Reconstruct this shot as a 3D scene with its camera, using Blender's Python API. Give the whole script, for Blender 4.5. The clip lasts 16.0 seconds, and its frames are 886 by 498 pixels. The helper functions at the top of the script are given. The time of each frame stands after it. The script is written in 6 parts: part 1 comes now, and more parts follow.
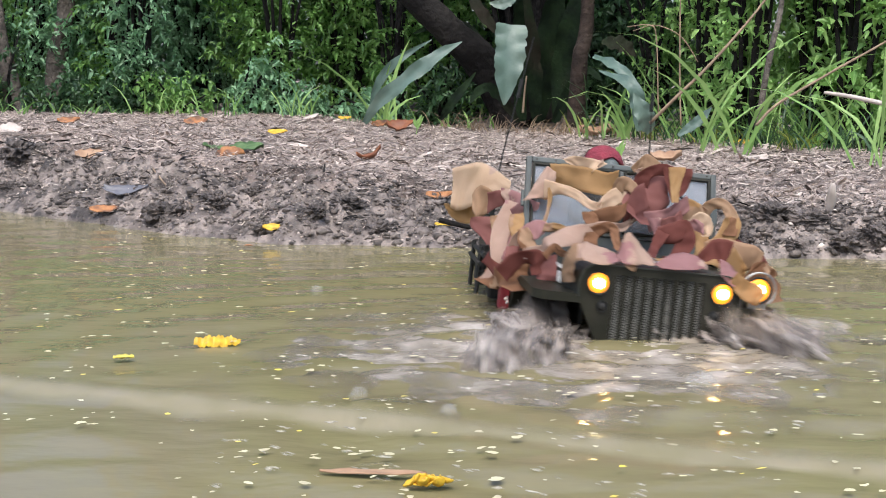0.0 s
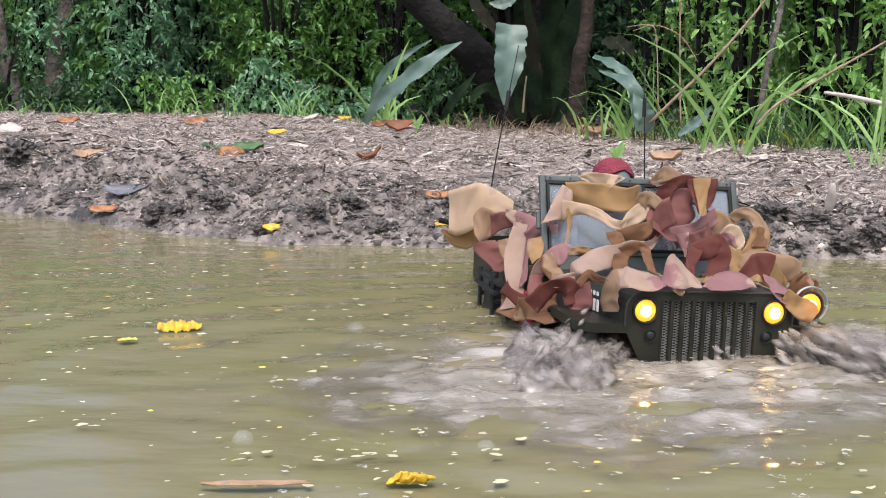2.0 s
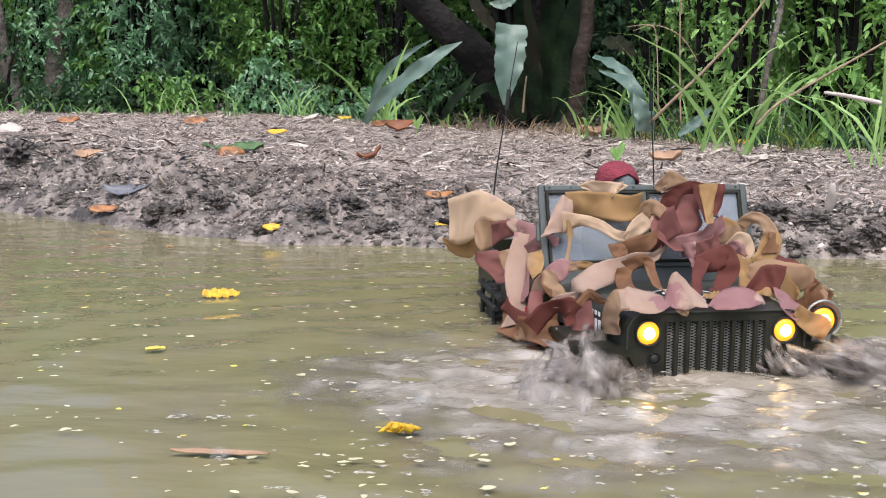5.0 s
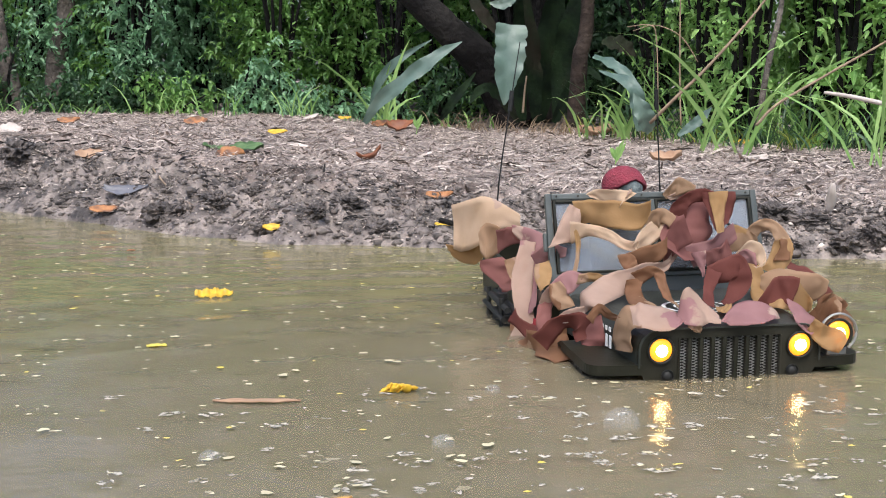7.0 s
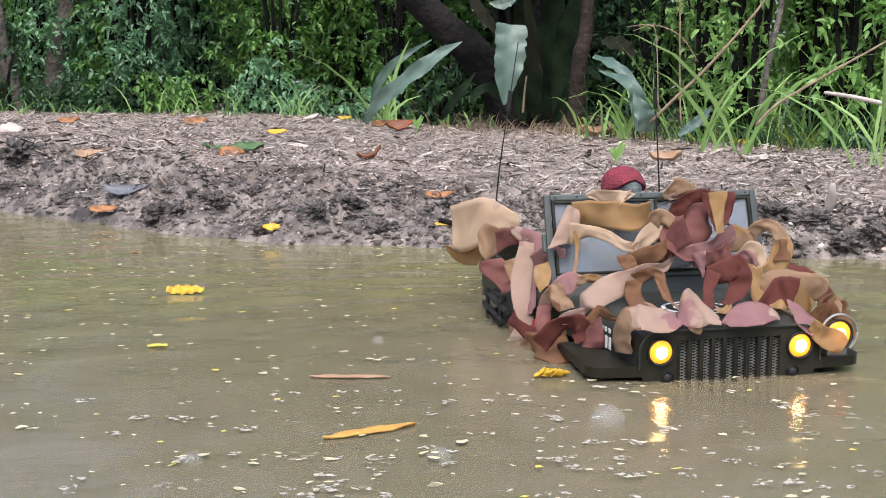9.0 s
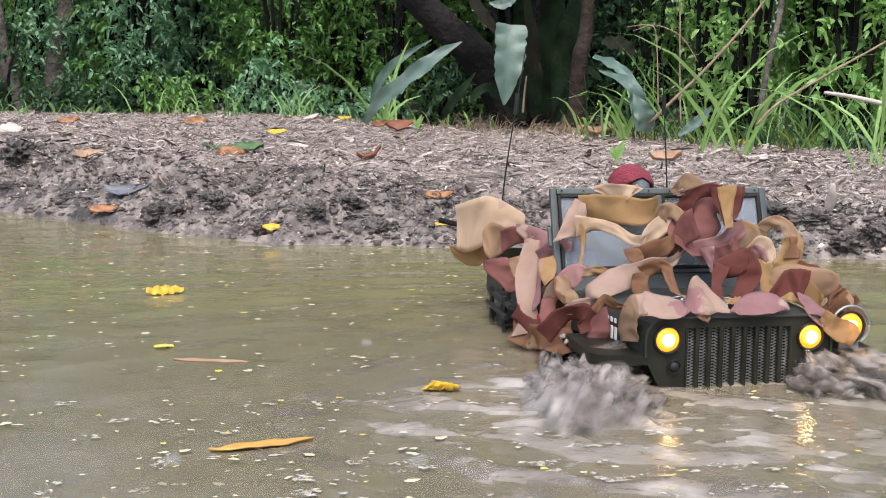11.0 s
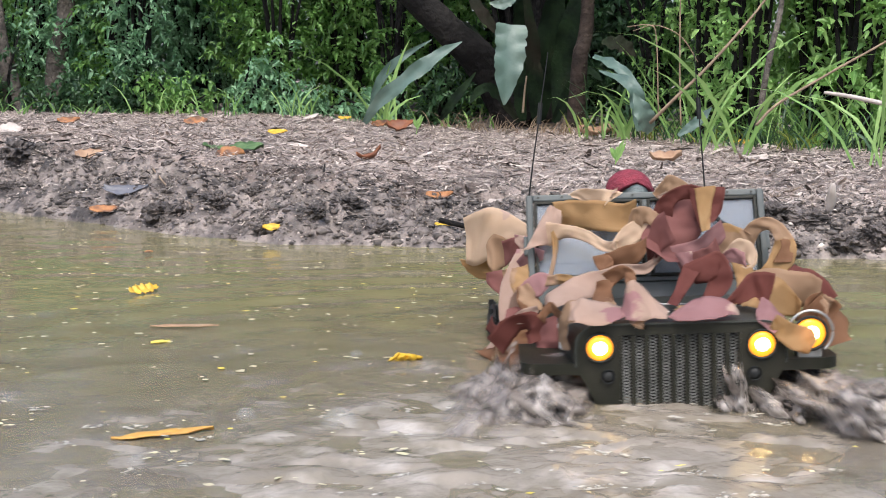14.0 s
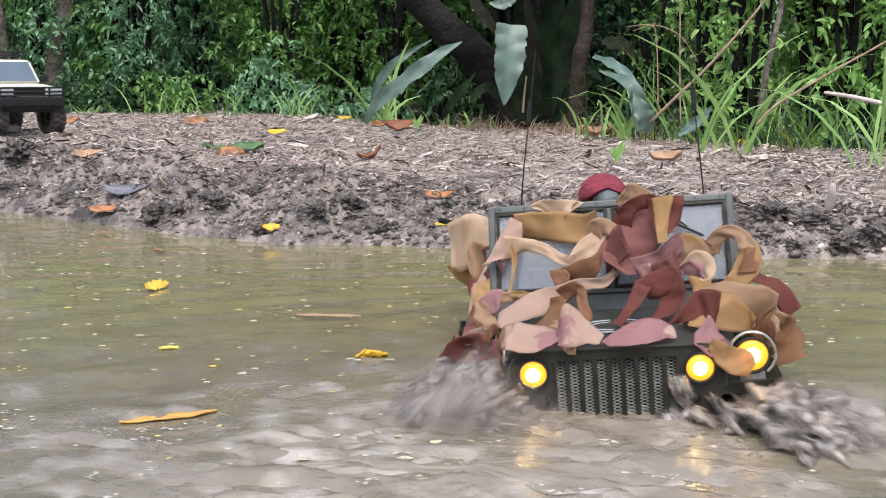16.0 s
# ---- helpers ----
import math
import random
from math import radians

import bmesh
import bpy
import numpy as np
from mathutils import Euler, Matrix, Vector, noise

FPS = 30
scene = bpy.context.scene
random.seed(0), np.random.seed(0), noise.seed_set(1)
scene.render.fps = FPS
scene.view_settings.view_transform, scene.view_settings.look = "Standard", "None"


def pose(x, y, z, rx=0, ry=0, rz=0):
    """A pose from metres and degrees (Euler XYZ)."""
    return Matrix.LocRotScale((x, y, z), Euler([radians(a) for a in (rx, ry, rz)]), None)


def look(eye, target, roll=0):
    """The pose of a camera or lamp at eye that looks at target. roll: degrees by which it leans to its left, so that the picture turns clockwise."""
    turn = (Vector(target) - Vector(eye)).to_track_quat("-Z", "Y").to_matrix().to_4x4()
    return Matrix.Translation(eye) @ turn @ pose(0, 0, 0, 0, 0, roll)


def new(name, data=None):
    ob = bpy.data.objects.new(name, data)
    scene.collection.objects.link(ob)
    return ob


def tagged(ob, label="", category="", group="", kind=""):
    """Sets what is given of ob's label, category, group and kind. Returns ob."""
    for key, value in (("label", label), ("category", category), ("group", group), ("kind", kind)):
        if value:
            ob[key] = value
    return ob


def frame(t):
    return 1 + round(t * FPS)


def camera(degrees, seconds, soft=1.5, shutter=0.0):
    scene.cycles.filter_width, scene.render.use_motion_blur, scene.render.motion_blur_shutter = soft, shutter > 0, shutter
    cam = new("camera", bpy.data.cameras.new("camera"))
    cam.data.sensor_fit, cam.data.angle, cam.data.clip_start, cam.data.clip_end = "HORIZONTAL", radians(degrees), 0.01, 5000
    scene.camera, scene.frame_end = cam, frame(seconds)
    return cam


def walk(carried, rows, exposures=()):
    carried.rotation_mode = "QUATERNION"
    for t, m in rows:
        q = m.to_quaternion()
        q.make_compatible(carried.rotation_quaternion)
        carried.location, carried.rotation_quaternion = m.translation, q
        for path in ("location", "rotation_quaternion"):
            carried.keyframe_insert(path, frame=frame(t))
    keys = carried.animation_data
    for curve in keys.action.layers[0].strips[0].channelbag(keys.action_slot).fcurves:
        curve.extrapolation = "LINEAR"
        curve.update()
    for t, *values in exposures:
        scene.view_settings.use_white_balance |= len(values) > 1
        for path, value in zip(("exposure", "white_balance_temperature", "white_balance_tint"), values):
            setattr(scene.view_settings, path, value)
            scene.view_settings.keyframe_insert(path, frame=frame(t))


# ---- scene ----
cam = camera(41.31, 16.0, soft=1.0, shutter=0.9)
EYE = pose(0, 0, 0.278, 90 - 8.25, 0, 0)
walk(cam, [(0.0, EYE), (16.0, EYE)], [(0.0, 0.95, 6000, 11), (16.0, 0.95, 6000, 11)])

# ---- light ----
world = bpy.data.worlds.new("sky")
scene.world = world
world.use_nodes = True
wt = world.node_tree
sky = wt.nodes.new("ShaderNodeTexSky")
sky.sky_type = "NISHITA"
sky.sun_disc = False
sky.sun_elevation, sky.sun_rotation = radians(58), radians(200)
sky.dust_density, sky.air_density = 4.0, 1.0
wt.links.new(sky.outputs[0], wt.nodes["Background"].inputs[0])
wt.nodes["Background"].inputs[1].default_value = 0.125
sun_data = bpy.data.lights.new("sun", "SUN")
sun_data.energy, sun_data.angle, sun_data.color = 1.5, radians(38), (1.0, 0.95, 0.87)
sun = new("sun", sun_data)
sun.matrix_world = look((0.8, -2.6, 4.6), (0, 0, 0))


# ---- materials ----
def surf(name, c1, c2, scale=20.0, rough=0.7, metal=0.0, bump=0.3, bscale=None, c3=None, island=0.0, thin=0.0, coords="Object", rough2=None, dist=0.01, c3scale=None, c3edge=(0.48, 0.62), clear=0.0, spec=0.5):
    """A surface whose colour wanders between c1 and c2 at one scale, with stains of c3 at a larger one."""
    m = bpy.data.materials.new(name)
    m.use_nodes = True
    nt = m.node_tree
    N, K = nt.nodes, nt.links
    b = N["Principled BSDF"]
    tc = N.new("ShaderNodeTexCoord")
    n1 = N.new("ShaderNodeTexNoise")
    n1.inputs["Scale"].default_value, n1.inputs["Detail"].default_value = scale, 8
    K.new(tc.outputs[coords], n1.inputs["Vector"])
    ramp = N.new("ShaderNodeMapRange")
    ramp.inputs["From Min"].default_value, ramp.inputs["From Max"].default_value = 0.33, 0.67
    K.new(n1.outputs["Fac"], ramp.inputs["Value"])
    fac = ramp.outputs["Result"]
    if island:
        geo = N.new("ShaderNodeNewGeometry")
        mixf = N.new("ShaderNodeMix")
        mixf.inputs["Factor"].default_value = island
        K.new(fac, mixf.inputs["A"])
        K.new(geo.outputs["Random Per Island"], mixf.inputs["B"])
        fac = mixf.outputs["Result"]
    mix = N.new("ShaderNodeMix")
    mix.data_type = "RGBA"
    mix.inputs["A"].default_value, mix.inputs["B"].default_value = (*c1, 1), (*c2, 1)
    K.new(fac, mix.inputs["Factor"])
    col = mix.outputs["Result"]
    if c3:
        n2 = N.new("ShaderNodeTexNoise")
        n2.inputs["Scale"].default_value, n2.inputs["Detail"].default_value = c3scale or scale * 0.21, 6
        K.new(tc.outputs[coords], n2.inputs["Vector"])
        r2 = N.new("ShaderNodeMapRange")
        r2.inputs["From Min"].default_value, r2.inputs["From Max"].default_value = c3edge
        K.new(n2.outputs["Fac"], r2.inputs["Value"])
        mix2 = N.new("ShaderNodeMix")
        mix2.data_type = "RGBA"
        mix2.inputs["B"].default_value = (*c3, 1)
        K.new(col, mix2.inputs["A"])
        K.new(r2.outputs["Result"], mix2.inputs["Factor"])
        col = mix2.outputs["Result"]
    K.new(col, b.inputs["Base Color"])
    b.inputs["Roughness"].default_value, b.inputs["Metallic"].default_value = rough, metal
    b.inputs["Transmission Weight"].default_value, b.inputs["Specular IOR Level"].default_value = clear, spec
    if rough2 is not None:
        rr = N.new("ShaderNodeMapRange")
        rr.inputs["To Min"].default_value, rr.inputs["To Max"].default_value = rough, rough2
        rr.inputs["From Min"].default_value, rr.inputs["From Max"].default_value = 0.35, 0.65
        K.new(n1.outputs["Fac"], rr.inputs["Value"])
        K.new(rr.outputs["Result"], b.inputs["Roughness"])
    if bump:
        n3 = N.new("ShaderNodeTexNoise")
        n3.inputs["Scale"].default_value, n3.inputs["Detail"].default_value = bscale or scale * 3, 6
        K.new(tc.outputs[coords], n3.inputs["Vector"])
        bp = N.new("ShaderNodeBump")
        bp.inputs["Strength"].default_value, bp.inputs["Distance"].default_value = bump, dist
        K.new(n3.outputs["Fac"], bp.inputs["Height"])
        K.new(bp.outputs["Normal"], b.inputs["Normal"])
    if thin:
        tr = N.new("ShaderNodeBsdfTranslucent")
        K.new(col, tr.inputs["Color"])
        ms = N.new("ShaderNodeMixShader")
        ms.inputs[0].default_value = thin
        K.new(b.outputs[0], ms.inputs[1])
        K.new(tr.outputs[0], ms.inputs[2])
        K.new(ms.outputs[0], N["Material Output"].inputs["Surface"])
    return m


def glow(name, color, strength):
    m = bpy.data.materials.new(name)
    m.use_nodes = True
    b = m.node_tree.nodes["Principled BSDF"]
    b.inputs["Base Color"].default_value = (*color, 1)
    b.inputs["Emission Color"].default_value = (*color, 1)
    b.inputs["Emission Strength"].default_value = strength
    b.inputs["Roughness"].default_value = 0.2
    return m


def water_material():
    """Silty pond water: opaque mud colour under a clear rippled surface."""
    m = bpy.data.materials.new("muddy_water")
    m.use_nodes = True
    nt = m.node_tree
    N, K = nt.nodes, nt.links
    b = N["Principled BSDF"]
    tc = N.new("ShaderNodeTexCoord")
    n1 = N.new("ShaderNodeTexNoise")
    n1.inputs["Scale"].default_value, n1.inputs["Detail"].default_value, n1.inputs["Distortion"].default_value = 3.2, 5, 1.2
    K.new(tc.outputs["Object"], n1.inputs["Vector"])
    r = N.new("ShaderNodeMapRange")
    r.inputs["From Min"].default_value, r.inputs["From Max"].default_value = 0.35, 0.65
    K.new(n1.outputs["Fac"], r.inputs["Value"])
    mix = N.new("ShaderNodeMix")
    mix.data_type = "RGBA"
    mix.inputs["A"].default_value, mix.inputs["B"].default_value = (0.205, 0.182, 0.088, 1), (0.205, 0.176, 0.100, 1)
    K.new(r.outputs["Result"], mix.inputs["Factor"])
    K.new(mix.outputs["Result"], b.inputs["Base Color"])
    b.inputs["Roughness"].default_value = 0.05
    b.inputs["IOR"].default_value = 1.333
    mp = N.new("ShaderNodeMapping")
    mp.inputs["Scale"].default_value = (0.42, 1.0, 1.0)
    K.new(tc.outputs["Object"], mp.inputs["Vector"])
    n2 = N.new("ShaderNodeTexNoise")
    n2.inputs["Scale"].default_value, n2.inputs["Detail"].default_value = 16, 4
    n3 = N.new("ShaderNodeTexNoise")
    n3.inputs["Scale"].default_value, n3.inputs["Detail"].default_value = 55, 3
    K.new(mp.outputs[0], n2.inputs["Vector"])
    K.new(mp.outputs[0], n3.inputs["Vector"])
    b1, b2 = N.new("ShaderNodeBump"), N.new("ShaderNodeBump")
    b1.inputs["Strength"].default_value, b1.inputs["Distance"].default_value = 0.5, 0.0048
    b2.inputs["Strength"].default_value, b2.inputs["Distance"].default_value = 0.30, 0.0013
    K.new(n2.outputs["Fac"], b1.inputs["Height"])
    K.new(n3.outputs["Fac"], b2.inputs["Height"])
    K.new(b1.outputs[0], b2.inputs["Normal"])
    K.new(b2.outputs[0], b.inputs["Normal"])
    return m


def glass_material():
    m = bpy.data.materials.new("windscreen_glass")
    m.use_nodes = True
    b = m.node_tree.nodes["Principled BSDF"]
    b.inputs["Base Color"].default_value = (0.42, 0.455, 0.49, 1)
    b.inputs["Transmission Weight"].default_value = 0.66
    b.inputs["Roughness"].default_value = 0.08
    b.inputs["IOR"].default_value = 1.45
    return m


M_GROUND = surf("forest_soil", (0.40, 0.325, 0.275), (0.17, 0.135, 0.113), 26, 0.85, 0, 0.8, 110, c3=(0.105, 0.08, 0.066), dist=0.012)
M_MUD = surf("wet_mud", (0.36, 0.30, 0.255), (0.07, 0.057, 0.049), 30, 0.33, 0, 1.0, 150, c3=(0.045, 0.038, 0.034), c3scale=13, c3edge=(0.50, 0.66), rough2=0.75, dist=0.006)
M_CLOD = surf("clod_mud", (0.27, 0.225, 0.19), (0.028, 0.024, 0.021), 60, 0.45, 0, 1.0, 260, rough2=0.9, island=0.5, dist=0.004)
M_LUMP = surf("lump_mud", (0.17, 0.14, 0.12), (0.025, 0.021, 0.018), 55, 0.4, 0, 1.0, 150, rough2=0.85, dist=0.008)
M_WATER = water_material()
M_OLIVE = surf("olive_paint", (0.021, 0.0205, 0.012), (0.012, 0.012, 0.0075), 30, 0.42, 0, 0.15, 300, c3=(0.036, 0.033, 0.023), dist=0.002, spec=0.22)
M_FRAME = surf("grey_green_paint", (0.075, 0.086, 0.078), (0.05, 0.058, 0.052), 30, 0.4, 0, 0.08, 300, c3=(0.09, 0.092, 0.078), dist=0.002)
M_BONNET = surf("bonnet_paint", (0.038, 0.042, 0.034), (0.024, 0.027, 0.021), 30, 0.4, 0, 0.1, 300, c3=(0.055, 0.055, 0.045), dist=0.002, spec=0.3)
M_BLACK = surf("black_plastic", (0.014, 0.015, 0.014), (0.024, 0.024, 0.022), 60, 0.5, 0, 0.1, dist=0.002, spec=0.22)
M_RUBBER = surf("muddy_rubber", (0.02, 0.019, 0.018), (0.075, 0.058, 0.045), 50, 0.6, 0, 0.3, dist=0.003)
M_STEEL = surf("mesh_steel", (0.34, 0.34, 0.32), (0.18, 0.18, 0.165), 60, 0.4, 0.6, 0)
M_GLASS = glass_material()
M_LENS = glow("headlamp_lens", (1.0, 0.32, 0.015), 0.8)
M_BULB = glow("headlamp_bulb", (1.0, 0.70, 0.26), 16.0)
M_BUBBLE = surf("bubble_film", (0.8, 0.8, 0.78), (0.7, 0.7, 0.66), 40, 0.05, 0, 0)
M_BUBBLE.node_tree.nodes["Principled BSDF"].inputs["Alpha"].default_value = 0.10
M_WHITE = surf("white_marking", (0.75, 0.75, 0.72), (0.6, 0.6, 0.56), 80, 0.6, 0, 0)
M_RED = surf("red_paint", (0.35, 0.03, 0.04), (0.25, 0.025, 0.03), 60, 0.5, 0, 0.1)
CLOTH = {
    "cream": ((0.72, 0.55, 0.39), (0.66, 0.49, 0.33)),
    "ochre": ((0.50, 0.315, 0.145), (0.43, 0.26, 0.11)),
    "sand": ((0.47, 0.31, 0.19), (0.39, 0.25, 0.145)),
    "blush": ((0.57, 0.41, 0.32), (0.48, 0.335, 0.25)),
    "brown": ((0.30, 0.155, 0.082), (0.24, 0.12, 0.06)),
    "mauve": ((0.43, 0.235, 0.225), (0.35, 0.18, 0.17)),
    "rose": ((0.33, 0.145, 0.125), (0.27, 0.11, 0.095)),
    "maroon": ((0.205, 0.068, 0.052), (0.165, 0.052, 0.04)),
}
PAIR = {"cream": "blush", "ochre": "sand", "sand": "blush", "blush": "mauve", "brown": "sand", "mauve": "blush", "rose": "maroon", "maroon": "brown"}
M_CLOTH = {k: surf("camouflage_" + k, v[0], v[1], 26, 0.8, 0, 0.25, 700, c3=CLOTH[PAIR[k]][0], c3scale=13, c3edge=(0.585, 0.6), thin=0.45, dist=0.001, spec=0.3) for k, v in CLOTH.items()}
LEAF = {
    # dark leaf tone, lowered to take in the shade deep in the wood
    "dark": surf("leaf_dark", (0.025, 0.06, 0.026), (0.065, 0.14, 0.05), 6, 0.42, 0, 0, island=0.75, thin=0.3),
    "mid": surf("leaf_mid", (0.075, 0.18, 0.038), (0.25, 0.44, 0.11), 6, 0.42, 0, 0, island=0.75, thin=0.35),
    "blue": surf("leaf_blue_green", (0.08, 0.19, 0.085), (0.30, 0.50, 0.27), 6, 0.4, 0, 0, island=0.75, thin=0.25),
    "bright": surf("leaf_bright", (0.18, 0.36, 0.085), (0.42, 0.62, 0.20), 6, 0.45, 0, 0, island=0.7, thin=0.4),
    "yellow": surf("leaf_yellow_green", (0.16, 0.24, 0.035), (0.34, 0.36, 0.06), 6, 0.45, 0, 0, island=0.7, thin=0.4),
}
M_FERN = surf("fern_blade", (0.135, 0.205, 0.165), (0.085, 0.14, 0.11), 14, 0.38, 0, 0.2, 60, c3=(0.17, 0.23, 0.18), thin=0.2)
# dark green blades, blackened further: canopy shade is put into this colour
M_FERN_DARK_SHADED = surf("fern_blade_dark_shaded", (0.015, 0.030, 0.011), (0.005, 0.010, 0.006), 14, 0.85, 0, 0.5, 60, c3=(0.02, 0.017, 0.011), thin=0.1, spec=0.15)
M_BARK = surf("bark", (0.15, 0.125, 0.10), (0.06, 0.05, 0.04), 14, 0.9, 0, 1.0, 40, c3=(0.11, 0.10, 0.085), dist=0.02)
# dark bark, its colour lowered again to hold the shade under the canopy
M_BARK_DARK_SHADED = surf("bark_dark_shaded", (0.013, 0.0115, 0.0105), (0.005, 0.0045, 0.004), 14, 0.9, 0, 1.0, 40, c3=(0.026, 0.023, 0.02), dist=0.02, spec=0.2)
M_BARK_BROWN = surf("bark_brown", (0.04, 0.028, 0.021), (0.014, 0.010, 0.008), 14, 0.9, 0, 1.0, 40, c3=(0.06, 0.047, 0.037), dist=0.015, spec=0.2)
M_STICK = surf("dry_stick", (0.34, 0.25, 0.16), (0.2, 0.14, 0.09), 30, 0.8, 0, 0.5, dist=0.003)
M_GREYSTICK = surf("grey_stick", (0.17, 0.14, 0.115), (0.08, 0.065, 0.055), 30, 0.8, 0, 0.5, dist=0.003)
M_CHIP = surf("litter_chips", (0.47, 0.39, 0.325), (0.13, 0.10, 0.083), 60, 0.75, 0, 0.3, island=0.85, dist=0.002)
M_PALECHIP = surf("pale_chips", (0.66, 0.57, 0.485), (0.36, 0.295, 0.245), 60, 0.7, 0, 0.2, island=0.85, dist=0.002)
M_FLECK = surf("pale_fleck", (0.66, 0.61, 0.38), (0.45, 0.40, 0.25), 60, 0.5, 0, 0, island=0.8)
M_FLECKY = surf("yellow_fleck", (0.72, 0.58, 0.07), (0.6, 0.5, 0.1), 60, 0.5, 0, 0, island=0.8)
M_YLEAF = surf("yellow_leaf", (0.74, 0.48, 0.03), (0.50, 0.29, 0.02), 120, 0.5, 0, 0.2, dist=0.002)
M_OLEAF = surf("orange_leaf", (0.44, 0.20, 0.07), (0.24, 0.095, 0.035), 60, 0.6, 0, 0.5, c3=(0.13, 0.065, 0.035), c3scale=38, dist=0.003)
M_TLEAF = surf("tan_leaf", (0.42, 0.27, 0.16), (0.28, 0.16, 0.09), 30, 0.6, 0, 0.3, dist=0.003)
M_RLEAF = surf("russet_leaf", (0.22, 0.08, 0.03), (0.15, 0.05, 0.02), 30, 0.55, 0, 0.3, dist=0.003)
M_GLEAF = surf("green_leaf", (0.10, 0.17, 0.06), (0.05, 0.10, 0.03), 30, 0.5, 0, 0.2, dist=0.003)
M_BLEAF = surf("grey_leaf", (0.17, 0.17, 0.185), (0.10, 0.10, 0.11), 30, 0.4, 0, 0.2, dist=0.003)
M_PALE = surf("pale_leaf", (0.55, 0.48, 0.42), (0.42, 0.36, 0.31), 30, 0.6, 0, 0.2, dist=0.003)
M_SPLASH = surf("churned_mud", (0.36, 0.31, 0.265), (0.135, 0.11, 0.092), 30, 0.14, 0, 0.25, 120, c3=(0.50, 0.45, 0.40), c3scale=24, c3edge=(0.53, 0.75), rough2=0.3, dist=0.003)


def spray_material():
    """A torn sheet of muddy water: streaks of light and dark with gaps between."""
    m = surf("spray_sheet", (0.54, 0.48, 0.42), (0.20, 0.168, 0.145), 20, 0.2, 0, 0, rough2=0.4)
    nt = m.node_tree
    N, K = nt.nodes, nt.links
    tc = N.new("ShaderNodeTexCoord")
    mp = N.new("ShaderNodeMapping")
    mp.inputs["Scale"].default_value = (24, 44, 40)
    n = N.new("ShaderNodeTexNoise")
    n.inputs["Scale"].default_value, n.inputs["Detail"].default_value, n.inputs["Distortion"].default_value = 1.0, 4, 0.6
    r = N.new("ShaderNodeMapRange")
    r.inputs["From Min"].default_value, r.inputs["From Max"].default_value = 0.42, 0.74
    r.inputs["To Max"].default_value = 0.75
    K.new(tc.outputs["Object"], mp.inputs["Vector"])
    K.new(mp.outputs[0], n.inputs["Vector"])
    K.new(n.outputs["Fac"], r.inputs["Value"])
    K.new(r.outputs["Result"], N["Principled BSDF"].inputs["Alpha"])
    for node in N:
        if node.type == "TEX_NOISE" and node != n:
            K.new(mp.outputs[0], node.inputs["Vector"])
            node.inputs["Scale"].default_value = 0.6
    return m


M_SHEET = spray_material()


def tear(m, scale, lo, hi):
    """Lets a material break up into holes and rags."""
    N, K = m.node_tree.nodes, m.node_tree.links
    tc, n, r = N.new("ShaderNodeTexCoord"), N.new("ShaderNodeTexNoise"), N.new("ShaderNodeMapRange")
    n.inputs["Scale"].default_value, n.inputs["Detail"].default_value = scale, 5
    r.inputs["From Min"].default_value, r.inputs["From Max"].default_value = lo, hi
    K.new(tc.outputs["Object"], n.inputs["Vector"])
    K.new(n.outputs["Fac"], r.inputs["Value"])
    K.new(r.outputs["Result"], N["Principled BSDF"].inputs["Alpha"])


tear(M_SPLASH, 70, 0.33, 0.58)


def silt_material(name, c1, c2, c3, rx, ry, most, rough, bump=0.8):
    """Stirred water, thick with silt in the middle and thinning out in wisps towards its rim."""
    m = surf(name, c1, c2, 9, rough, 0, bump, 60, c3=c3, c3scale=20, c3edge=(0.50, 0.68), rough2=rough + 0.12, dist=0.005)
    N, K = m.node_tree.nodes, m.node_tree.links
    tc, mp = N.new("ShaderNodeTexCoord"), N.new("ShaderNodeMapping")
    mp.inputs["Scale"].default_value = (1 / rx, 1 / ry, 0)
    K.new(tc.outputs["Object"], mp.inputs["Vector"])
    ln = N.new("ShaderNodeVectorMath")
    ln.operation = "LENGTH"
    K.new(mp.outputs[0], ln.inputs[0])
    n = N.new("ShaderNodeTexNoise")
    n.inputs["Scale"].default_value, n.inputs["Detail"].default_value, n.inputs["Distortion"].default_value = 7, 5, 1.5
    K.new(tc.outputs["Object"], n.inputs["Vector"])
    add = N.new("ShaderNodeMath")
    add.operation = "MULTIPLY_ADD"
    add.inputs[1].default_value = 1.1
    K.new(n.outputs["Fac"], add.inputs[0])
    K.new(ln.outputs["Value"], add.inputs[2])
    r = N.new("ShaderNodeMapRange")
    r.interpolation_type = "SMOOTHSTEP"
    r.inputs["From Min"].default_value, r.inputs["From Max"].default_value = 1.45, 0.85
    r.inputs["To Max"].default_value = most
    K.new(add.outputs[0], r.inputs["Value"])
    K.new(r.outputs["Result"], N["Principled BSDF"].inputs["Alpha"])
    return m


M_CHURN = silt_material("churned_water", (0.29, 0.25, 0.20), (0.215, 0.182, 0.13), (0.45, 0.40, 0.34), 0.46, 0.34, 1.0, 0.07)
M_WASH = silt_material("wash_water", (0.29, 0.25, 0.195), (0.225, 0.19, 0.135), (0.42, 0.375, 0.31), 0.72, 0.5, 0.85, 0.09, 0.6)
M_SILT = silt_material("silt_water", (0.262, 0.222, 0.146), (0.232, 0.196, 0.120), (0.285, 0.243, 0.168), 1.25, 0.75, 0.6, 0.05, 0.25)
M_SWELL = surf("frothy_water", (0.27, 0.235, 0.145), (0.215, 0.19, 0.10), 18, 0.08, 0, 0.4, 70, rough2=0.25, dist=0.004)


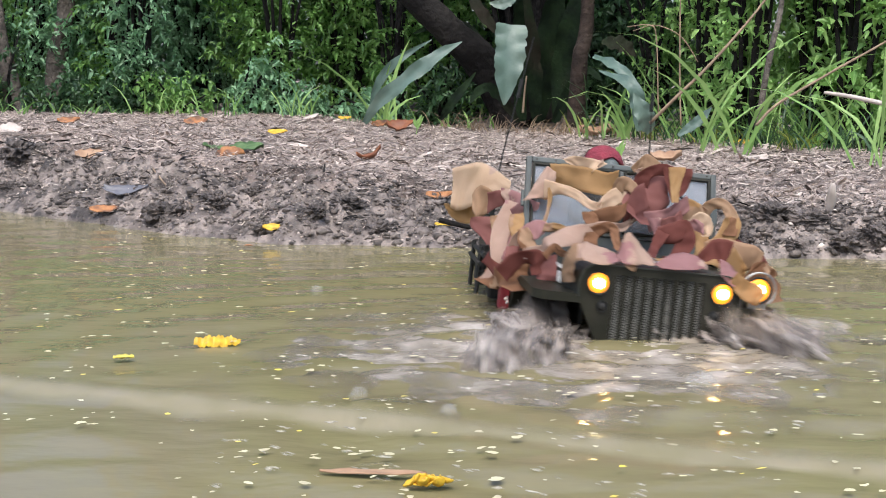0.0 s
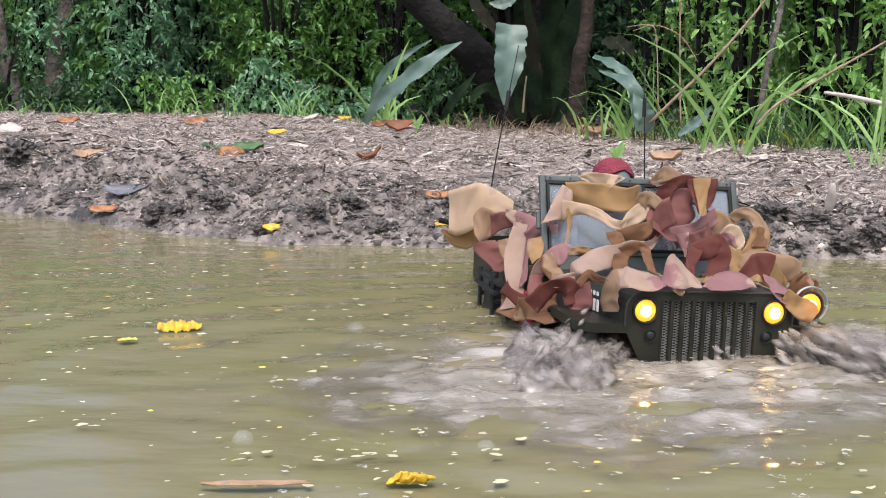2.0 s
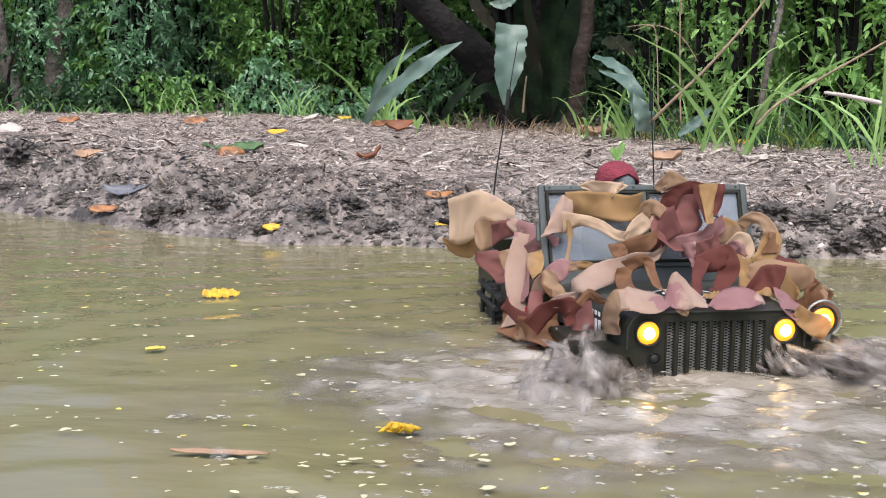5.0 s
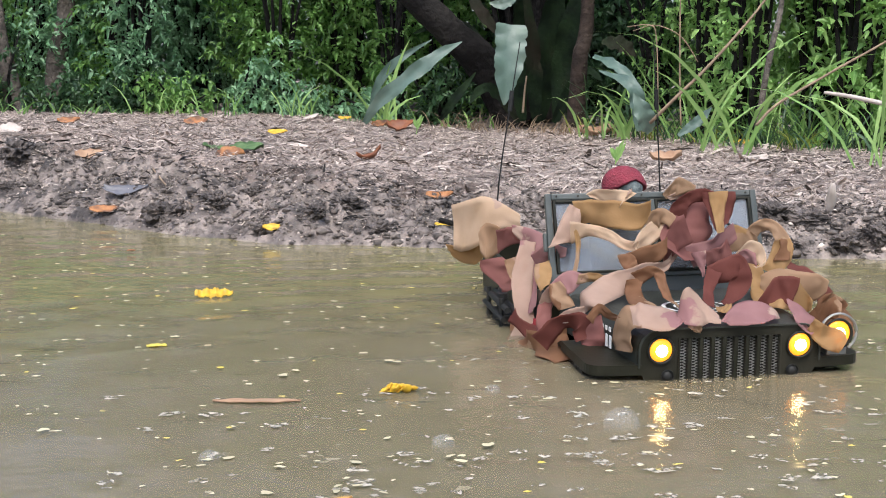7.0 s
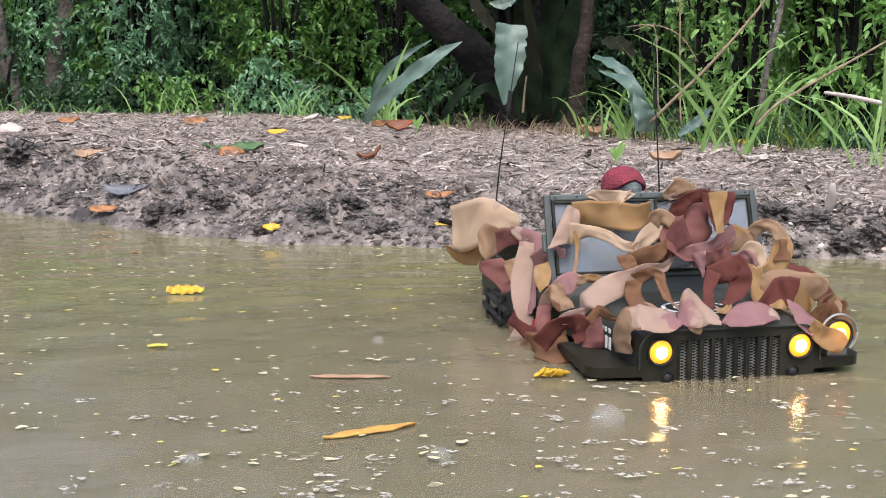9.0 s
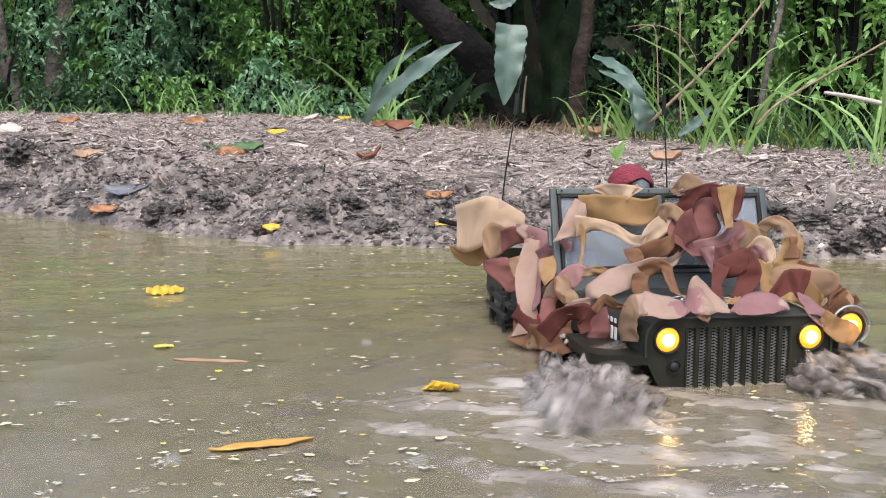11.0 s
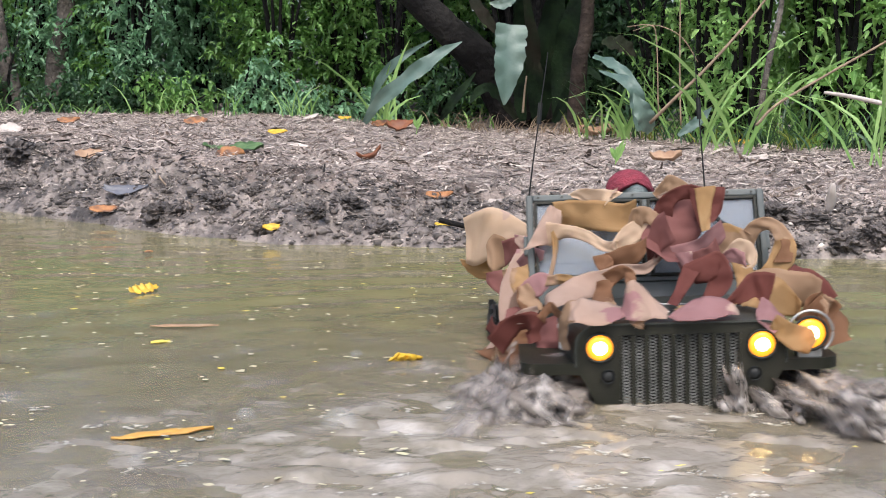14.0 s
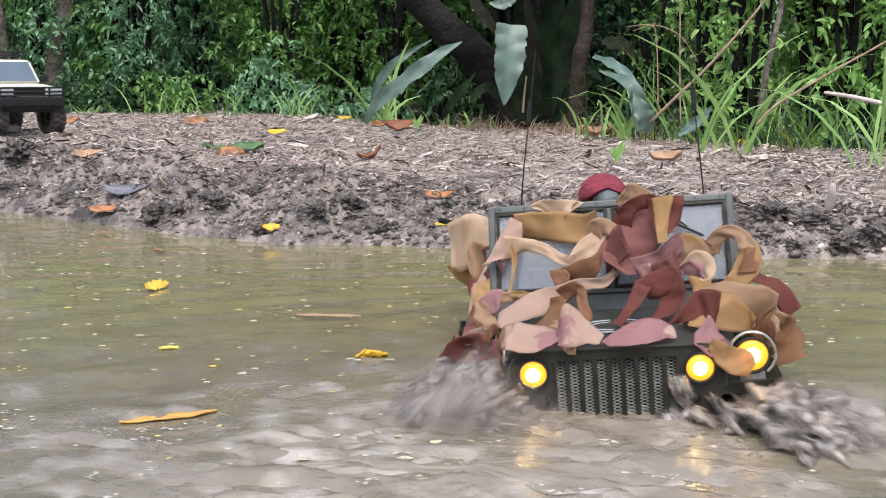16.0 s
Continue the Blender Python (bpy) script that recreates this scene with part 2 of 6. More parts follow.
def foam_material():
    """Thin froth, broken into wisps."""
    m = surf("foam", (0.62, 0.575, 0.48), (0.42, 0.38, 0.30), 60, 0.3, 0, 0.5, 300, island=0.5, dist=0.003)
    tear(m, 190, 0.40, 0.66)
    return m


M_FOAM = foam_material()
M_SUVW = surf("cream_paint", (0.74, 0.70, 0.58), (0.68, 0.64, 0.52), 20, 0.35, 0, 0.03)
M_SUVGLASS = surf("tinted_glass", (0.15, 0.19, 0.22), (0.11, 0.14, 0.17), 5, 0.06, 0, 0)
M_CLEAR = surf("clear_lens", (0.6, 0.62, 0.62), (0.45, 0.47, 0.48), 50, 0.15, 0, 0)


# ---- building helpers ----
def mesh_of(bm, name, mats, smooth=False):
    me = bpy.data.meshes.new(name)
    bm.to_mesh(me)
    bm.free()
    for m in (mats if isinstance(mats, (list, tuple)) else [mats]):
        me.materials.append(m)
    if smooth:
        for p in me.polygons:
            p.use_smooth = True
    return me


def part(name, bm, material, parent=None, label="", smooth=False):
    ob = new(name, mesh_of(bm, name, material, smooth))
    if parent:
        ob.parent = parent
    if label:
        tagged(ob, label)
    return ob


def stuff_mesh(name, verts, faces, material, smooth=False, idx=None):
    me = bpy.data.meshes.new(name)
    me.from_pydata(verts, [], faces)
    for m in (material if isinstance(material, (list, tuple)) else [material]):
        me.materials.append(m)
    if idx is not None:
        me.polygons.foreach_set("material_index", idx)
    if smooth:
        me.polygons.foreach_set("use_smooth", [True] * len(me.polygons))
    me.update()
    return new(name, me)


def empty(name, m=None):
    ob = new(name)
    ob.empty_display_size = 0.05
    if m:
        ob.matrix_world = m
    return ob


def box(bm, c, s, bevel=0.0, m=None):
    r = bmesh.ops.create_cube(bm, size=1.0, matrix=Matrix.Translation(c) @ Matrix.Diagonal((*s, 1)))
    vs = r["verts"]
    if bevel:
        es = list({e for v in vs for e in v.link_edges})
        o = bmesh.ops.bevel(bm, geom=es, offset=bevel, segments=2, affect="EDGES", profile=0.6)
        vs = o["verts"]
    if m:
        bmesh.ops.transform(bm, matrix=m, verts=list({v for v in vs}))
    return vs


def rod(bm, a, b, r1, r2=None, n=8):
    a, b = Vector(a), Vector(b)
    d = b - a
    m = Matrix.Translation((a + b) / 2) @ d.to_track_quat("Z", "Y").to_matrix().to_4x4()
    return bmesh.ops.create_cone(bm, cap_ends=True, segments=n, radius1=r1, radius2=r1 if r2 is None else r2, depth=d.length, matrix=m)["verts"]


def prism(bm, outline, depth, axis="y"):
    """Extrudes an outline of (u, v) pairs along an axis; 'y': (x, z) pairs, 'x': (y, z) pairs."""
    lo, hi = depth
    def at(u, v, d):
        return (u, d, v) if axis == "y" else (d, u, v)
    a = [bm.verts.new(at(u, v, lo)) for u, v in outline]
    b = [bm.verts.new(at(u, v, hi)) for u, v in outline]
    n = len(outline)
    fs = [bm.faces.new(a), bm.faces.new(b[::-1])]
    for i in range(n):
        fs.append(bm.faces.new((a[i], b[i], b[(i + 1) % n], a[(i + 1) % n])))
    bmesh.ops.recalc_face_normals(bm, faces=fs)
    return a + b


def spline(pts, n):
    """n points along a smooth curve through the control points."""
    P = [np.array(p, float) for p in pts]
    P = [2 * P[0] - P[1]] + P + [2 * P[-1] - P[-2]]
    out = []
    for k in range(n):
        s = k / (n - 1) * (len(P) - 3)
        i = min(int(s), len(P) - 4)
        u = s - i
        a, b, c, d = P[i:i + 4]
        out.append(0.5 * (2 * b + (c - a) * u + (2 * a - 5 * b + 4 * c - d) * u * u + (3 * b - 3 * c + d - a) * u ** 3))
    return out


def tube(bm, pts, radii, n=8, seg=24, rough=0.0):
    C = spline(pts, seg)
    rings = []
    for i, c in enumerate(C):
        t = Vector(C[min(i + 1, seg - 1)] - C[max(i - 1, 0)]).normalized()
        q = t.to_track_quat("Z", "Y")
        r = np.interp(i / (seg - 1), np.linspace(0, 1, len(radii)), radii)
        ring = []
        for k in range(n):
            a = 2 * math.pi * k / n
            p = Vector(c) + q @ Vector((math.cos(a), math.sin(a), 0)) * r
            if rough:
                p += noise.noise_vector(p * 9) * r * rough
            ring.append(bm.verts.new(p))
        rings.append(ring)
    for A, B in zip(rings, rings[1:]):
        for k in range(n):
            bm.faces.new((A[k], A[(k + 1) % n], B[(k + 1) % n], B[k]))
    bm.faces.new(rings[0][::-1])
    bm.faces.new(rings[-1])


# ---- ground, water ----
SHORE_X = np.array([-60, -3.0, -0.936, -0.56, -0.27, 0.015, 0.545, 0.70, 3.0, 60])
SHORE_Y = np.array([3.2, 3.1, 2.47, 2.16, 1.965, 1.93, 1.82, 1.80, 1.75, 1.7])


def shore(x):
    w = 0.016 * noise.noise((x * 9, 0.3, 0)) + 0.03 * noise.noise((x * 2.7, 4.0, 0))
    return float(np.interp(x, SHORE_X, SHORE_Y)) + w


def ground_z(x, y):
    s = y - shore(x)
    crest = float(np.interp(x, [-3, -0.6, 0.1, 0.5, 1.2, 3], [0.125, 0.115, 0.07, 0.065, 0.06, 0.06]))
    run = float(np.interp(x, [-3, -0.3, 0.2, 0.6, 3], [0.34, 0.34, 0.28, 0.10, 0.10]))
    if s < 0:
        z = -0.115 * (1 - math.exp(3.2 * s)) if s > -1.4 else -0.114
        if y < 0.2:
            z = max(z, -0.114 + 0.2 * (0.2 - y) / 1.2) if y > -1.2 else 0.086
        amp = 0.2
    else:
        u = min(s / run, 1.0)
        z = crest * (u ** 0.75) * (1.15 - 0.15 * u)
        z += 0.001 * max(0, min(s - run, 6))
        amp = 1.0
    wall = math.exp(-((s - run * 0.55) / (run * 0.5)) ** 2) if s > 0 else 0
    p = Vector((x, y, 0))
    if s > -0.05 and abs(x) < 4 and y < 8:
        near = min(max(s / 0.05, 0.25), 1.0)
        z += amp * (0.006 + 0.020 * wall) * noise.fractal(p * 10, 0.7, 2.1, 4)
        z += amp * (0.004 + 0.016 * wall) * noise.fractal(p * 31, 0.55, 2.2, 4)
        # torn clods with cracks between them
        z += amp * near * wall * 0.020 * (0.40 - noise.voronoi(Vector((x * 19, y * 15, 0)) + noise.noise_vector(p * 16) * 0.9)[0][0])
        z -= amp * near * wall * 0.016 * max(0.0, noise.noise(p * 27) + noise.noise(p * 61) * 0.6 - 0.25)
    hx, hy = (x - 0.16) / 0.10, (y - 2.55) / 0.05
    z -= 0.035 * math.exp(-hx * hx - hy * hy)
    return z


def steps(*spans):
    out = []
    for a, b, d in spans:
        out += list(np.arange(a, b - 1e-6, d))
    return out + [spans[-1][1]]


def build_ground():
    xs = steps((-60, -6, 6), (-6, -1.8, 0.15), (-1.8, -1.25, 0.0125), (-1.25, 1.05, 0.0068), (1.05, 1.5, 0.0125), (1.5, 6, 0.15), (6, 60, 6))
    ys = steps((-40, -4, 6), (-4, 1.5, 0.15), (1.5, 1.72, 0.0115), (1.72, 2.75, 0.0068), (2.75, 3.3, 0.014), (3.3, 6.5, 0.04), (6.5, 10, 0.3), (10, 80, 7))
    V = [(x, y, ground_z(x, y)) for y in ys for x in xs]
    n = len(xs)
    F = [(j * n + i, j * n + i + 1, (j + 1) * n + i + 1, (j + 1) * n + i) for j in range(len(ys) - 1) for i in range(n - 1)]
    cx = [(0.5 * (xs[i] + xs[i + 1]), 0.5 * (ys[j] + ys[j + 1])) for j in range(len(ys) - 1) for i in range(n - 1)]
    idx = []
    for x, y in cx:
        s = y - float(np.interp(x, SHORE_X, SHORE_Y)) + 0.07 * noise.noise((x * 6, y * 6, 2))
        idx.append(1 if s < float(np.interp(x, [-1.5, 0, 0.6], [0.36, 0.22, 0.17])) else 0)
    g = stuff_mesh("ground", V, F, [M_GROUND, M_MUD], True, idx)
    tagged(g, "brown forest soil with a wet muddy bank", "ground", kind="structure")


def water_z(x, y):
    d = math.hypot(x - 0.2, (y - 1.0) * 1.2)
    amp = 0.0010 + 0.0026 * math.exp(-((d - 0.22) / 0.3) ** 2)
    z = amp * noise.fractal(Vector((x * 8, y * 14, 0.0)), 0.8, 2.0, 3)
    return z + 0.0012 * math.exp(-d * 1.2) * math.sin(d * 55 + 2 * noise.noise((x * 4, y * 4, 1)))


def build_water():
    xs = steps((-8, -1.4, 0.3), (-1.4, 1.3, 0.015), (1.3, 8, 0.3))
    ys = steps((-1.2, 0.4, 0.2), (0.4, 2.7, 0.012), (2.7, 3.6, 0.1))
    V = [(x, y, water_z(x, y)) for y in ys for x in xs]
    n = len(xs)
    F = [(j * n + i, j * n + i + 1, (j + 1) * n + i + 1, (j + 1) * n + i) for j in range(len(ys) - 1) for i in range(n - 1)]
    w = stuff_mesh("water", V, F, M_WATER, True)
    tagged(w, "murky olive-brown pond water with ripples", "water", kind="structure")


build_ground()
build_water()


# ---- the toy jeep ----
JEEP_ROWS = [
    (0.0, 0.2166, 1.2279, -0.0758, -0.74, 6.17, 5.13),
    (0.5, 0.2627, 1.1645, -0.0767, -2.15, 4.73, 13.13),
    (1.0, 0.2596, 1.1311, -0.0810, -1.45, 3.84, 11.64),
    (1.5, 0.2568, 1.1393, -0.0841, -1.11, 2.20, 10.37),
    (2.0, 0.2575, 1.1409, -0.0842, -1.17, 3.03, 10.24),
    (2.5, 0.2562, 1.1381, -0.0979, 1.26, -0.83, 11.77),
    (3.0, 0.2515, 1.1356, -0.0950, 0.55, 0.84, 10.15),
    (3.5, 0.2545, 1.1258, -0.0916, 0.36, -0.02, 9.72),
    (4.0, 0.2525, 1.1012, -0.0914, 0.25, 0.64, 8.62),
    (6.5, 0.2650, 1.0786, -0.0977, 0.46, 0.32, 9.76),
    (7.0, 0.2657, 1.0682, -0.1017, 1.40, -0.32, 9.34),
    (7.5, 0.2649, 1.0623, -0.1014, 1.31, -0.48, 9.37),
    (8.0, 0.2654, 1.0639, -0.1019, 1.47, -0.59, 9.39),
    (8.5, 0.2653, 1.0635, -0.1019, 1.43, -0.55, 9.40),
    (9.0, 0.2654, 1.0639, -0.1019, 1.47, -0.59, 9.39),
    (11.5, 0.2643, 1.0168, -0.0825, -1.24, 0.84, 8.49),
    (12.0, 0.2493, 0.9990, -0.0799, -1.46, -0.08, 5.10),
    (12.5, 0.2466, 0.9920, -0.0790, -1.84, -2.05, 4.23),
    (13.0, 0.2399, 0.9806, -0.0792, -2.10, -3.01, 3.47),
    (13.5, 0.2301, 0.9677, -0.0762, -2.76, -2.47, 2.03),
    (14.0, 0.2041, 0.9614, -0.0780, -2.50, -2.03, -2.37),
    (14.5, 0.1575, 0.9036, -0.0705, -3.84, -2.67, -7.47),
    (15.0, 0.1567, 0.9374, -0.0809, -2.17, -2.50, -9.63),
    (15.5, 0.1555, 0.9267, -0.0831, -1.94, -2.30, -8.36),
    (16.0, 0.1518, 0.9359, -0.0918, -0.11, -4.50, -8.07),
]


def arc(cx, cz, r, a0, a1, n):
    return [(cx + r * math.cos(radians(a0 + (a1 - a0) * k / n)), cz + r * math.sin(radians(a0 + (a1 - a0) * k / n))) for k in range(n + 1)]


def make_wheel(name):
    """A wheel about the origin, its axle along x."""
    w = empty(name)
    bm = bmesh.new()
    prof = [(-0.017, 0.036), (-0.02, 0.048), (-0.019, 0.0575), (-0.009, 0.0575), (-0.001, 0.0575), (0.001, 0.0575), (0.009, 0.0575), (0.019, 0.0575), (0.02, 0.048), (0.017, 0.036)]
    n = 80
    rings = []
    for x, q in prof:
        ring = []
        for k in range(n):
            lug = 0.0055 if q > 0.05 and (k // 2 + (x > 0)) % 2 else 0.0
            a = 2 * math.pi * k / n + 4 * abs(x)
            ring.append(bm.verts.new((x, (q + lug) * math.cos(a), (q + lug) * math.sin(a))))
        rings.append(ring)
    for A, B in zip(rings, rings[1:] + rings[:1]):
        for k in range(n):
            bm.faces.new((A[k], A[(k + 1) % n], B[(k + 1) % n], B[k]))
    bmesh.ops.recalc_face_normals(bm, faces=bm.faces)
    part("tyre", bm, M_RUBBER, w)
    bm = bmesh.new()
    rod(bm, (-0.012, 0, 0), (0.012, 0, 0), 0.037, n=24)
    for k in range(5):
        a = 2 * math.pi * k / 5
        for s in (-1, 1):
            rod(bm, (s * 0.012, 0.014 * math.cos(a), 0.014 * math.sin(a)), (s * 0.016, 0.014 * math.cos(a), 0.014 * math.sin(a)), 0.003, n=6)
    rod(bm, (-0.018, 0, 0), (0.018, 0, 0), 0.008, n=12)
    part("rim", bm, M_OLIVE, w)
    return w


def lamp(name, parent, x, y, z, r, lit=True):
    h = empty(name)
    h.parent = parent
    h.location = (x, y, z)
    bm = bmesh.new()
    n = 32
    prof = [(0.004, r * 0.7), (-0.002, r * 1.22), (-0.0035, r * 1.16), (-0.0022, r * 1.02)]
    rings = [[bm.verts.new((q * math.cos(2 * math.pi * k / n), d, q * math.sin(2 * math.pi * k / n))) for k in range(n)] for d, q in prof]
    for A, B in zip(rings, rings[1:]):
        for k in range(n):
            bm.faces.new((A[k], A[(k + 1) % n], B[(k + 1) % n], B[k]))
    bmesh.ops.recalc_face_normals(bm, faces=bm.faces)
    part("bezel", bm, M_BLACK, h, smooth=True)
    bm = bmesh.new()
    bmesh.ops.create_uvsphere(bm, u_segments=28, v_segments=14, radius=1.0, matrix=Matrix.Diagonal((r * 1.02, 0.0045, r * 1.02, 1)))
    part("lens", bm, M_LENS if lit else M_BLACK, h, "glowing amber lens" if lit else "dark lens", True)
    if lit:
        bm = bmesh.new()
        bmesh.ops.create_uvsphere(bm, u_segments=20, v_segments=10, radius=1.0, matrix=Matrix.Translation((0, -0.003, 0)) @ Matrix.Diagonal((r * 0.55, 0.0035, r * 0.55, 1)))
        part("bulb", bm, M_BULB, h, "bright warm white bulb", True)
    return h


def build_jeep():
    j = empty("toy_jeep")
    tagged(j, "olive drab toy army jeep with lit headlamps, standing in muddy water", "toy car")
    # grille panel with nine slots
    g = empty("grille")
    g.parent = j
    bm = bmesh.new()
    lo, hi = -0.0015, 0.0015
    slot_w, pitch, z0, z1 = 0.0072, 0.0112, 0.057, 0.144
    xs = [(k - 4) * pitch for k in range(9)]
    prev = -0.0505
    for x in xs:
        box(bm, ((prev + x - slot_w / 2) / 2, 0, (z0 + z1) / 2), (x - slot_w / 2 - prev, 0.006, z1 - z0), 0.0008)
        prev = x + slot_w / 2
    box(bm, ((prev + 0.0505) / 2, 0, (z0 + z1) / 2), (0.0505 - prev, 0.006, z1 - z0), 0.0008)
    prism(bm, [(-0.0505, z1), (0.0505, z1), (0.0505, 0.1535), (-0.0505, 0.1535)], (lo, hi))
    prism(bm, [(-0.0505, 0.045), (0.0505, 0.045), (0.0505, z0), (-0.0505, z0)], (lo, hi))
    for s in (-1, 1):
        o = [(s * 0.0505, 0.045), (s * 0.0505, 0.1535)] + [(s * x, z) for x, z in arc(0.070, 0.1345, 0.019, 90, 0, 8)] + [(s * 0.089, 0.122), (s * 0.085, 0.112), (s * 0.061, 0.066), (s * 0.059, 0.045)]
        prism(bm, o, (lo, hi))
    part("panel", bm, M_OLIVE, g)
    bm = bmesh.new()
    for x in xs:
        for k in range(32):
            z = z0 + 0.0014 + k * 0.00275
            for s in (-1, 1):
                rod(bm, (x - slot_w / 2, 0.002 + 0.0006 * s, z - s * 0.0013), (x + slot_w / 2, 0.002 + 0.0006 * s, z + s * 0.0013), 0.00042, n=4)
    part("wire_mesh", bm, M_STEEL, g, "fine steel wire mesh in the slots")
    bm = bmesh.new()
    prism(bm, [(-0.0505, 0.05), (0.0505, 0.05), (0.0505, 0.15), (-0.0505, 0.15)], (0.012, 0.014))
    part("radiator", bm, M_BLACK, g)
    for s in (-1, 1):
        lamp("headlamp", j, s * 0.0675, -0.002, 0.134, 0.0108)
        lamp("parking_lamp", j, s * 0.061, -0.002, 0.1095, 0.0052, False)
    # bonnet: rounded section tapering forward
    bm = bmesh.new()
    sec = []
    for y, hw, zt, zs in ((-0.004, 0.0885, 0.1545, 0.118), (0.06, 0.094, 0.1535, 0.114), (0.13, 0.103, 0.151, 0.112), (0.186, 0.112, 0.149, 0.11)):
        o = [(-hw, zs)] + [(-hw + 0.02 + 0.02 * math.cos(radians(a)), zt - 0.02 + 0.02 * math.sin(radians(a))) for a in range(180, 89, -15)]
        o += [(-x, z) for x, z in o[::-1]]
        sec.append([bm.verts.new((x, y, z)) for x, z in o])
    for A, B in zip(sec, sec[1:]):
        for k in range(len(A) - 1):
            bm.faces.new((A[k], A[k + 1], B[k + 1], B[k]))
    bmesh.ops.recalc_face_normals(bm, faces=bm.faces)
    bmesh.ops.solidify(bm, geom=bm.faces, thickness=0.0016)
    part("bonnet", bm, M_BONNET, j)
    bm = bmesh.new()
    for r0, r1 in ((0.030, 0.034), (0.020, 0.0225)):
        for k in range(48):
            a, c = 2 * math.pi * k / 48, 2 * math.pi * (k + 1) / 48
            if k % 12 == 0:
                continue
            bm.faces.new([bm.verts.new((q * math.cos(e), 0.085 + q * math.sin(e), 0.1536 - 0.0012 * math.sin(e) * q / 0.03)) for q, e in ((r0, a), (r1, a), (r1, c), (r0, c))])
    bmesh.ops.remove_doubles(bm, verts=bm.verts, dist=1e-5)
    part("bonnet_marking", bm, M_WHITE, j, "white stencilled ring marking")
    bm = bmesh.new()
    for k in range(5):
        box(bm, (-0.0965 - 0.001 * k, 0.058 + k * 0.0085, 0.128), (0.001, 0.0055, 0.012), 0)
        if k < 4:
            box(bm, (-0.0965 - 0.001 * k, 0.06 + k * 0.0085, 0.14), (0.001, 0.005, 0.004), 0)
    part("side_marking", bm, M_WHITE, j, "white bars stencilled on the bonnet side")
    # flat wings with rounded front corners
    for s in (-1, 1):
        bm = bmesh.new()
        plan = [(0.084, -0.002), (0.120, 0.001)] + [(0.118 + 0.016 * math.sin(radians(a)), 0.017 - 0.016 * math.cos(radians(a))) for a in range(15, 91, 15)] + [(0.134, 0.10), (0.084, 0.10)]
        rows = [[bm.verts.new((s * x, y, z)) for x, y in plan] for z in (0.1205, 0.1110)]
        n = len(plan)
        bm.faces.new(rows[0])
        for k in range(n - 2):
            bm.faces.new((rows[0][k], rows[0][k + 1], rows[1][k + 1], rows[1][k]))
        inner = [bm.verts.new((s * (x * 0.975 if x > 0.09 else x), y + 0.003, 0.1165)) for x, y in plan]
        bm.faces.new(inner[::-1])
        for k in range(n - 2):
            bm.faces.new((rows[1][k], rows[1][k + 1], inner[k + 1], inner[k]))
        prism(bm, [(0.10, 0.1205), (0.125, 0.11), (0.155, 0.075), (0.152, 0.073), (0.121, 0.107), (0.10, 0.1165)], (s * 0.084, s * 0.134) if s > 0 else (-0.134, -0.084), "x")
        bmesh.ops.recalc_face_normals(bm, faces=bm.faces)
        part("wing", bm, M_OLIVE, j)
        bm = bmesh.new()
        box(bm, (s * 0.075, 0.105, 0.09), (0.004, 0.15, 0.05), 0)
        part("inner_wing", bm, M_BLACK, j)
    # tub
    bm = bmesh.new()
    for s in (-1, 1):
        o = [(0.19, 0.06), (0.19, 0.143), (0.215, 0.148), (0.235, 0.145), (0.25, 0.112), (0.275, 0.098), (0.32, 0.098), (0.35, 0.105), (0.37, 0.145), (0.535, 0.148), (0.535, 0.062), (0.47, 0.062), (0.455, 0.1), (0.42, 0.115), (0.385, 0.1), (0.37, 0.062)]
        prism(bm, o, (s * 0.121, s * 0.126) if s > 0 else (-0.126, -0.121), "x")
    prism(bm, [(-0.126, 0.07), (0.126, 0.07), (0.126, 0.148), (-0.126, 0.148)], (0.53, 0.535))
    prism(bm, [(-0.121, 0.064), (0.121, 0.064), (0.121, 0.07), (-0.121, 0.07)], (0.19, 0.53))
    prism(bm, [(-0.121, 0.07), (0.121, 0.07), (0.121, 0.144), (-0.121, 0.144)], (0.196, 0.201))
    part("tub", bm, M_OLIVE, j)
    for x in (-0.06, 0.06):
        bm = bmesh.new()
        box(bm, (x, 0.32, 0.098), (0.07, 0.075, 0.022), 0.006)
        box(bm, (x, 0.365, 0.13), (0.07, 0.016, 0.07), 0.006)
        part("seat", bm, M_OLIVE, j)
    bm = bmesh.new()
    tube(bm, [(0.03 + 0.03 * math.cos(a), 0.255 + 0.012 * math.sin(a), 0.165 + 0.027 * math.sin(a)) for a in np.linspace(0, 2 * math.pi, 13)], [0.002], 6, 40)
    rod(bm, (0.03, 0.255, 0.165), (0.03, 0.2, 0.13), 0.003)
    part("steering_wheel", bm, M_BLACK, j)
    # windscreen, hinged at the scuttle and leaning back a little
    w = empty("windscreen")
    w.parent = j
    w.location = (0, 0.190, 0.145)
    w.rotation_euler = (-radians(20), 0, 0)
    H, W = 0.1125, 0.1205
    bm = bmesh.new()
    for s in (-1, 1):
        box(bm, (s * (W - 0.0035), 0, H / 2), (0.007, 0.007, H), 0.0015)
        box(bm, (s * (W + 0.0015), 0.004, 0.06), (0.004, 0.006, 0.02), 0.001)
    box(bm, (0, 0, H - 0.0035), (2 * W - 0.014, 0.0068, 0.007), 0.0015)
    box(bm, (0, 0, 0.0215), (2 * W - 0.014, 0.0068, 0.005), 0.0012)
    box(bm, (0, 0, 0.064), (0.005, 0.0062, 0.081), 0.001)
    box(bm, (0, 0.001, 0.0085), (2 * W - 0.014, 0.004, 0.021), 0.001)
    part("frame", bm, M_FRAME, w)
    bm = bmesh.new()
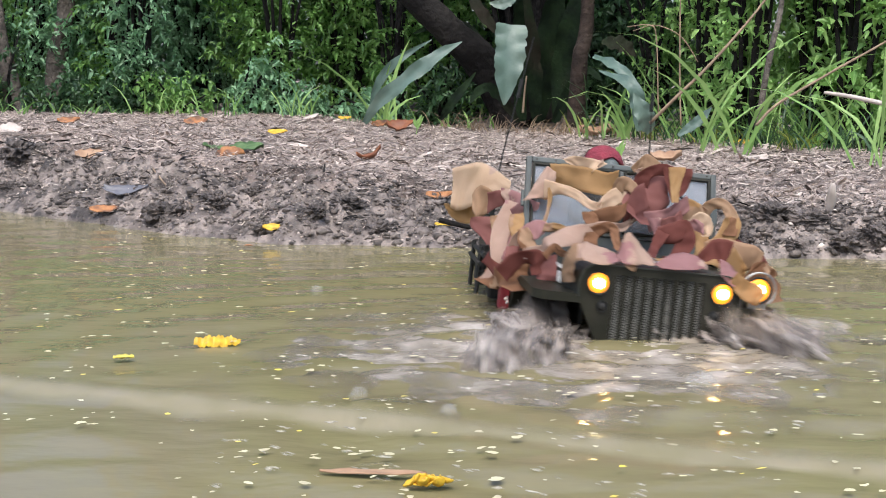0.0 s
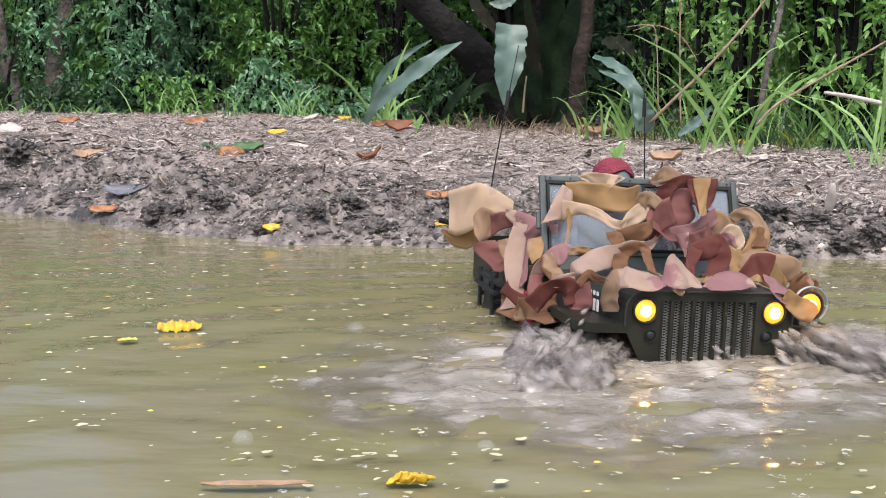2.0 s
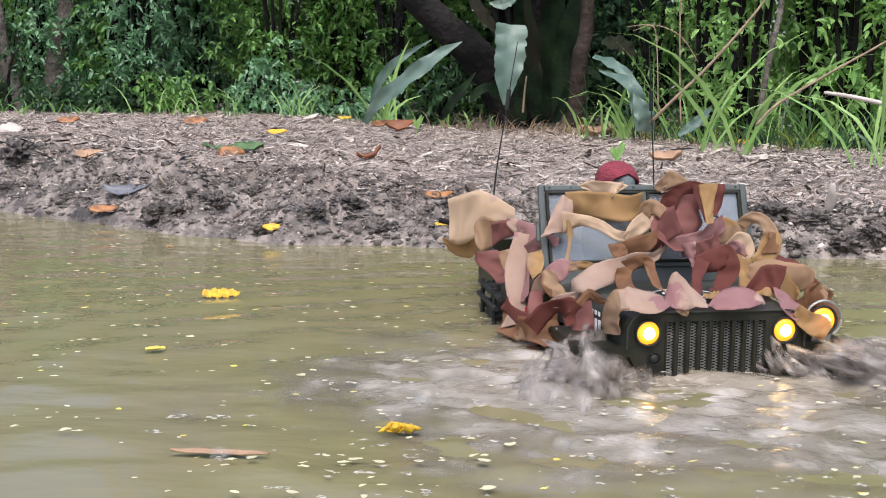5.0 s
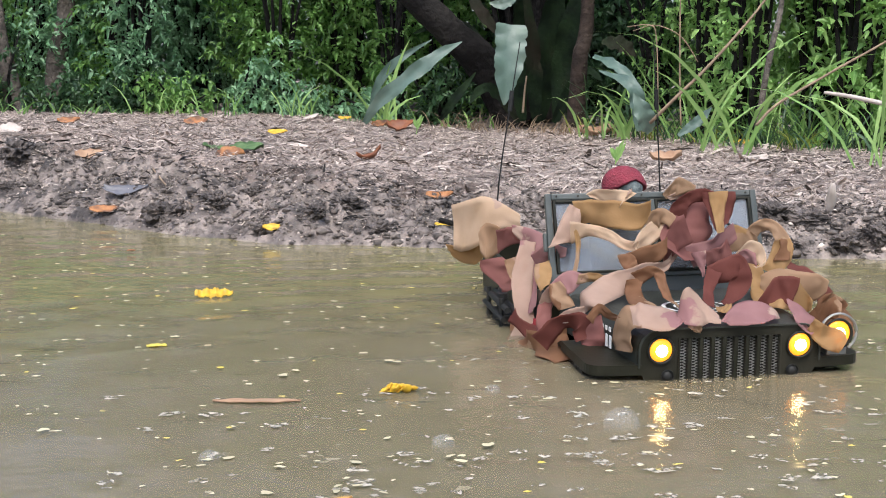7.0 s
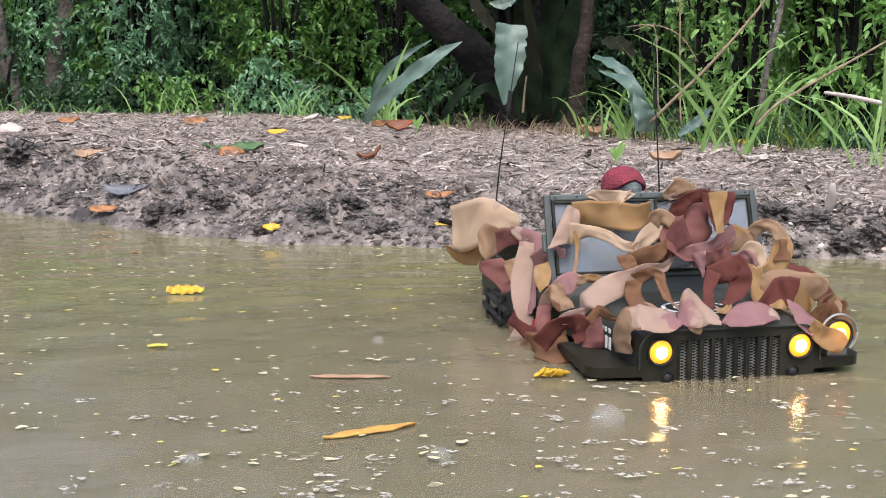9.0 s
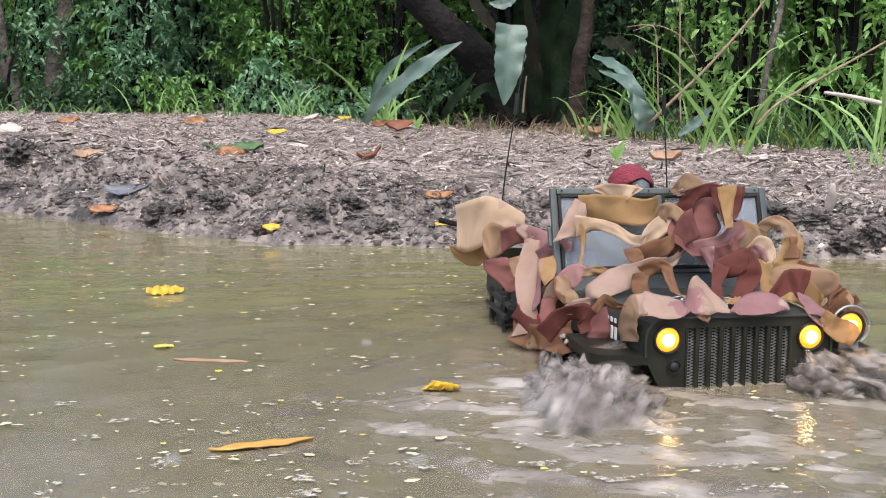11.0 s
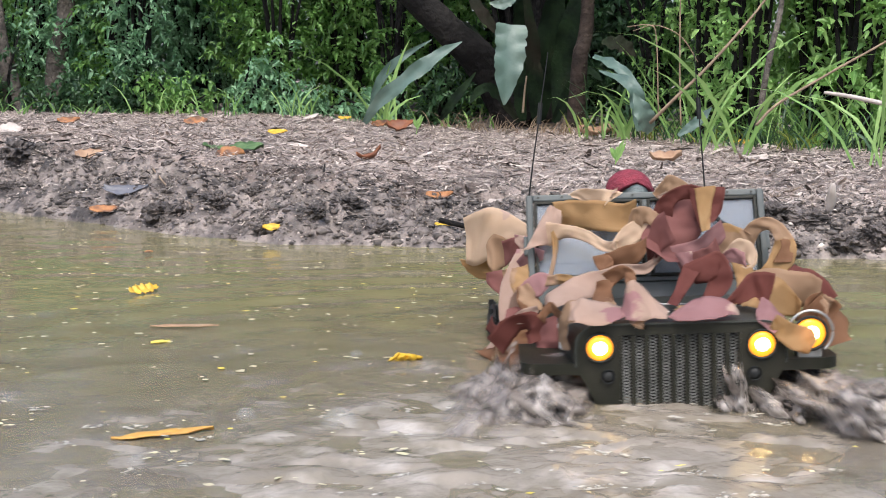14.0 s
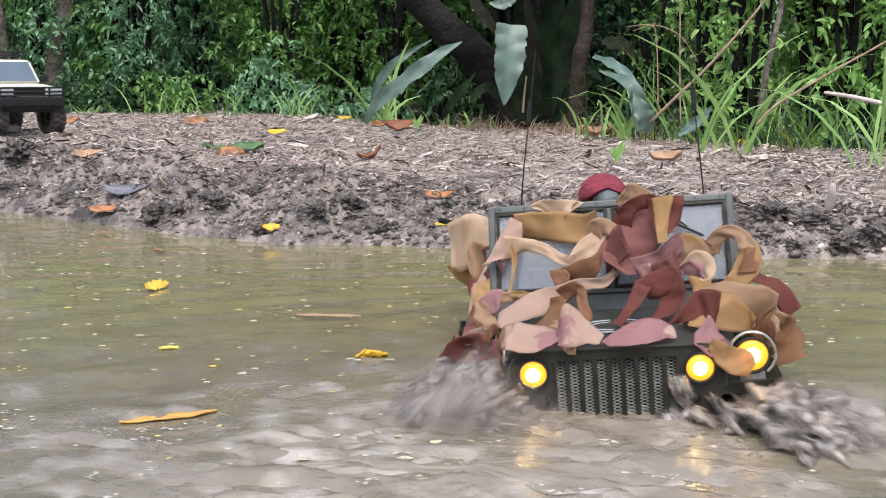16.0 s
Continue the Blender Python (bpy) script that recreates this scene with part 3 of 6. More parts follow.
    for s in (-1, 1):
        c = s * 0.0575
        for dx in (-1, 1):
            box(bm, (c + dx * 0.0535, -0.0015, 0.0645), (0.003, 0.0062, 0.080), 0.0006)
        for dz in (0.0255, 0.1035):
            box(bm, (c, -0.0015, dz), (0.104, 0.0062, 0.003), 0.0006)
    for k in range(10):
        rod(bm, (-0.108 + 0.024 * k, -0.003, H - 0.0035), (-0.108 + 0.024 * k, -0.0045, H - 0.0035), 0.0011, n=6)
    part("pane_surround", bm, M_OLIVE, w)
    for s in (-1, 1):
        bm = bmesh.new()
        box(bm, (s * 0.0575, 0, 0.0645), (0.104, 0.0012, 0.077))
        p = part("pane", bm, M_GLASS, w)
        p.visible_shadow = False
        bm = bmesh.new()
        rod(bm, (s * 0.05, -0.0055, 0.102), (s * 0.075, -0.0055, 0.080), 0.0009, n=6)
        rod(bm, (s * 0.058, -0.006, 0.087), (s * 0.09, -0.006, 0.070), 0.0014, n=6)
        part("wiper", bm, M_BLACK, w)
    # blackout lamp on the wing, with its hoop
    lamp("wing_lamp", j, 0.1095, 0.006, 0.1405, 0.0125)
    bm = bmesh.new()
    tube(bm, [(0.1095 + 0.0185 * math.cos(a), 0.004, 0.1415 + 0.0185 * math.sin(a)) for a in np.linspace(-0.9, math.pi + 0.9, 14)], [0.0013], 6, 36)
    box(bm, (0.1095, 0.012, 0.1225), (0.02, 0.014, 0.009), 0.001)
    part("lamp_guard", bm, M_STEEL, j)
    # side rack with tools
    r = empty("side_rack")
    r.parent = j
    bm = bmesh.new()
    for y in (0.26, 0.33):
        rod(bm, (-0.128, y, 0.098), (-0.162, y, 0.098), 0.003)
        rod(bm, (-0.16, y, 0.07), (-0.16, y, 0.13), 0.0028)
    rod(bm, (-0.158, 0.235, 0.122), (-0.158, 0.355, 0.122), 0.0035)
    rod(bm, (-0.162, 0.24, 0.11), (-0.162, 0.345, 0.11), 0.003)
    rod(bm, (-0.146, 0.235, 0.116), (-0.146, 0.36, 0.118), 0.004)
    part("rail", bm, M_BLACK, r)
    bm = bmesh.new()
    box(bm, (-0.146, 0.30, 0.093), (0.022, 0.05, 0.03), 0.004)
    box(bm, (-0.14, 0.255, 0.09), (0.014, 0.025, 0.045), 0.003)
    rod(bm, (-0.15, 0.30, 0.11), (-0.15, 0.30, 0.128), 0.006)
    part("tool_box", bm, M_BLACK, r)
    bm = bmesh.new()
    box(bm, (-0.134, 0.20, 0.088), (0.012, 0.022, 0.05), 0.003)
    rod(bm, (-0.134, 0.20, 0.112), (-0.134, 0.20, 0.12), 0.004)
    part("red_can", bm, M_RED, j, "small red can strapped to the side")
    for s, lean in ((-1, 0.035), (1, -0.012)):
        a = empty("aerial")
        a.parent = j
        bm = bmesh.new()
        rod(bm, (s * 0.115, 0.51, 0.148), (s * 0.115, 0.51, 0.165), 0.004)
        part("aerial_base", bm, M_BLACK, a)
        bm = bmesh.new()
        tube(bm, [(s * 0.115, 0.51, 0.165), (s * 0.115 + lean * 0.2, 0.515, 0.24), (s * 0.115 + lean * 0.6, 0.52, 0.33), (s * 0.115 + lean, 0.525, 0.415)], [0.0013, 0.0010, 0.0008, 0.0006], 6, 16)
        tube(bm, [(s * 0.115 + lean * 0.6, 0.52, 0.325), (s * 0.115 + lean * 0.68, 0.5205, 0.352)], [0.003, 0.003], 6, 4)
        part("whip", bm, M_BLACK, a)
    return j


def build_doll():
    """A seated toy figure in a red knitted cap, one plain mesh."""
    bm = bmesh.new()
    def ball(c, s, mi):
        vs = bmesh.ops.create_uvsphere(bm, u_segments=24, v_segments=16, radius=1.0, matrix=Matrix.Translation(c) @ Matrix.Diagonal((*s, 1)))["verts"]
        for f in {f for v in vs for f in v.link_faces}:
            f.material_index = mi
            f.smooth = True
        return vs
    ball((-0.002, 0.297, 0.2475), (0.0155, 0.017, 0.019), 0)
    # knitted cap: drawn down at the back and one side, its thick rolled brim open over the face
    for v in ball((-0.006, 0.306, 0.250), (0.0255, 0.026, 0.0225), 1):
        q = v.co - Vector((-0.006, 0.306, 0.250))
        brim = 0.015 - 0.36 * q.y - 0.55 * abs(q.x - 0.005)
        if q.z < brim - 0.012:
            v.co.z = 0.250 + brim - 0.012 - (brim - 0.012 - q.z) * 0.15
        a = math.atan2(q.y, q.x)
        v.co += Vector((math.cos(a), math.sin(a), 0)) * (0.0007 * math.sin(a * 24) + (0.0016 if q.z < brim - 0.004 else 0))
    tb = bmesh.ops.create_uvsphere(bm, u_segments=20, v_segments=12, radius=1.0, matrix=Matrix.Translation((-0.006, 0.322, 0.18)) @ Matrix.Diagonal((0.036, 0.022, 0.06, 1)))["verts"]
    for f in {f for v in tb for f in v.link_faces}:
        f.material_index = 2
        f.smooth = True
    m0 = surf("mask_cloth", (0.20, 0.23, 0.22), (0.12, 0.14, 0.135), 60, 0.7, 0, 0.3)
    m1 = surf("red_knit", (0.24, 0.028, 0.045), (0.16, 0.02, 0.03), 120, 0.8, 0, 0.8, 400, dist=0.003)
    m2 = surf("drab_tunic", (0.07, 0.075, 0.05), (0.05, 0.055, 0.035), 60, 0.85, 0, 0.3)
    d = part("toy_figure", bm, [m0, m1, m2])
    return tagged(d, "seated toy figure in a red knitted cap", "doll")


# ---- camouflage strips lying over the jeep ----
NET = empty("camouflage_garland")
tagged(NET, "curling tan, brown and maroon camouflage cloth strips over the jeep", "camouflage net")


def strip(kind, width, faces, *pts):
    """A cloth ribbon along pts; faces: how far its face turns up from facing forward, in degrees, along its length."""
    n, m = 14 + 5 * len(pts), 7
    C = spline(pts, n)
    A = np.interp(np.linspace(0, 1, n), np.linspace(0, 1, len(faces)), faces) if len(faces) > 1 else np.full(n, faces[0])
    V, B, F = [], [], []
    seed = 37.0 * pts[0][0] + 91.0 * pts[0][2]
    for i, c in enumerate(C):
        t = Vector(C[min(i + 1, n - 1)] - C[max(i - 1, 0)]).normalized()
        a = radians(A[i] + 42 * math.sin(seed * 3 + i * 0.17) + 20 * noise.noise((seed, i * 0.06, 0)))
        nn = Vector((0, -math.cos(a), math.sin(a)))
        w = t.cross(nn)
        w = w.normalized() if w.length > 0.05 else Vector((0, 0, 1))
        nn = w.cross(t).normalized()
        w1 = width * (0.64 if 0.155 < c[1] < 0.25 else 0.76) * (1 + 0.35 * noise.noise((seed, 5, i * 0.12)))
        for k in range(m):
            u = k / (m - 1) - 0.5
            jag = 0.0009 * noise.noise((seed + u, i * 0.9, 3)) if k in (0, m - 1) else 0
            curl = 0.005 * noise.noise((seed + 9, i * 0.10, u * 0.6)) + 0.0
            p = Vector(c) + w * (u * w1 + jag) + nn * curl
            V.append(tuple(p))
            B.append(tuple(p - nn * 0.0006))
    q = n * m
    for i in range(n - 1):
        for k in range(m - 1):
            a = i * m + k
            F.append((a, a + 1, a + m + 1, a + m))
            F.append((a + q, a + m + q, a + m + 1 + q, a + 1 + q))
        for a, s in ((i * m, 1), (i * m + m - 1, -1)):
            F.append((a, a + m, a + m + q, a + q)[::s])
    me = bpy.data.meshes.new("cloth_strip")
    me.from_pydata(V + B, [], F)
    me.materials.append(M_CLOTH[kind])
    me.polygons.foreach_set("use_smooth", [True] * len(F))
    ob = new("cloth_strip", me)
    ob.parent = NET


def ribbon(kind, *cuts):
    """A thin cloth ribbon through cuts of (x, y, z, width, angle, lean): where its middle passes, how wide it is there, and how it is turned from level and leans backward, in degrees."""
    n, m = 5 + 6 * len(cuts), 9
    wide = 1.22
    C = spline([c[:3] for c in cuts], n)
    X = spline([(c[3] / 2 * math.cos(radians(c[4])), c[3] / 2 * math.tan(radians(c[5])), c[3] / 2 * math.sin(radians(c[4]))) for c in cuts], n)
    seed = 37.0 * cuts[0][0] + 91.0 * cuts[0][2] + 13.0 * cuts[-1][1]
    V, B, F = [], [], []
    for i in range(n):
        t = Vector(C[min(i + 1, n - 1)] - C[max(i - 1, 0)]).normalized()
        half = Vector(X[i]) * wide
        # the cloth leans in and out along its length and cups across
        half.y += half.length * (0.22 * math.sin(seed * 5 + i * 0.19) + 0.3 * noise.noise((seed, i * 0.11, 2)))
        nn = half.cross(t)
        nn = nn.normalized() if nn.length > 1e-6 else Vector((0, -1, 0))
        cup = 0.14 * half.length * math.sin(seed * 3 + i * 0.13)
        for k in range(m):
            u = k / (m - 1) * 2 - 1
            jag = 0.0007 * noise.noise((seed + u, i * 0.8, 3)) if k in (0, m - 1) else 0
            p = Vector(C[i]) + half * (u * (1 + jag / max(half.length, 0.003))) + nn * (cup * (u * u - 0.4) + 0.0022 * noise.noise((seed + 9, i * 0.2, u * 1.3)))
            V.append(tuple(p))
            B.append(tuple(p - nn * 0.0004))
    q = n * m
    for i in range(n - 1):
        for k in range(m - 1):
            a = i * m + k
            F.append((a, a + 1, a + m + 1, a + m))
            F.append((a + q, a + m + q, a + m + 1 + q, a + 1 + q))
        for a, s in ((i * m, 1), (i * m + m - 1, -1)):
            F.append((a, a + m, a + m + q, a + q)[::s])
    me = bpy.data.meshes.new("cloth_strip")
    me.from_pydata(V + B, [], F)
    me.materials.append(M_CLOTH[kind])
    me.polygons.foreach_set("use_smooth", [True] * len(F))
    new("cloth_strip", me).parent = NET


ribbon("cream", (-0.189, 0.410, 0.190, 0.044, -88, 0), (-0.175, 0.397, 0.193, 0.054, -94, 0), (-0.161, 0.385, 0.199, 0.052, -96, 0), (-0.139, 0.373, 0.208, 0.027, -93, 0), (-0.116, 0.360, 0.200, 0.016, -90, 0))
ribbon("ochre", (-0.193, 0.420, 0.160, 0.013, -64, 0), (-0.178, 0.413, 0.155, 0.017, -90, 0), (-0.162, 0.407, 0.155, 0.020, -86, 0), (-0.152, 0.400, 0.164, 0.016, -85, 0))
ribbon("sand", (-0.164, 0.370, 0.176, 0.019, -84, 0), (-0.154, 0.365, 0.178, 0.037, -90, 0), (-0.141, 0.360, 0.180, 0.026, -93, 0))
ribbon("rose", (-0.144, 0.360, 0.178, 0.025, -84, 0), (-0.129, 0.345, 0.187, 0.018, -90, 0), (-0.109, 0.330, 0.188, 0.010, -113, 0))
ribbon("mauve", (-0.131, 0.335, 0.196, 0.010, -78, 0), (-0.115, 0.312, 0.188, 0.020, -93, 0), (-0.110, 0.289, 0.177, 0.030, -125, 0), (-0.120, 0.266, 0.164, 0.023, -132, 0), (-0.127, 0.243, 0.144, 0.020, -117, 0), (-0.134, 0.220, 0.125, 0.010, -134, 0))
ribbon("blush", (-0.120, 0.300, 0.188, 0.016, -11, 0), (-0.128, 0.280, 0.174, 0.018, -2, 0), (-0.136, 0.260, 0.156, 0.019, -2, 0), (-0.141, 0.240, 0.135, 0.017, -2, 0), (-0.142, 0.220, 0.116, 0.018, 6, 0), (-0.146, 0.200, 0.100, 0.033, 2, 0))
ribbon("brown", (-0.132, 0.270, 0.109, 0.026, 3, 0), (-0.138, 0.230, 0.101, 0.031, 7, 0), (-0.146, 0.190, 0.097, 0.040, 3, 0))
ribbon("rose", (-0.152, 0.355, 0.159, 0.022, 9, 0), (-0.145, 0.350, 0.147, 0.031, 8, 0), (-0.137, 0.345, 0.133, 0.018, 15, 0), (-0.133, 0.340, 0.122, 0.015, 25, 0))
ribbon("sand", (-0.134, 0.310, 0.168, 0.022, 15, 0), (-0.135, 0.300, 0.153, 0.015, 13, 0), (-0.137, 0.290, 0.145, 0.007, 20, 0))
ribbon("mauve", (-0.128, 0.240, 0.176, 0.012, -58, 0), (-0.116, 0.215, 0.190, 0.015, -75, 0), (-0.105, 0.190, 0.193, 0.008, -103, 0))
ribbon("ochre", (-0.129, 0.200, 0.181, 0.014, 13, 0), (-0.130, 0.190, 0.170, 0.016, 11, 0), (-0.131, 0.180, 0.158, 0.010, 44, 0))
ribbon("blush", (-0.140, 0.165, 0.132, 0.005, -46, 0), (-0.134, 0.160, 0.147, 0.015, -43, 0), (-0.126, 0.155, 0.162, 0.012, -57, 0), (-0.113, 0.150, 0.169, 0.019, -89, 0), (-0.101, 0.145, 0.172, 0.011, -115, 0))
ribbon("ochre", (-0.105, 0.145, 0.173, 0.009, -105, 0), (-0.086, 0.147, 0.174, 0.008, -89, 0), (-0.070, 0.150, 0.169, 0.005, -117, 0))
ribbon("brown", (-0.128, 0.150, 0.169, 0.010, 18, 0), (-0.123, 0.145, 0.155, 0.017, 10, 0), (-0.117, 0.140, 0.144, 0.015, 14, 0))
ribbon("rose", (-0.135, 0.160, 0.147, 0.015, 21, 0), (-0.139, 0.150, 0.133, 0.015, 20, 0), (-0.141, 0.140, 0.116, 0.010, 32, 0))
ribbon("blush", (-0.106, 0.111, 0.145, 0.011, 55, -59), (-0.104, 0.107, 0.159, 0.007, -42, -80), (-0.084, 0.121, 0.166, 0.015, -53, -57), (-0.062, 0.139, 0.169, 0.021, -54, 0), (-0.046, 0.145, 0.175, 0.014, -69, 0), (-0.028, 0.151, 0.181, 0.012, -52, 0), (-0.008, 0.157, 0.181, 0.009, -72, 0), (0.004, 0.164, 0.189, 0.008, -88, 0), (0.015, 0.170, 0.196, 0.008, -97, 0))
ribbon("brown", (-0.048, 0.130, 0.174, 0.015, 12, 0), (-0.053, 0.123, 0.164, 0.014, 18, 0), (-0.057, 0.091, 0.159, 0.023, 0, 49), (-0.059, 0.045, 0.159, 0.021, 0, 36))
ribbon("brown", (-0.048, 0.130, 0.174, 0.013, -47, 0), (-0.035, 0.122, 0.183, 0.010, -68, 0), (-0.029, 0.114, 0.181, 0.009, -131, 0), (-0.027, 0.106, 0.170, 0.008, -166, 0), (-0.024, 0.098, 0.160, 0.008, 178, 0), (-0.027, 0.060, 0.159, 0.004, -2, 82))
ribbon("blush", (-0.147, 0.100, 0.138, 0.006, 44, 0), (-0.132, 0.090, 0.147, 0.010, -89, 0), (-0.116, 0.080, 0.154, 0.009, -89, 0))
ribbon("brown", (-0.131, 0.130, 0.132, 0.019, 8, 0), (-0.134, 0.120, 0.120, 0.022, 3, 0), (-0.134, 0.110, 0.109, 0.022, 0, 0))
ribbon("rose", (-0.107, 0.082, 0.147, 0.014, 22, -23), (-0.109, 0.076, 0.130, 0.018, 12, -26), (-0.108, 0.075, 0.119, 0.017, 1, 0))
ribbon("brown", (-0.114, 0.070, 0.147, 0.008, -48, 0), (-0.106, 0.067, 0.159, 0.008, -97, 0), (-0.098, 0.053, 0.155, 0.007, -93, 52), (-0.096, 0.033, 0.156, 0.005, -99, 52))
ribbon("sand", (-0.096, 0.023, 0.128, 0.006, 57, -79), (-0.096, 0.020, 0.143, 0.004, 10, -82), (-0.094, 0.017, 0.159, 0.010, -84, -70), (-0.084, 0.009, 0.165, 0.014, -122, -66))
ribbon("blush", (-0.091, 0.011, 0.162, 0.013, -100, -64), (-0.083, 0.007, 0.166, 0.016, -120, -63), (-0.067, 0.005, 0.163, 0.016, -126, -59), (-0.051, 0.003, 0.161, 0.011, -155, -66), (-0.044, 0.003, 0.160, 0.008, -175, -65))
ribbon("blush", (-0.046, 0.004, 0.160, 0.004, -78, -78), (-0.037, 0.002, 0.172, 0.025, -84, -40), (-0.024, 0.004, 0.168, 0.016, -90, -37), (-0.010, 0.001, 0.160, 0.005, -136, -73))
ribbon("sand", (-0.035, 0.001, 0.160, 0.015, -1, 11), (-0.036, -0.007, 0.155, 0.009, 4, 0), (-0.034, -0.007, 0.150, 0.005, -16, 0))
ribbon("mauve", (-0.009, -0.004, 0.159, 0.002, -35, -69), (0.005, 0.006, 0.163, 0.015, -143, -58), (0.023, 0.004, 0.164, 0.016, -127, -53), (0.037, 0.002, 0.161, 0.018, -155, -50), (0.045, -0.001, 0.159, 0.010, 176, -55))
ribbon("ochre", (0.004, 0.042, 0.159, 0.006, 179, -75), (0.012, 0.044, 0.160, 0.009, -170, -67), (0.019, 0.042, 0.161, 0.010, -151, -57))
ribbon("maroon", (0.028, 0.110, 0.184, 0.013, -18, 0), (0.017, 0.095, 0.169, 0.010, -9, 0), (0.002, 0.059, 0.159, 0.006, 2, -65))
ribbon("maroon", (0.026, 0.110, 0.179, 0.018, -55, 0), (0.039, 0.108, 0.184, 0.019, -70, 0), (0.053, 0.107, 0.190, 0.018, -88, 0), (0.053, 0.105, 0.183, 0.019, -144, 0), (0.053, 0.103, 0.170, 0.019, -164, 0), (0.041, 0.091, 0.159, 0.012, -179, 38), (0.021, 0.069, 0.159, 0.003, 175, 78))
ribbon("rose", (0.037, 0.185, 0.245, 0.027, 0, 0), (0.027, 0.177, 0.229, 0.032, -6, 0), (0.020, 0.170, 0.214, 0.046, -3, 0), (0.010, 0.163, 0.199, 0.035, -14, 0), (0.022, 0.155, 0.187, 0.015, -2, 0))
ribbon("rose", (-0.005, 0.170, 0.191, 0.021, -82, 0), (0.005, 0.160, 0.212, 0.025, -74, 0), (0.014, 0.150, 0.222, 0.025, -71, 0))
ribbon("maroon", (0.012, 0.180, 0.226, 0.016, -15, 0), (0.015, 0.177, 0.241, 0.014, -27, 0), (0.024, 0.175, 0.250, 0.011, -61, 0), (0.036, 0.173, 0.253, 0.012, -82, 0), (0.048, 0.170, 0.251, 0.012, -101, 0))
ribbon("maroon", (0.053, 0.168, 0.257, 0.028, 3, 0), (0.053, 0.159, 0.238, 0.023, -2, 0), (0.051, 0.150, 0.222, 0.014, 27, 0))
ribbon("ochre", (0.051, 0.163, 0.258, 0.016, 7, 0), (0.049, 0.155, 0.238, 0.011, -2, 0), (0.048, 0.146, 0.217, 0.007, 8, 0))
ribbon("sand", (0.009, 0.210, 0.248, 0.006, -48, 0), (0.017, 0.207, 0.255, 0.012, -82, 0), (0.025, 0.203, 0.260, 0.015, -91, 0), (0.039, 0.200, 0.256, 0.007, -111, 0))
ribbon("blush", (0.013, 0.208, 0.246, 0.005, -39, 0), (0.027, 0.204, 0.251, 0.007, -83, 0), (0.041, 0.200, 0.254, 0.007, -98, 0))
ribbon("cream", (-0.074, 0.215, 0.250, 0.007, -27, 0), (-0.058, 0.212, 0.248, 0.018, -60, 0), (-0.043, 0.208, 0.247, 0.016, -93, 0), (-0.033, 0.205, 0.247, 0.018, -148, 0))
ribbon("blush", (-0.034, 0.210, 0.251, 0.008, -108, 0), (-0.032, 0.205, 0.253, 0.010, -126, 0))
ribbon("ochre", (-0.090, 0.212, 0.232, 0.022, -71, 0), (-0.073, 0.208, 0.232, 0.024, -88, 0), (-0.046, 0.204, 0.230, 0.025, -89, 0), (-0.024, 0.199, 0.228, 0.023, -86, 0), (-0.011, 0.195, 0.236, 0.018, -85, 0))
ribbon("blush", (-0.091, 0.210, 0.239, 0.011, -27, 0), (-0.097, 0.203, 0.223, 0.018, -17, 0), (-0.106, 0.197, 0.206, 0.020, -9, 0), (-0.114, 0.190, 0.201, 0.020, 15, 0))
ribbon("ochre", (-0.094, 0.190, 0.219, 0.006, -2, 0), (-0.094, 0.183, 0.195, 0.004, -2, 0), (-0.100, 0.175, 0.173, 0.004, 14, 0))
ribbon("cream", (-0.101, 0.190, 0.214, 0.021, -82, 0), (-0.083, 0.184, 0.217, 0.011, -89, 0), (-0.064, 0.177, 0.213, 0.010, -100, 0), (-0.047, 0.171, 0.203, 0.009, -104, 0), (-0.034, 0.165, 0.202, 0.010, -96, 0))
ribbon("cream", (-0.037, 0.165, 0.199, 0.011, -49, 0), (-0.021, 0.170, 0.213, 0.017, -42, 0), (-0.007, 0.175, 0.221, 0.016, -44, 0), (0.005, 0.180, 0.226, 0.012, -56, 0))
ribbon("sand", (-0.017, 0.175, 0.218, 0.013, -29, 0), (-0.013, 0.173, 0.230, 0.015, -54, 0), (-0.004, 0.172, 0.232, 0.014, -86, 0), (0.006, 0.170, 0.225, 0.012, -114, 0))
ribbon("brown", (-0.051, 0.165, 0.193, 0.011, 16, 0), (-0.036, 0.160, 0.190, 0.018, -97, 0), (-0.017, 0.155, 0.196, 0.018, -96, 0), (-0.008, 0.150, 0.205, 0.013, -99, 0))
ribbon("brown", (-0.052, 0.160, 0.195, 0.012, 9, 0), (-0.047, 0.155, 0.186, 0.014, 29, 0), (-0.043, 0.150, 0.181, 0.008, 38, 0))
ribbon("mauve", (0.022, 0.165, 0.189, 0.021, -68, 0), (0.040, 0.160, 0.197, 0.016, -84, 0), (0.056, 0.155, 0.208, 0.015, -63, 0), (0.066, 0.150, 0.218, 0.014, -77, 0))
ribbon("mauve", (0.028, 0.155, 0.196, 0.014, 8, 0), (0.032, 0.153, 0.182, 0.007, 18, 0), (0.033, 0.150, 0.170, 0.002, 32, 0))
ribbon("rose", (0.039, 0.160, 0.185, 0.016, -75, 0), (0.053, 0.155, 0.189, 0.020, -77, 0), (0.062, 0.150, 0.197, 0.021, -78, 0))
ribbon("ochre", (0.056, 0.165, 0.196, 0.011, -44, 0), (0.071, 0.163, 0.208, 0.023, -72, 0), (0.085, 0.162, 0.208, 0.018, -71, 0), (0.096, 0.160, 0.206, 0.009, -71, 0))
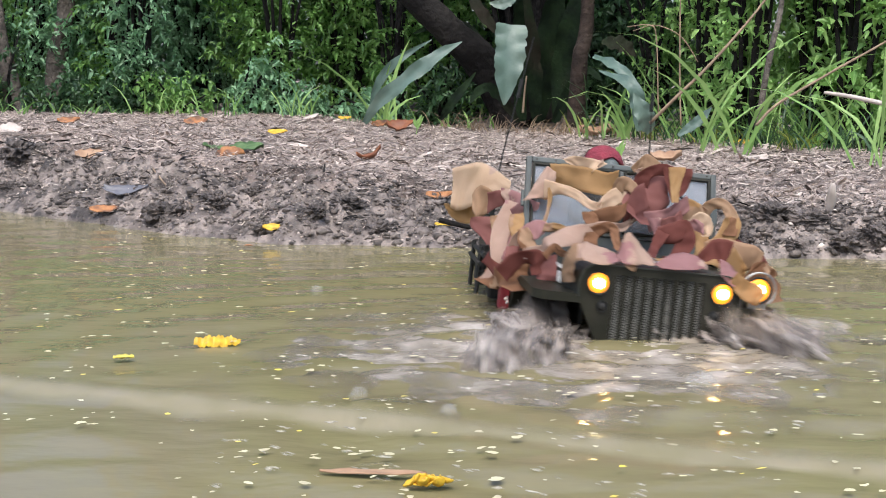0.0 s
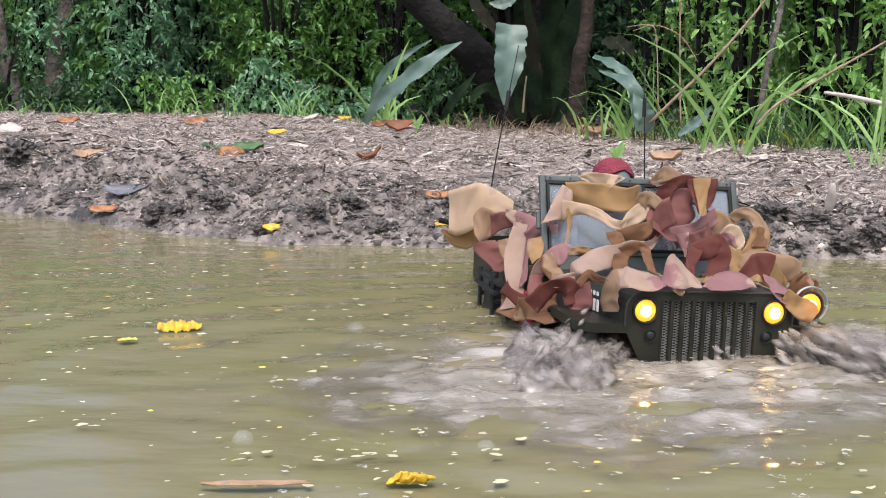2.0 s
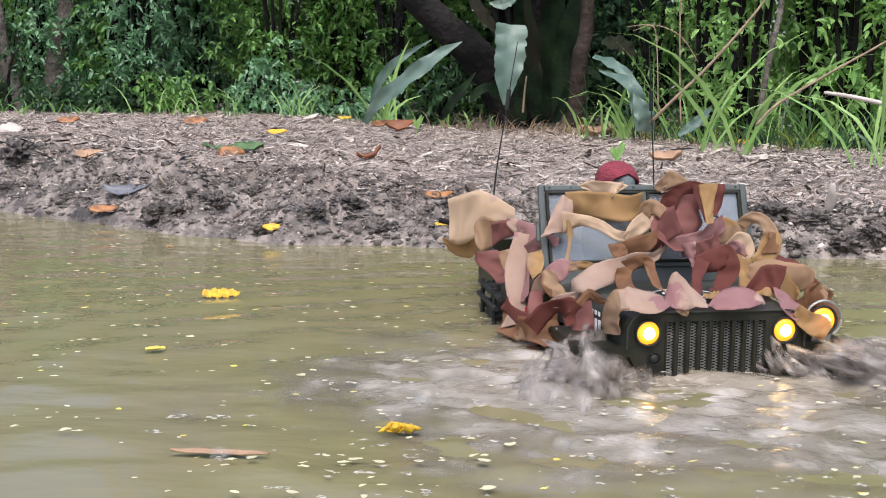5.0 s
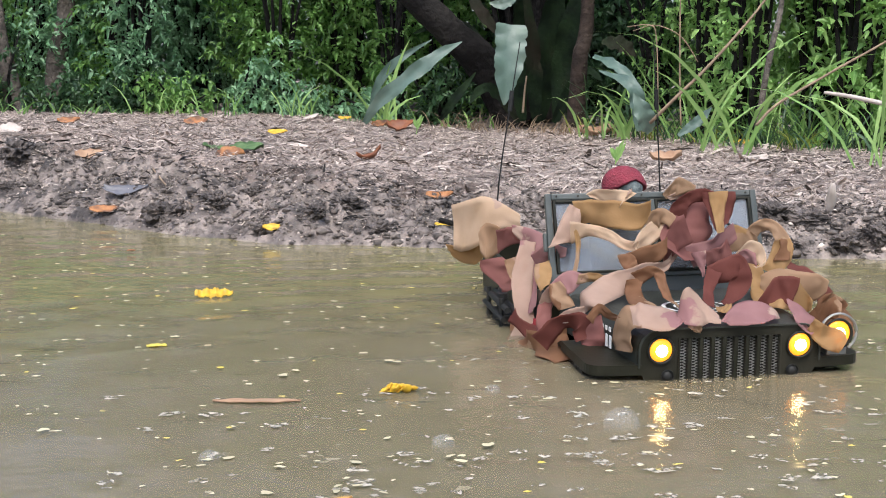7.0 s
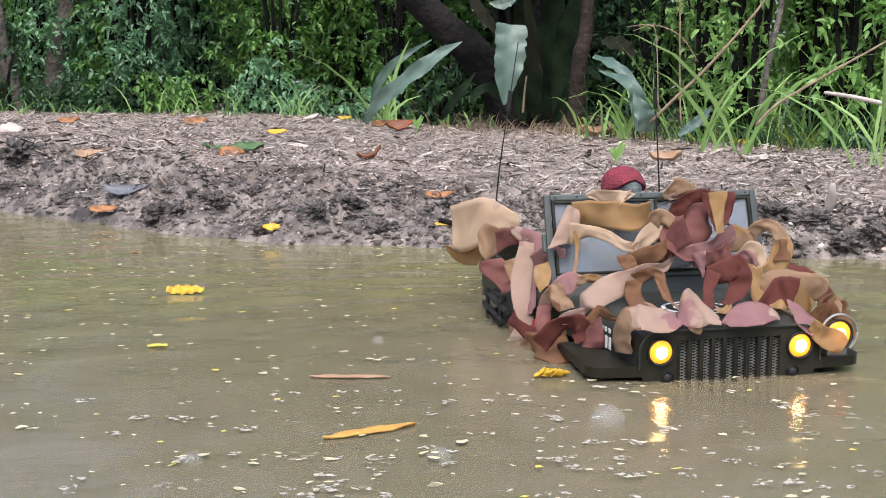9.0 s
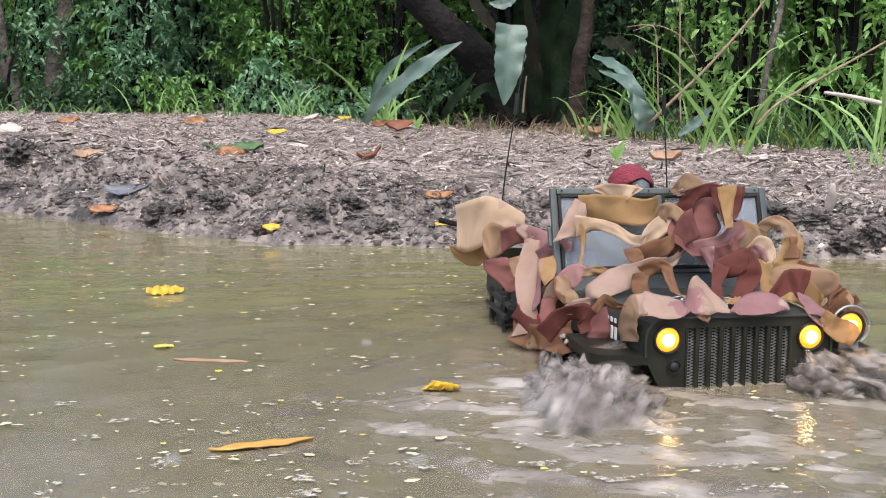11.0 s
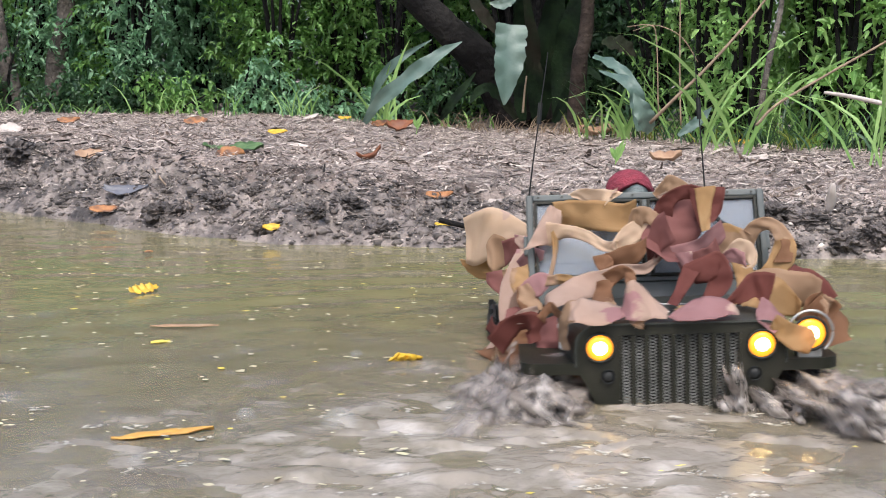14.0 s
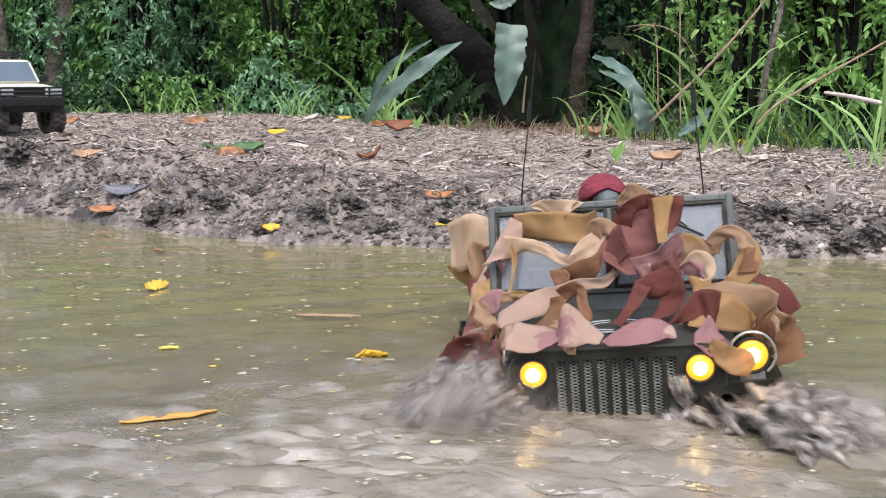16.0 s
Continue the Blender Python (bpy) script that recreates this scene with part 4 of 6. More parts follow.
ribbon("ochre", (0.094, 0.180, 0.202, 0.015, -31, 0), (0.101, 0.177, 0.215, 0.012, -48, 0), (0.112, 0.173, 0.220, 0.011, -81, 0), (0.122, 0.170, 0.214, 0.012, -127, 0), (0.128, 0.167, 0.200, 0.017, -178, 0), (0.123, 0.163, 0.183, 0.020, 171, 0), (0.111, 0.160, 0.171, 0.017, 161, 0))
ribbon("brown", (0.123, 0.175, 0.217, 0.009, 14, 0), (0.131, 0.167, 0.201, 0.012, 4, 0), (0.124, 0.160, 0.183, 0.014, 3, 0))
ribbon("cream", (0.069, 0.140, 0.189, 0.016, -50, 0), (0.078, 0.137, 0.198, 0.019, -76, 0), (0.087, 0.135, 0.196, 0.016, -106, 0), (0.091, 0.133, 0.186, 0.014, -114, 0), (0.081, 0.130, 0.182, 0.012, 148, 0))
ribbon("mauve", (0.063, 0.137, 0.191, 0.007, -57, 0), (0.074, 0.135, 0.193, 0.014, -68, 0), (0.083, 0.132, 0.189, 0.012, -88, 0))
ribbon("ochre", (0.078, 0.130, 0.186, 0.018, -10, 0), (0.081, 0.123, 0.168, 0.014, -12, 0), (0.064, 0.081, 0.159, 0.003, 6, -82), (0.060, 0.057, 0.159, 0.009, -1, 46))
ribbon("sand", (0.078, 0.110, 0.170, 0.012, -94, 0), (0.090, 0.098, 0.171, 0.025, -119, -31), (0.117, 0.100, 0.163, 0.031, -94, 0), (0.134, 0.095, 0.166, 0.022, -93, 0), (0.142, 0.090, 0.168, 0.009, -102, 0))
ribbon("ochre", (0.072, 0.074, 0.166, 0.021, -143, -58), (0.084, 0.061, 0.167, 0.031, -150, -59), (0.113, 0.083, 0.154, 0.019, -97, 0), (0.121, 0.080, 0.151, 0.008, -105, 0))
ribbon("maroon", (0.051, 0.054, 0.159, 0.009, -1, 46), (0.070, 0.058, 0.170, 0.021, -82, -8), (0.082, 0.052, 0.172, 0.026, -86, -13), (0.090, 0.050, 0.177, 0.015, -99, 0))
ribbon("mauve", (0.073, 0.033, 0.162, 0.014, -158, -67), (0.075, 0.005, 0.157, 0.018, -168, -56), (0.086, 0.003, 0.147, 0.016, -163, -48))
ribbon("ochre", (0.076, -0.007, 0.154, 0.010, -113, 0), (0.086, -0.007, 0.145, 0.015, -130, 0), (0.099, -0.009, 0.138, 0.019, -134, 0), (0.107, -0.012, 0.132, 0.012, -118, 0))
ribbon("brown", (0.121, 0.065, 0.140, 0.013, -77, 0), (0.130, 0.058, 0.153, 0.018, -94, 0), (0.136, 0.050, 0.148, 0.017, -103, 0))
# hanging down the far side and the sills
strip("brown", 0.034, (60, 40,), (-0.166, 0.180, 0.101), (-0.150, 0.130, 0.110), (-0.135, 0.080, 0.106))
strip("brown", 0.026, (20,), (0.125, 0.070, 0.138), (0.135, 0.070, 0.155), (0.149, 0.070, 0.144))
strip("brown", 0.040, (10,), (0.124, 0.070, 0.154), (0.142, 0.070, 0.138), (0.147, 0.060, 0.120))
strip("maroon", 0.024, (20,), (0.133, 0.160, 0.179), (0.149, 0.150, 0.168), (0.161, 0.130, 0.148))
strip("maroon", 0.028, (10,), (-0.156, 0.100, 0.119), (-0.140, 0.090, 0.139), (-0.120, 0.080, 0.142), (-0.115, 0.080, 0.127))
strip("maroon", 0.028, (10,), (-0.161, 0.200, 0.125), (-0.150, 0.170, 0.114), (-0.136, 0.130, 0.117))

JEEP = build_jeep()
DOLL = build_doll()
WHEELS = []
for wx in (-0.109, 0.109):
    for wy in (0.062, 0.42):
        wh = make_wheel("wheel")
        wh.parent = JEEP
        wh.location = (wx, wy, 0.046)
        WHEELS.append((wh, wx, wy))


# ---- plants ----
def leaf_batch(V, F, p, d, up, length, width, droop):
    """Adds a creased, drooping leaf at p that grows along d."""
    s = d.cross(up)
    s = s.normalized() if s.length > 1e-3 else Vector((1, 0, 0))
    n = s.cross(d).normalized()
    b = len(V)
    l, w = length, width / 2
    dz = Vector((0, 0, -droop * l))
    V += [p, p + d * l * 0.33 + s * w + n * w * 0.3, p + d * l * 0.68 + s * w * 0.82 + n * w * 0.25 + dz * 0.4, p + d * l + dz,
          p + d * l * 0.68 - s * w * 0.82 + n * w * 0.25 + dz * 0.4, p + d * l * 0.33 - s * w + n * w * 0.3]
    F += [(b, b + 1, b + 2, b + 3), (b, b + 3, b + 4, b + 5)]


RNG = random.Random(7)


def rvec(r=RNG):
    while True:
        v = Vector((r.uniform(-1, 1), r.uniform(-1, 1), r.uniform(-1, 1)))
        if 0.05 < v.length < 1:
            return v.normalized()


def shrub(x, y, rad, height, n, leaf, kind, label, z0=None, name="shrub", low=0.0, stems=6, stem_mat=None):
    base = ground_z(x, y) - 0.02 if z0 is None else z0
    leaf, n = leaf * 0.78, int(n * 1.35)
    top = empty(name, pose(x, y, base))
    tagged(top, label, "shrub" if name == "shrub" else "tree", group="undergrowth")
    r = random.Random(int(x * 1000) * 31 + int(y * 1000))
    bm = bmesh.new()
    tips = []
    for k in range(stems):
        a = r.uniform(0, 6.28)
        q = rad * r.uniform(0.3, 0.85)
        h = height * r.uniform(0.6, 1.0)
        pts = [(0.04 * math.cos(a), 0.04 * math.sin(a), 0), (q * 0.35 * math.cos(a), q * 0.35 * math.sin(a), h * 0.45), (q * math.cos(a + 0.4), q * math.sin(a + 0.4), h)]
        tube(bm, pts, [0.011 + 0.004 * height, 0.008, 0.003], 6, 10)
        tips += [Vector(p) for p in spline(pts, 9)[1:]]
    part("stem", bm, stem_mat or M_BARK_DARK_SHADED, top)
    V, F = [], []
    sprays = max(8, n // 14)
    for _ in range(sprays):
        c = r.choice(tips) + rvec(r) * rad * r.uniform(0.1, 0.6)
        c.z = max(low, abs(c.z))
        d = (rvec(r) + Vector((0, -0.35, 0.25))).normalized()
        L = leaf * r.uniform(2.2, 4.5)
        for k in range(14):
            u = k / 13
            p = c + d * L * (u - 0.5) + Vector((0, 0, -0.25 * L * u * u))
            out = (rvec(r) * 0.8 + d * 0.35 + Vector((0, -0.25, 0.1))).normalized()
            leaf_batch(V, F, p, out, (Vector((0, 0, 1)) + rvec(r) * 0.7).normalized(), leaf * r.uniform(0.55, 1.25), leaf * r.uniform(0.32, 0.6), r.uniform(0.1, 0.6))
    ob = stuff_mesh("crown", V, F, LEAF[kind])
    ob.parent = top
    return top


EDGE_X = [-6, -2.5, -2.0, 0.0, 0.4, 0.73, 0.98, 1.4, 4]
EDGE_Y = [6.6, 5.7, 5.3, 4.8, 4.45, 4.1, 3.6, 3.35, 3.0]


def edge(x):
    return float(np.interp(x, EDGE_X, EDGE_Y))


def build_plants():
    # low growth along the edge of the clearing
    r = random.Random(3)
    x = -2.7
    while x < 0.15:
        shrub(x, edge(x) + r.uniform(0.1, 0.4), 0.22, r.uniform(0.12, 0.42), 800, 0.042, r.choice(["blue", "mid", "blue", "dark"]), "low leafy undergrowth at the edge of the wood", stems=5)
        x += 0.3
    # bushes behind them
    for x, dy, rad, h, n, lf, kind in (
            (-2.9, 0.9, 0.55, 1.6, 5200, 0.05, "mid"), (-2.35, 1.2, 0.5, 1.5, 5400, 0.046, "blue"), (-1.75, 0.75, 0.5, 1.3, 6200, 0.046, "blue"),
            (-1.3, 1.1, 0.5, 1.6, 6000, 0.048, "blue"), (-0.85, 0.8, 0.45, 1.5, 4200, 0.05, "mid"), (-0.45, 0.75, 0.42, 1.4, 4200, 0.048, "mid"),
            (-0.05, 0.85, 0.4, 1.4, 3000, 0.05, "mid"), (0.4, 1.9, 0.45, 1.5, 2600, 0.055, "dark"), (0.85, 1.5, 0.45, 1.6, 3600, 0.05, "dark"),
            (1.15, 1.15, 0.45, 1.5, 4200, 0.05, "mid"), (1.5, 1.0, 0.45, 1.5, 4200, 0.05, "mid"), (1.9, 0.8, 0.5, 1.6, 4200, 0.055, "mid"), (1.35, 0.75, 0.3, 0.8, 2200, 0.04, "bright"), (1.05, 0.85, 0.3, 1.0, 1800, 0.036, "bright"), (1.6, 0.6, 0.35, 1.0, 2400, 0.04, "bright"), (0.85, 0.9, 0.25, 0.9, 1200, 0.035, "mid"), (-1.45, 0.45, 0.35, 1.0, 2600, 0.045, "blue"), (-2.2, 0.5, 0.3, 0.9, 1800, 0.045, "mid"), (1.25, 0.5, 0.25, 1.0, 1300, 0.04, "bright"), (1.45, 0.4, 0.25, 1.1, 1300, 0.042, "bright"), (0.95, 0.6, 0.2, 0.9, 800, 0.038, "bright"), (1.3, 0.62, 0.3, 1.1, 2600, 0.046, "bright"), (1.62, 0.5, 0.3, 1.1, 2400, 0.05, "bright"), (-1.6, 0.62, 0.3, 1.25, 1800, 0.042, "mid"), (-0.75, 0.5, 0.25, 1.2, 1300, 0.042, "mid"), (-2.6, 0.6, 0.3, 1.2, 1500, 0.042, "mid"), (1.0, 0.3, 0.22, 1.0, 1100, 0.05, "bright"), (1.28, 0.25, 0.25, 1.0, 1300, 0.052, "bright"), (1.55, 0.22, 0.22, 1.0, 1000, 0.05, "bright"), (-1.4, 0.35, 0.22, 1.2, 1300, 0.042, "blue"), (-0.22, 0.45, 0.2, 1.1, 900, 0.042, "mid")):
        shrub(x, edge(x) + dy, rad, h, n, lf, kind, "dense broad-leaved bush in the wood", stems=9)
    # taller growth further back; darker leaf colours carry part of its shade
    for k in range(15):
        x = -5.6 + k * 0.8 + r.uniform(-0.2, 0.2)
        y = max(edge(x), 4.2) + r.uniform(1.8, 2.8)
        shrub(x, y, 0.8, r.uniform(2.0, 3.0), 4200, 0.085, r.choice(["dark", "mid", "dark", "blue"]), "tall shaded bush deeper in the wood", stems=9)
    for k in range(9):
        x = -7 + k * 1.7
        y = max(edge(x), 4.2) + r.uniform(4.0, 5.5)
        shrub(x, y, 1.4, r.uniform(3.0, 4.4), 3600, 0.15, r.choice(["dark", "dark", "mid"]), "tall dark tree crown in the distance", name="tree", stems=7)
    # leafy crowns added above the view, placed to keep the wood's floor in shade
    for k, (x, y, h) in enumerate(((-4.4, 7.8, 3.0), (-0.6, 6.9, 2.9), (0.4, 6.0, 2.5), (0.35, 5.1, 2.1), (0.8, 7.6, 3.2), (-1.6, 8.6, 3.4))):
        shrub(x, y, 1.0, h, 2600, 0.12, "mid" if k % 2 else "dark", "added unseen leafy tree crown that shades the wood", name="tree", low=1.5, stems=7)


def trunk(pts, radii, mat, label):
    t = empty("tree", pose(*pts[0]))
    tagged(t, label, "tree")
    bm = bmesh.new()
    tube(bm, [tuple(np.array(p) - np.array(pts[0])) for p in pts], radii, 14, 26, 0.18)
    part("trunk", bm, mat, t, smooth=True)
    return t


build_plants()
trunk([(-1.919, 5.850, 0.077), (-1.889, 5.850, 0.414), (-1.833, 5.850, 0.740), (-1.809, 6.100, 2.559)], [0.06, 0.049, 0.043, 0.04], M_BARK, "grey-brown tree trunk at the edge of the wood")
trunk([(-2.054, 5.700, 0.101), (-2.090, 5.700, 0.357), (-2.131, 5.700, 0.596), (-2.296, 5.800, 2.201)], [0.05, 0.038, 0.035, 0.03], M_BARK, "slim leaning tree trunk among bushes")
trunk([(-1.742, 6.700, 0.086), (-1.724, 6.700, 0.714), (-1.677, 6.800, 2.821)], [0.09, 0.075, 0.06], M_BARK, "tree trunk half hidden by leaves")
trunk([(0.313, 5.000, 0.099), (0.198, 4.950, 0.300), (0.026, 4.900, 0.472), (-0.136, 4.900, 0.642), (-0.519, 5.000, 1.194), (-0.740, 5.200, 2.002)], [0.10, 0.075, 0.064, 0.06, 0.055, 0.04], M_BARK_DARK_SHADED, "leaning tree trunk with rough dark bark, shade in its colour")
trunk([(0.493, 4.400, 0.100), (0.506, 4.400, 0.339), (0.537, 4.450, 0.588), (0.554, 4.600, 1.803)], [0.036, 0.029, 0.026, 0.022], M_BARK_BROWN, "thin upright brown tree stem")
trunk([(0.434, 5.300, 0.088), (0.443, 5.300, 0.376), (0.427, 5.300, 0.672), (0.384, 5.400, 1.836)], [0.10, 0.09, 0.085, 0.07], M_BARK_DARK_SHADED, "dark tree trunk behind broad fern blades, shade in its colour")
trunk([(0.958, 3.600, 0.132), (0.988, 3.600, 0.345), (1.033, 3.650, 0.541), (1.081, 3.800, 1.042)], [0.010, 0.009, 0.008, 0.006], M_BARK, "slender brown sapling among tall grass")


def blade(parent, pts, width, mat, face=(0, -1, 0.2), wave=0.25, name="blade", base=0.35):
    """A broad strap leaf along pts, wavy at its edges, with a midrib."""
    n, m = 26, 7
    C = spline(pts, n)
    V, F = [], []
    for i, c in enumerate(C):
        u = i / (n - 1)
        t = Vector(C[min(i + 1, n - 1)] - C[max(i - 1, 0)]).normalized()
        w = t.cross(Vector(face)).normalized()
        nn = w.cross(t).normalized()
        half = width / 2 * (min(1, base + 2.2 * u)) * (1 - max(0, (u - 0.55) / 0.45) ** 1.6 * 0.93)
        for k in range(m):
            v = k / (m - 1) * 2 - 1
            edge_wave = wave * half * v * v * math.sin(i * 0.95 + (2 if v > 0 else 0) + pts[0][0] * 40)
            V.append(tuple(Vector(c) + w * half * v * (1 + 0.16 * noise.noise((i * 0.7, k * 0.4, pts[0][0] * 9))) + nn * (abs(v) * half * 0.25 + edge_wave)))
    F = [(i * m + k, i * m + k + 1, (i + 1) * m + k + 1, (i + 1) * m + k) for i in range(n - 1) for k in range(m - 1)]
    ob = stuff_mesh(name, V, F, mat, True)
    ob.parent = parent
    return ob


fern = empty("nest_fern")
tagged(fern, "large fern by the trunk, broad grey-green blades and blades darkened as shade", "fern")
blade(fern, [(-0.299, 4.500, 0.111), (-0.238, 4.450, 0.193), (-0.124, 4.400, 0.285), (-0.019, 4.400, 0.364), (0.072, 4.450, 0.415)], 0.056, M_FERN, (0.35, -1, 0.6), 0.35)
blade(fern, [(-0.293, 4.750, 0.131), (-0.262, 4.750, 0.254), (-0.189, 4.750, 0.344), (-0.043, 4.750, 0.433)], 0.036, M_FERN, (0.5, -1, 0.3))
blade(fern, [(0.260, 4.550, 0.481), (0.255, 4.520, 0.404), (0.244, 4.500, 0.309), (0.232, 4.500, 0.179)], 0.118, M_FERN, (0.1, -1, 0.3), 0.18, base=0.9)
blade(fern, [(0.401, 4.900, 0.103), (0.424, 4.850, 0.322), (0.440, 4.800, 0.546), (0.476, 4.700, 0.778)], 0.105, M_FERN_DARK_SHADED, (0.2, -1, 0.1))
blade(fern, [(0.461, 4.800, 0.106), (0.481, 4.800, 0.322), (0.507, 4.750, 0.499), (0.565, 4.700, 0.714)], 0.085, M_FERN_DARK_SHADED, (-0.2, -1, 0.1))
blade(fern, [(0.330, 4.900, 0.103), (0.305, 4.900, 0.300), (0.323, 4.850, 0.481), (0.267, 4.700, 0.714)], 0.085, M_FERN_DARK_SHADED, (0, -1, 0.3))
blade(fern, [(0.37, 4.75, 0.105), (0.36, 4.72, 0.25), (0.345, 4.68, 0.42), (0.31, 4.6, 0.66)], 0.07, M_FERN_DARK_SHADED, (0.3, -1, 0.2))
blade(fern, [(0.44, 4.70, 0.105), (0.50, 4.66, 0.22), (0.56, 4.62, 0.30), (0.61, 4.55, 0.27)], 0.06, M_FERN_DARK_SHADED, (0.1, -1, 0.6))
blade(fern, [(0.30, 4.72, 0.105), (0.23, 4.68, 0.20), (0.16, 4.64, 0.24), (0.10, 4.6, 0.18)], 0.05, M_FERN_DARK_SHADED, (0.1, -1, 0.6))
blade(fern, [(-0.009, 4.600, 0.120), (0.046, 4.600, 0.201), (0.130, 4.700, 0.303)], 0.035, M_FERN_DARK_SHADED, (0.3, -1, 0.3))
blade(fern, [(0.214, 4.700, 0.453), (0.146, 4.700, 0.540), (0.092, 4.750, 0.620)], 0.05, M_FERN_DARK_SHADED, (0.2, -1, 0.3))
blade(fern, [(0.223, 4.900, 0.346), (0.118, 4.900, 0.460), (0.014, 4.900, 0.506), (-0.125, 4.900, 0.460)], 0.05, M_FERN_DARK_SHADED, (0.2, -1, 0.3))
blade(fern, [(0.290, 4.700, 0.595), (0.235, 4.700, 0.566), (0.180, 4.700, 0.571)], 0.04, M_FERN)
fern2 = empty("broad_leaf_plant")
tagged(fern2, "low plant with pale arching strap leaves at the wood's edge", "plant")
blade(fern2, [(0.518, 4.100, 0.354), (0.572, 4.000, 0.324), (0.632, 3.950, 0.258), (0.689, 3.950, 0.105)], 0.038, M_FERN, (0, -1, 0.4))
blade(fern2, [(0.646, 3.900, 0.107), (0.641, 3.900, 0.185), (0.615, 3.900, 0.259), (0.525, 4.000, 0.305)], 0.05, M_FERN, (0, -1, 0.5))
blade(fern2, [(0.675, 3.850, 0.104), (0.647, 3.800, 0.160), (0.612, 3.800, 0.232)], 0.06, M_FERN, (0, -1, 0.2))
blade(fern2, [(0.572, 4.300, 0.408), (0.644, 4.300, 0.394), (0.696, 4.300, 0.358)], 0.07, M_FERN_DARK_SHADED, (0, -1, 0.8))
blade(fern2, [(0.718, 3.600, 0.106), (0.777, 3.600, 0.149), (0.818, 3.600, 0.192)], 0.03, M_FERN, (0, -1, 0.4))


def stick(label, pts, radii, mat, name="stick", forks=()):
    s = empty(name, pose(*pts[0]))
    tagged(s, label, "stick", group="sticks")
    bm = bmesh.new()
    o = np.array(pts[0])
    tube(bm, [tuple(np.array(p) - o) for p in pts], radii, 7, 22, 0.25)
    for f in forks:
        tube(bm, [tuple(np.array(p) - o) for p in f], [radii[-1], radii[-1] * 0.6], 6, 8)
    part("shaft", bm, mat, s, smooth=True)
    return s


stick("long dry tan stalk leaning in the grass", [(0.622, 3.550, 0.146), (0.702, 3.500, 0.236), (0.815, 3.500, 0.351), (0.937, 3.500, 0.501), (1.011, 3.500, 0.634)], [0.0055, 0.005, 0.0045, 0.0035, 0.003], M_STICK)
stick("dry brown twig leaning in the grass", [(0.795, 3.000, 0.161), (0.846, 3.000, 0.213), (0.951, 3.000, 0.277), (1.103, 3.000, 0.364), (1.213, 3.000, 0.431)], [0.004, 0.0038, 0.0032, 0.003, 0.002], M_STICK)
stick("pale broken branch lying in the grass", [(0.900, 2.800, 0.246), (0.969, 2.800, 0.235), (1.064, 2.800, 0.215), (1.145, 2.800, 0.204)], [0.004, 0.0055, 0.006, 0.006], M_PALE)
stick("thin dry stalk standing upright", [(0.745, 3.700, 0.133), (0.737, 3.700, 0.312), (0.733, 3.700, 0.519), (0.733, 3.700, 0.621)], [0.003, 0.0025, 0.002, 0.0015], M_STICK)
stick("thin arching dry stem", [(0.692, 3.800, 0.169), (0.680, 3.800, 0.402), (0.658, 3.800, 0.446), (0.586, 3.800, 0.441)], [0.0022, 0.002, 0.0018, 0.0012], M_STICK)
stick("thin arching dry stem", [(0.814, 3.800, 0.331), (0.757, 3.800, 0.411), (0.676, 3.800, 0.446), (0.604, 3.800, 0.428)], [0.002, 0.002, 0.0016, 0.0012], M_STICK)
stick("short dry stub standing by the fern", [(0.310, 4.600, 0.146), (0.316, 4.600, 0.223), (0.324, 4.600, 0.288)], [0.005, 0.004, 0.003], M_STICK)


def grass(x, y, n, h, mat, seed, spread=0.16, width=0.007):
    r = random.Random(seed)
    V, F = [], []
    z = ground_z(x, y) - 0.01
    for _ in range(n):
        a = r.uniform(0, 6.28)
        d = Vector((math.cos(a), math.sin(a) * 0.7 - 0.15, 0))
        p = Vector((x + r.gauss(0, spread), y + r.gauss(0, spread * 0.8), z))
        L, lean, bend = h * r.uniform(0.45, 1.2), r.uniform(0.1, 0.4), r.uniform(0.2, 1.1)
        s = Vector((r.uniform(0.6, 1), r.uniform(-0.6, 0.6), 0)).normalized() * width * r.uniform(0.5, 1.3) / 2
        b = len(V)
        for k in range(6):
            u = k / 5
            c = p + d * L * (lean * u + bend * u * u * 0.8) + Vector((0, 0, L * (u - bend * 0.55 * u * u * u)))
            w = s * (1 - u ** 2.2) * (0.6 + 0.8 * min(u * 2.5, 1))
            V += [tuple(c - w), tuple(c + w)]
            if k:
                q = b + 2 * k
                F.append((q - 2, q - 1, q + 1, q))
    ob = stuff_mesh("grass", V, F, mat)
    return tagged(ob, "long green grass blades along the wood's edge", "grass", kind="stuff")


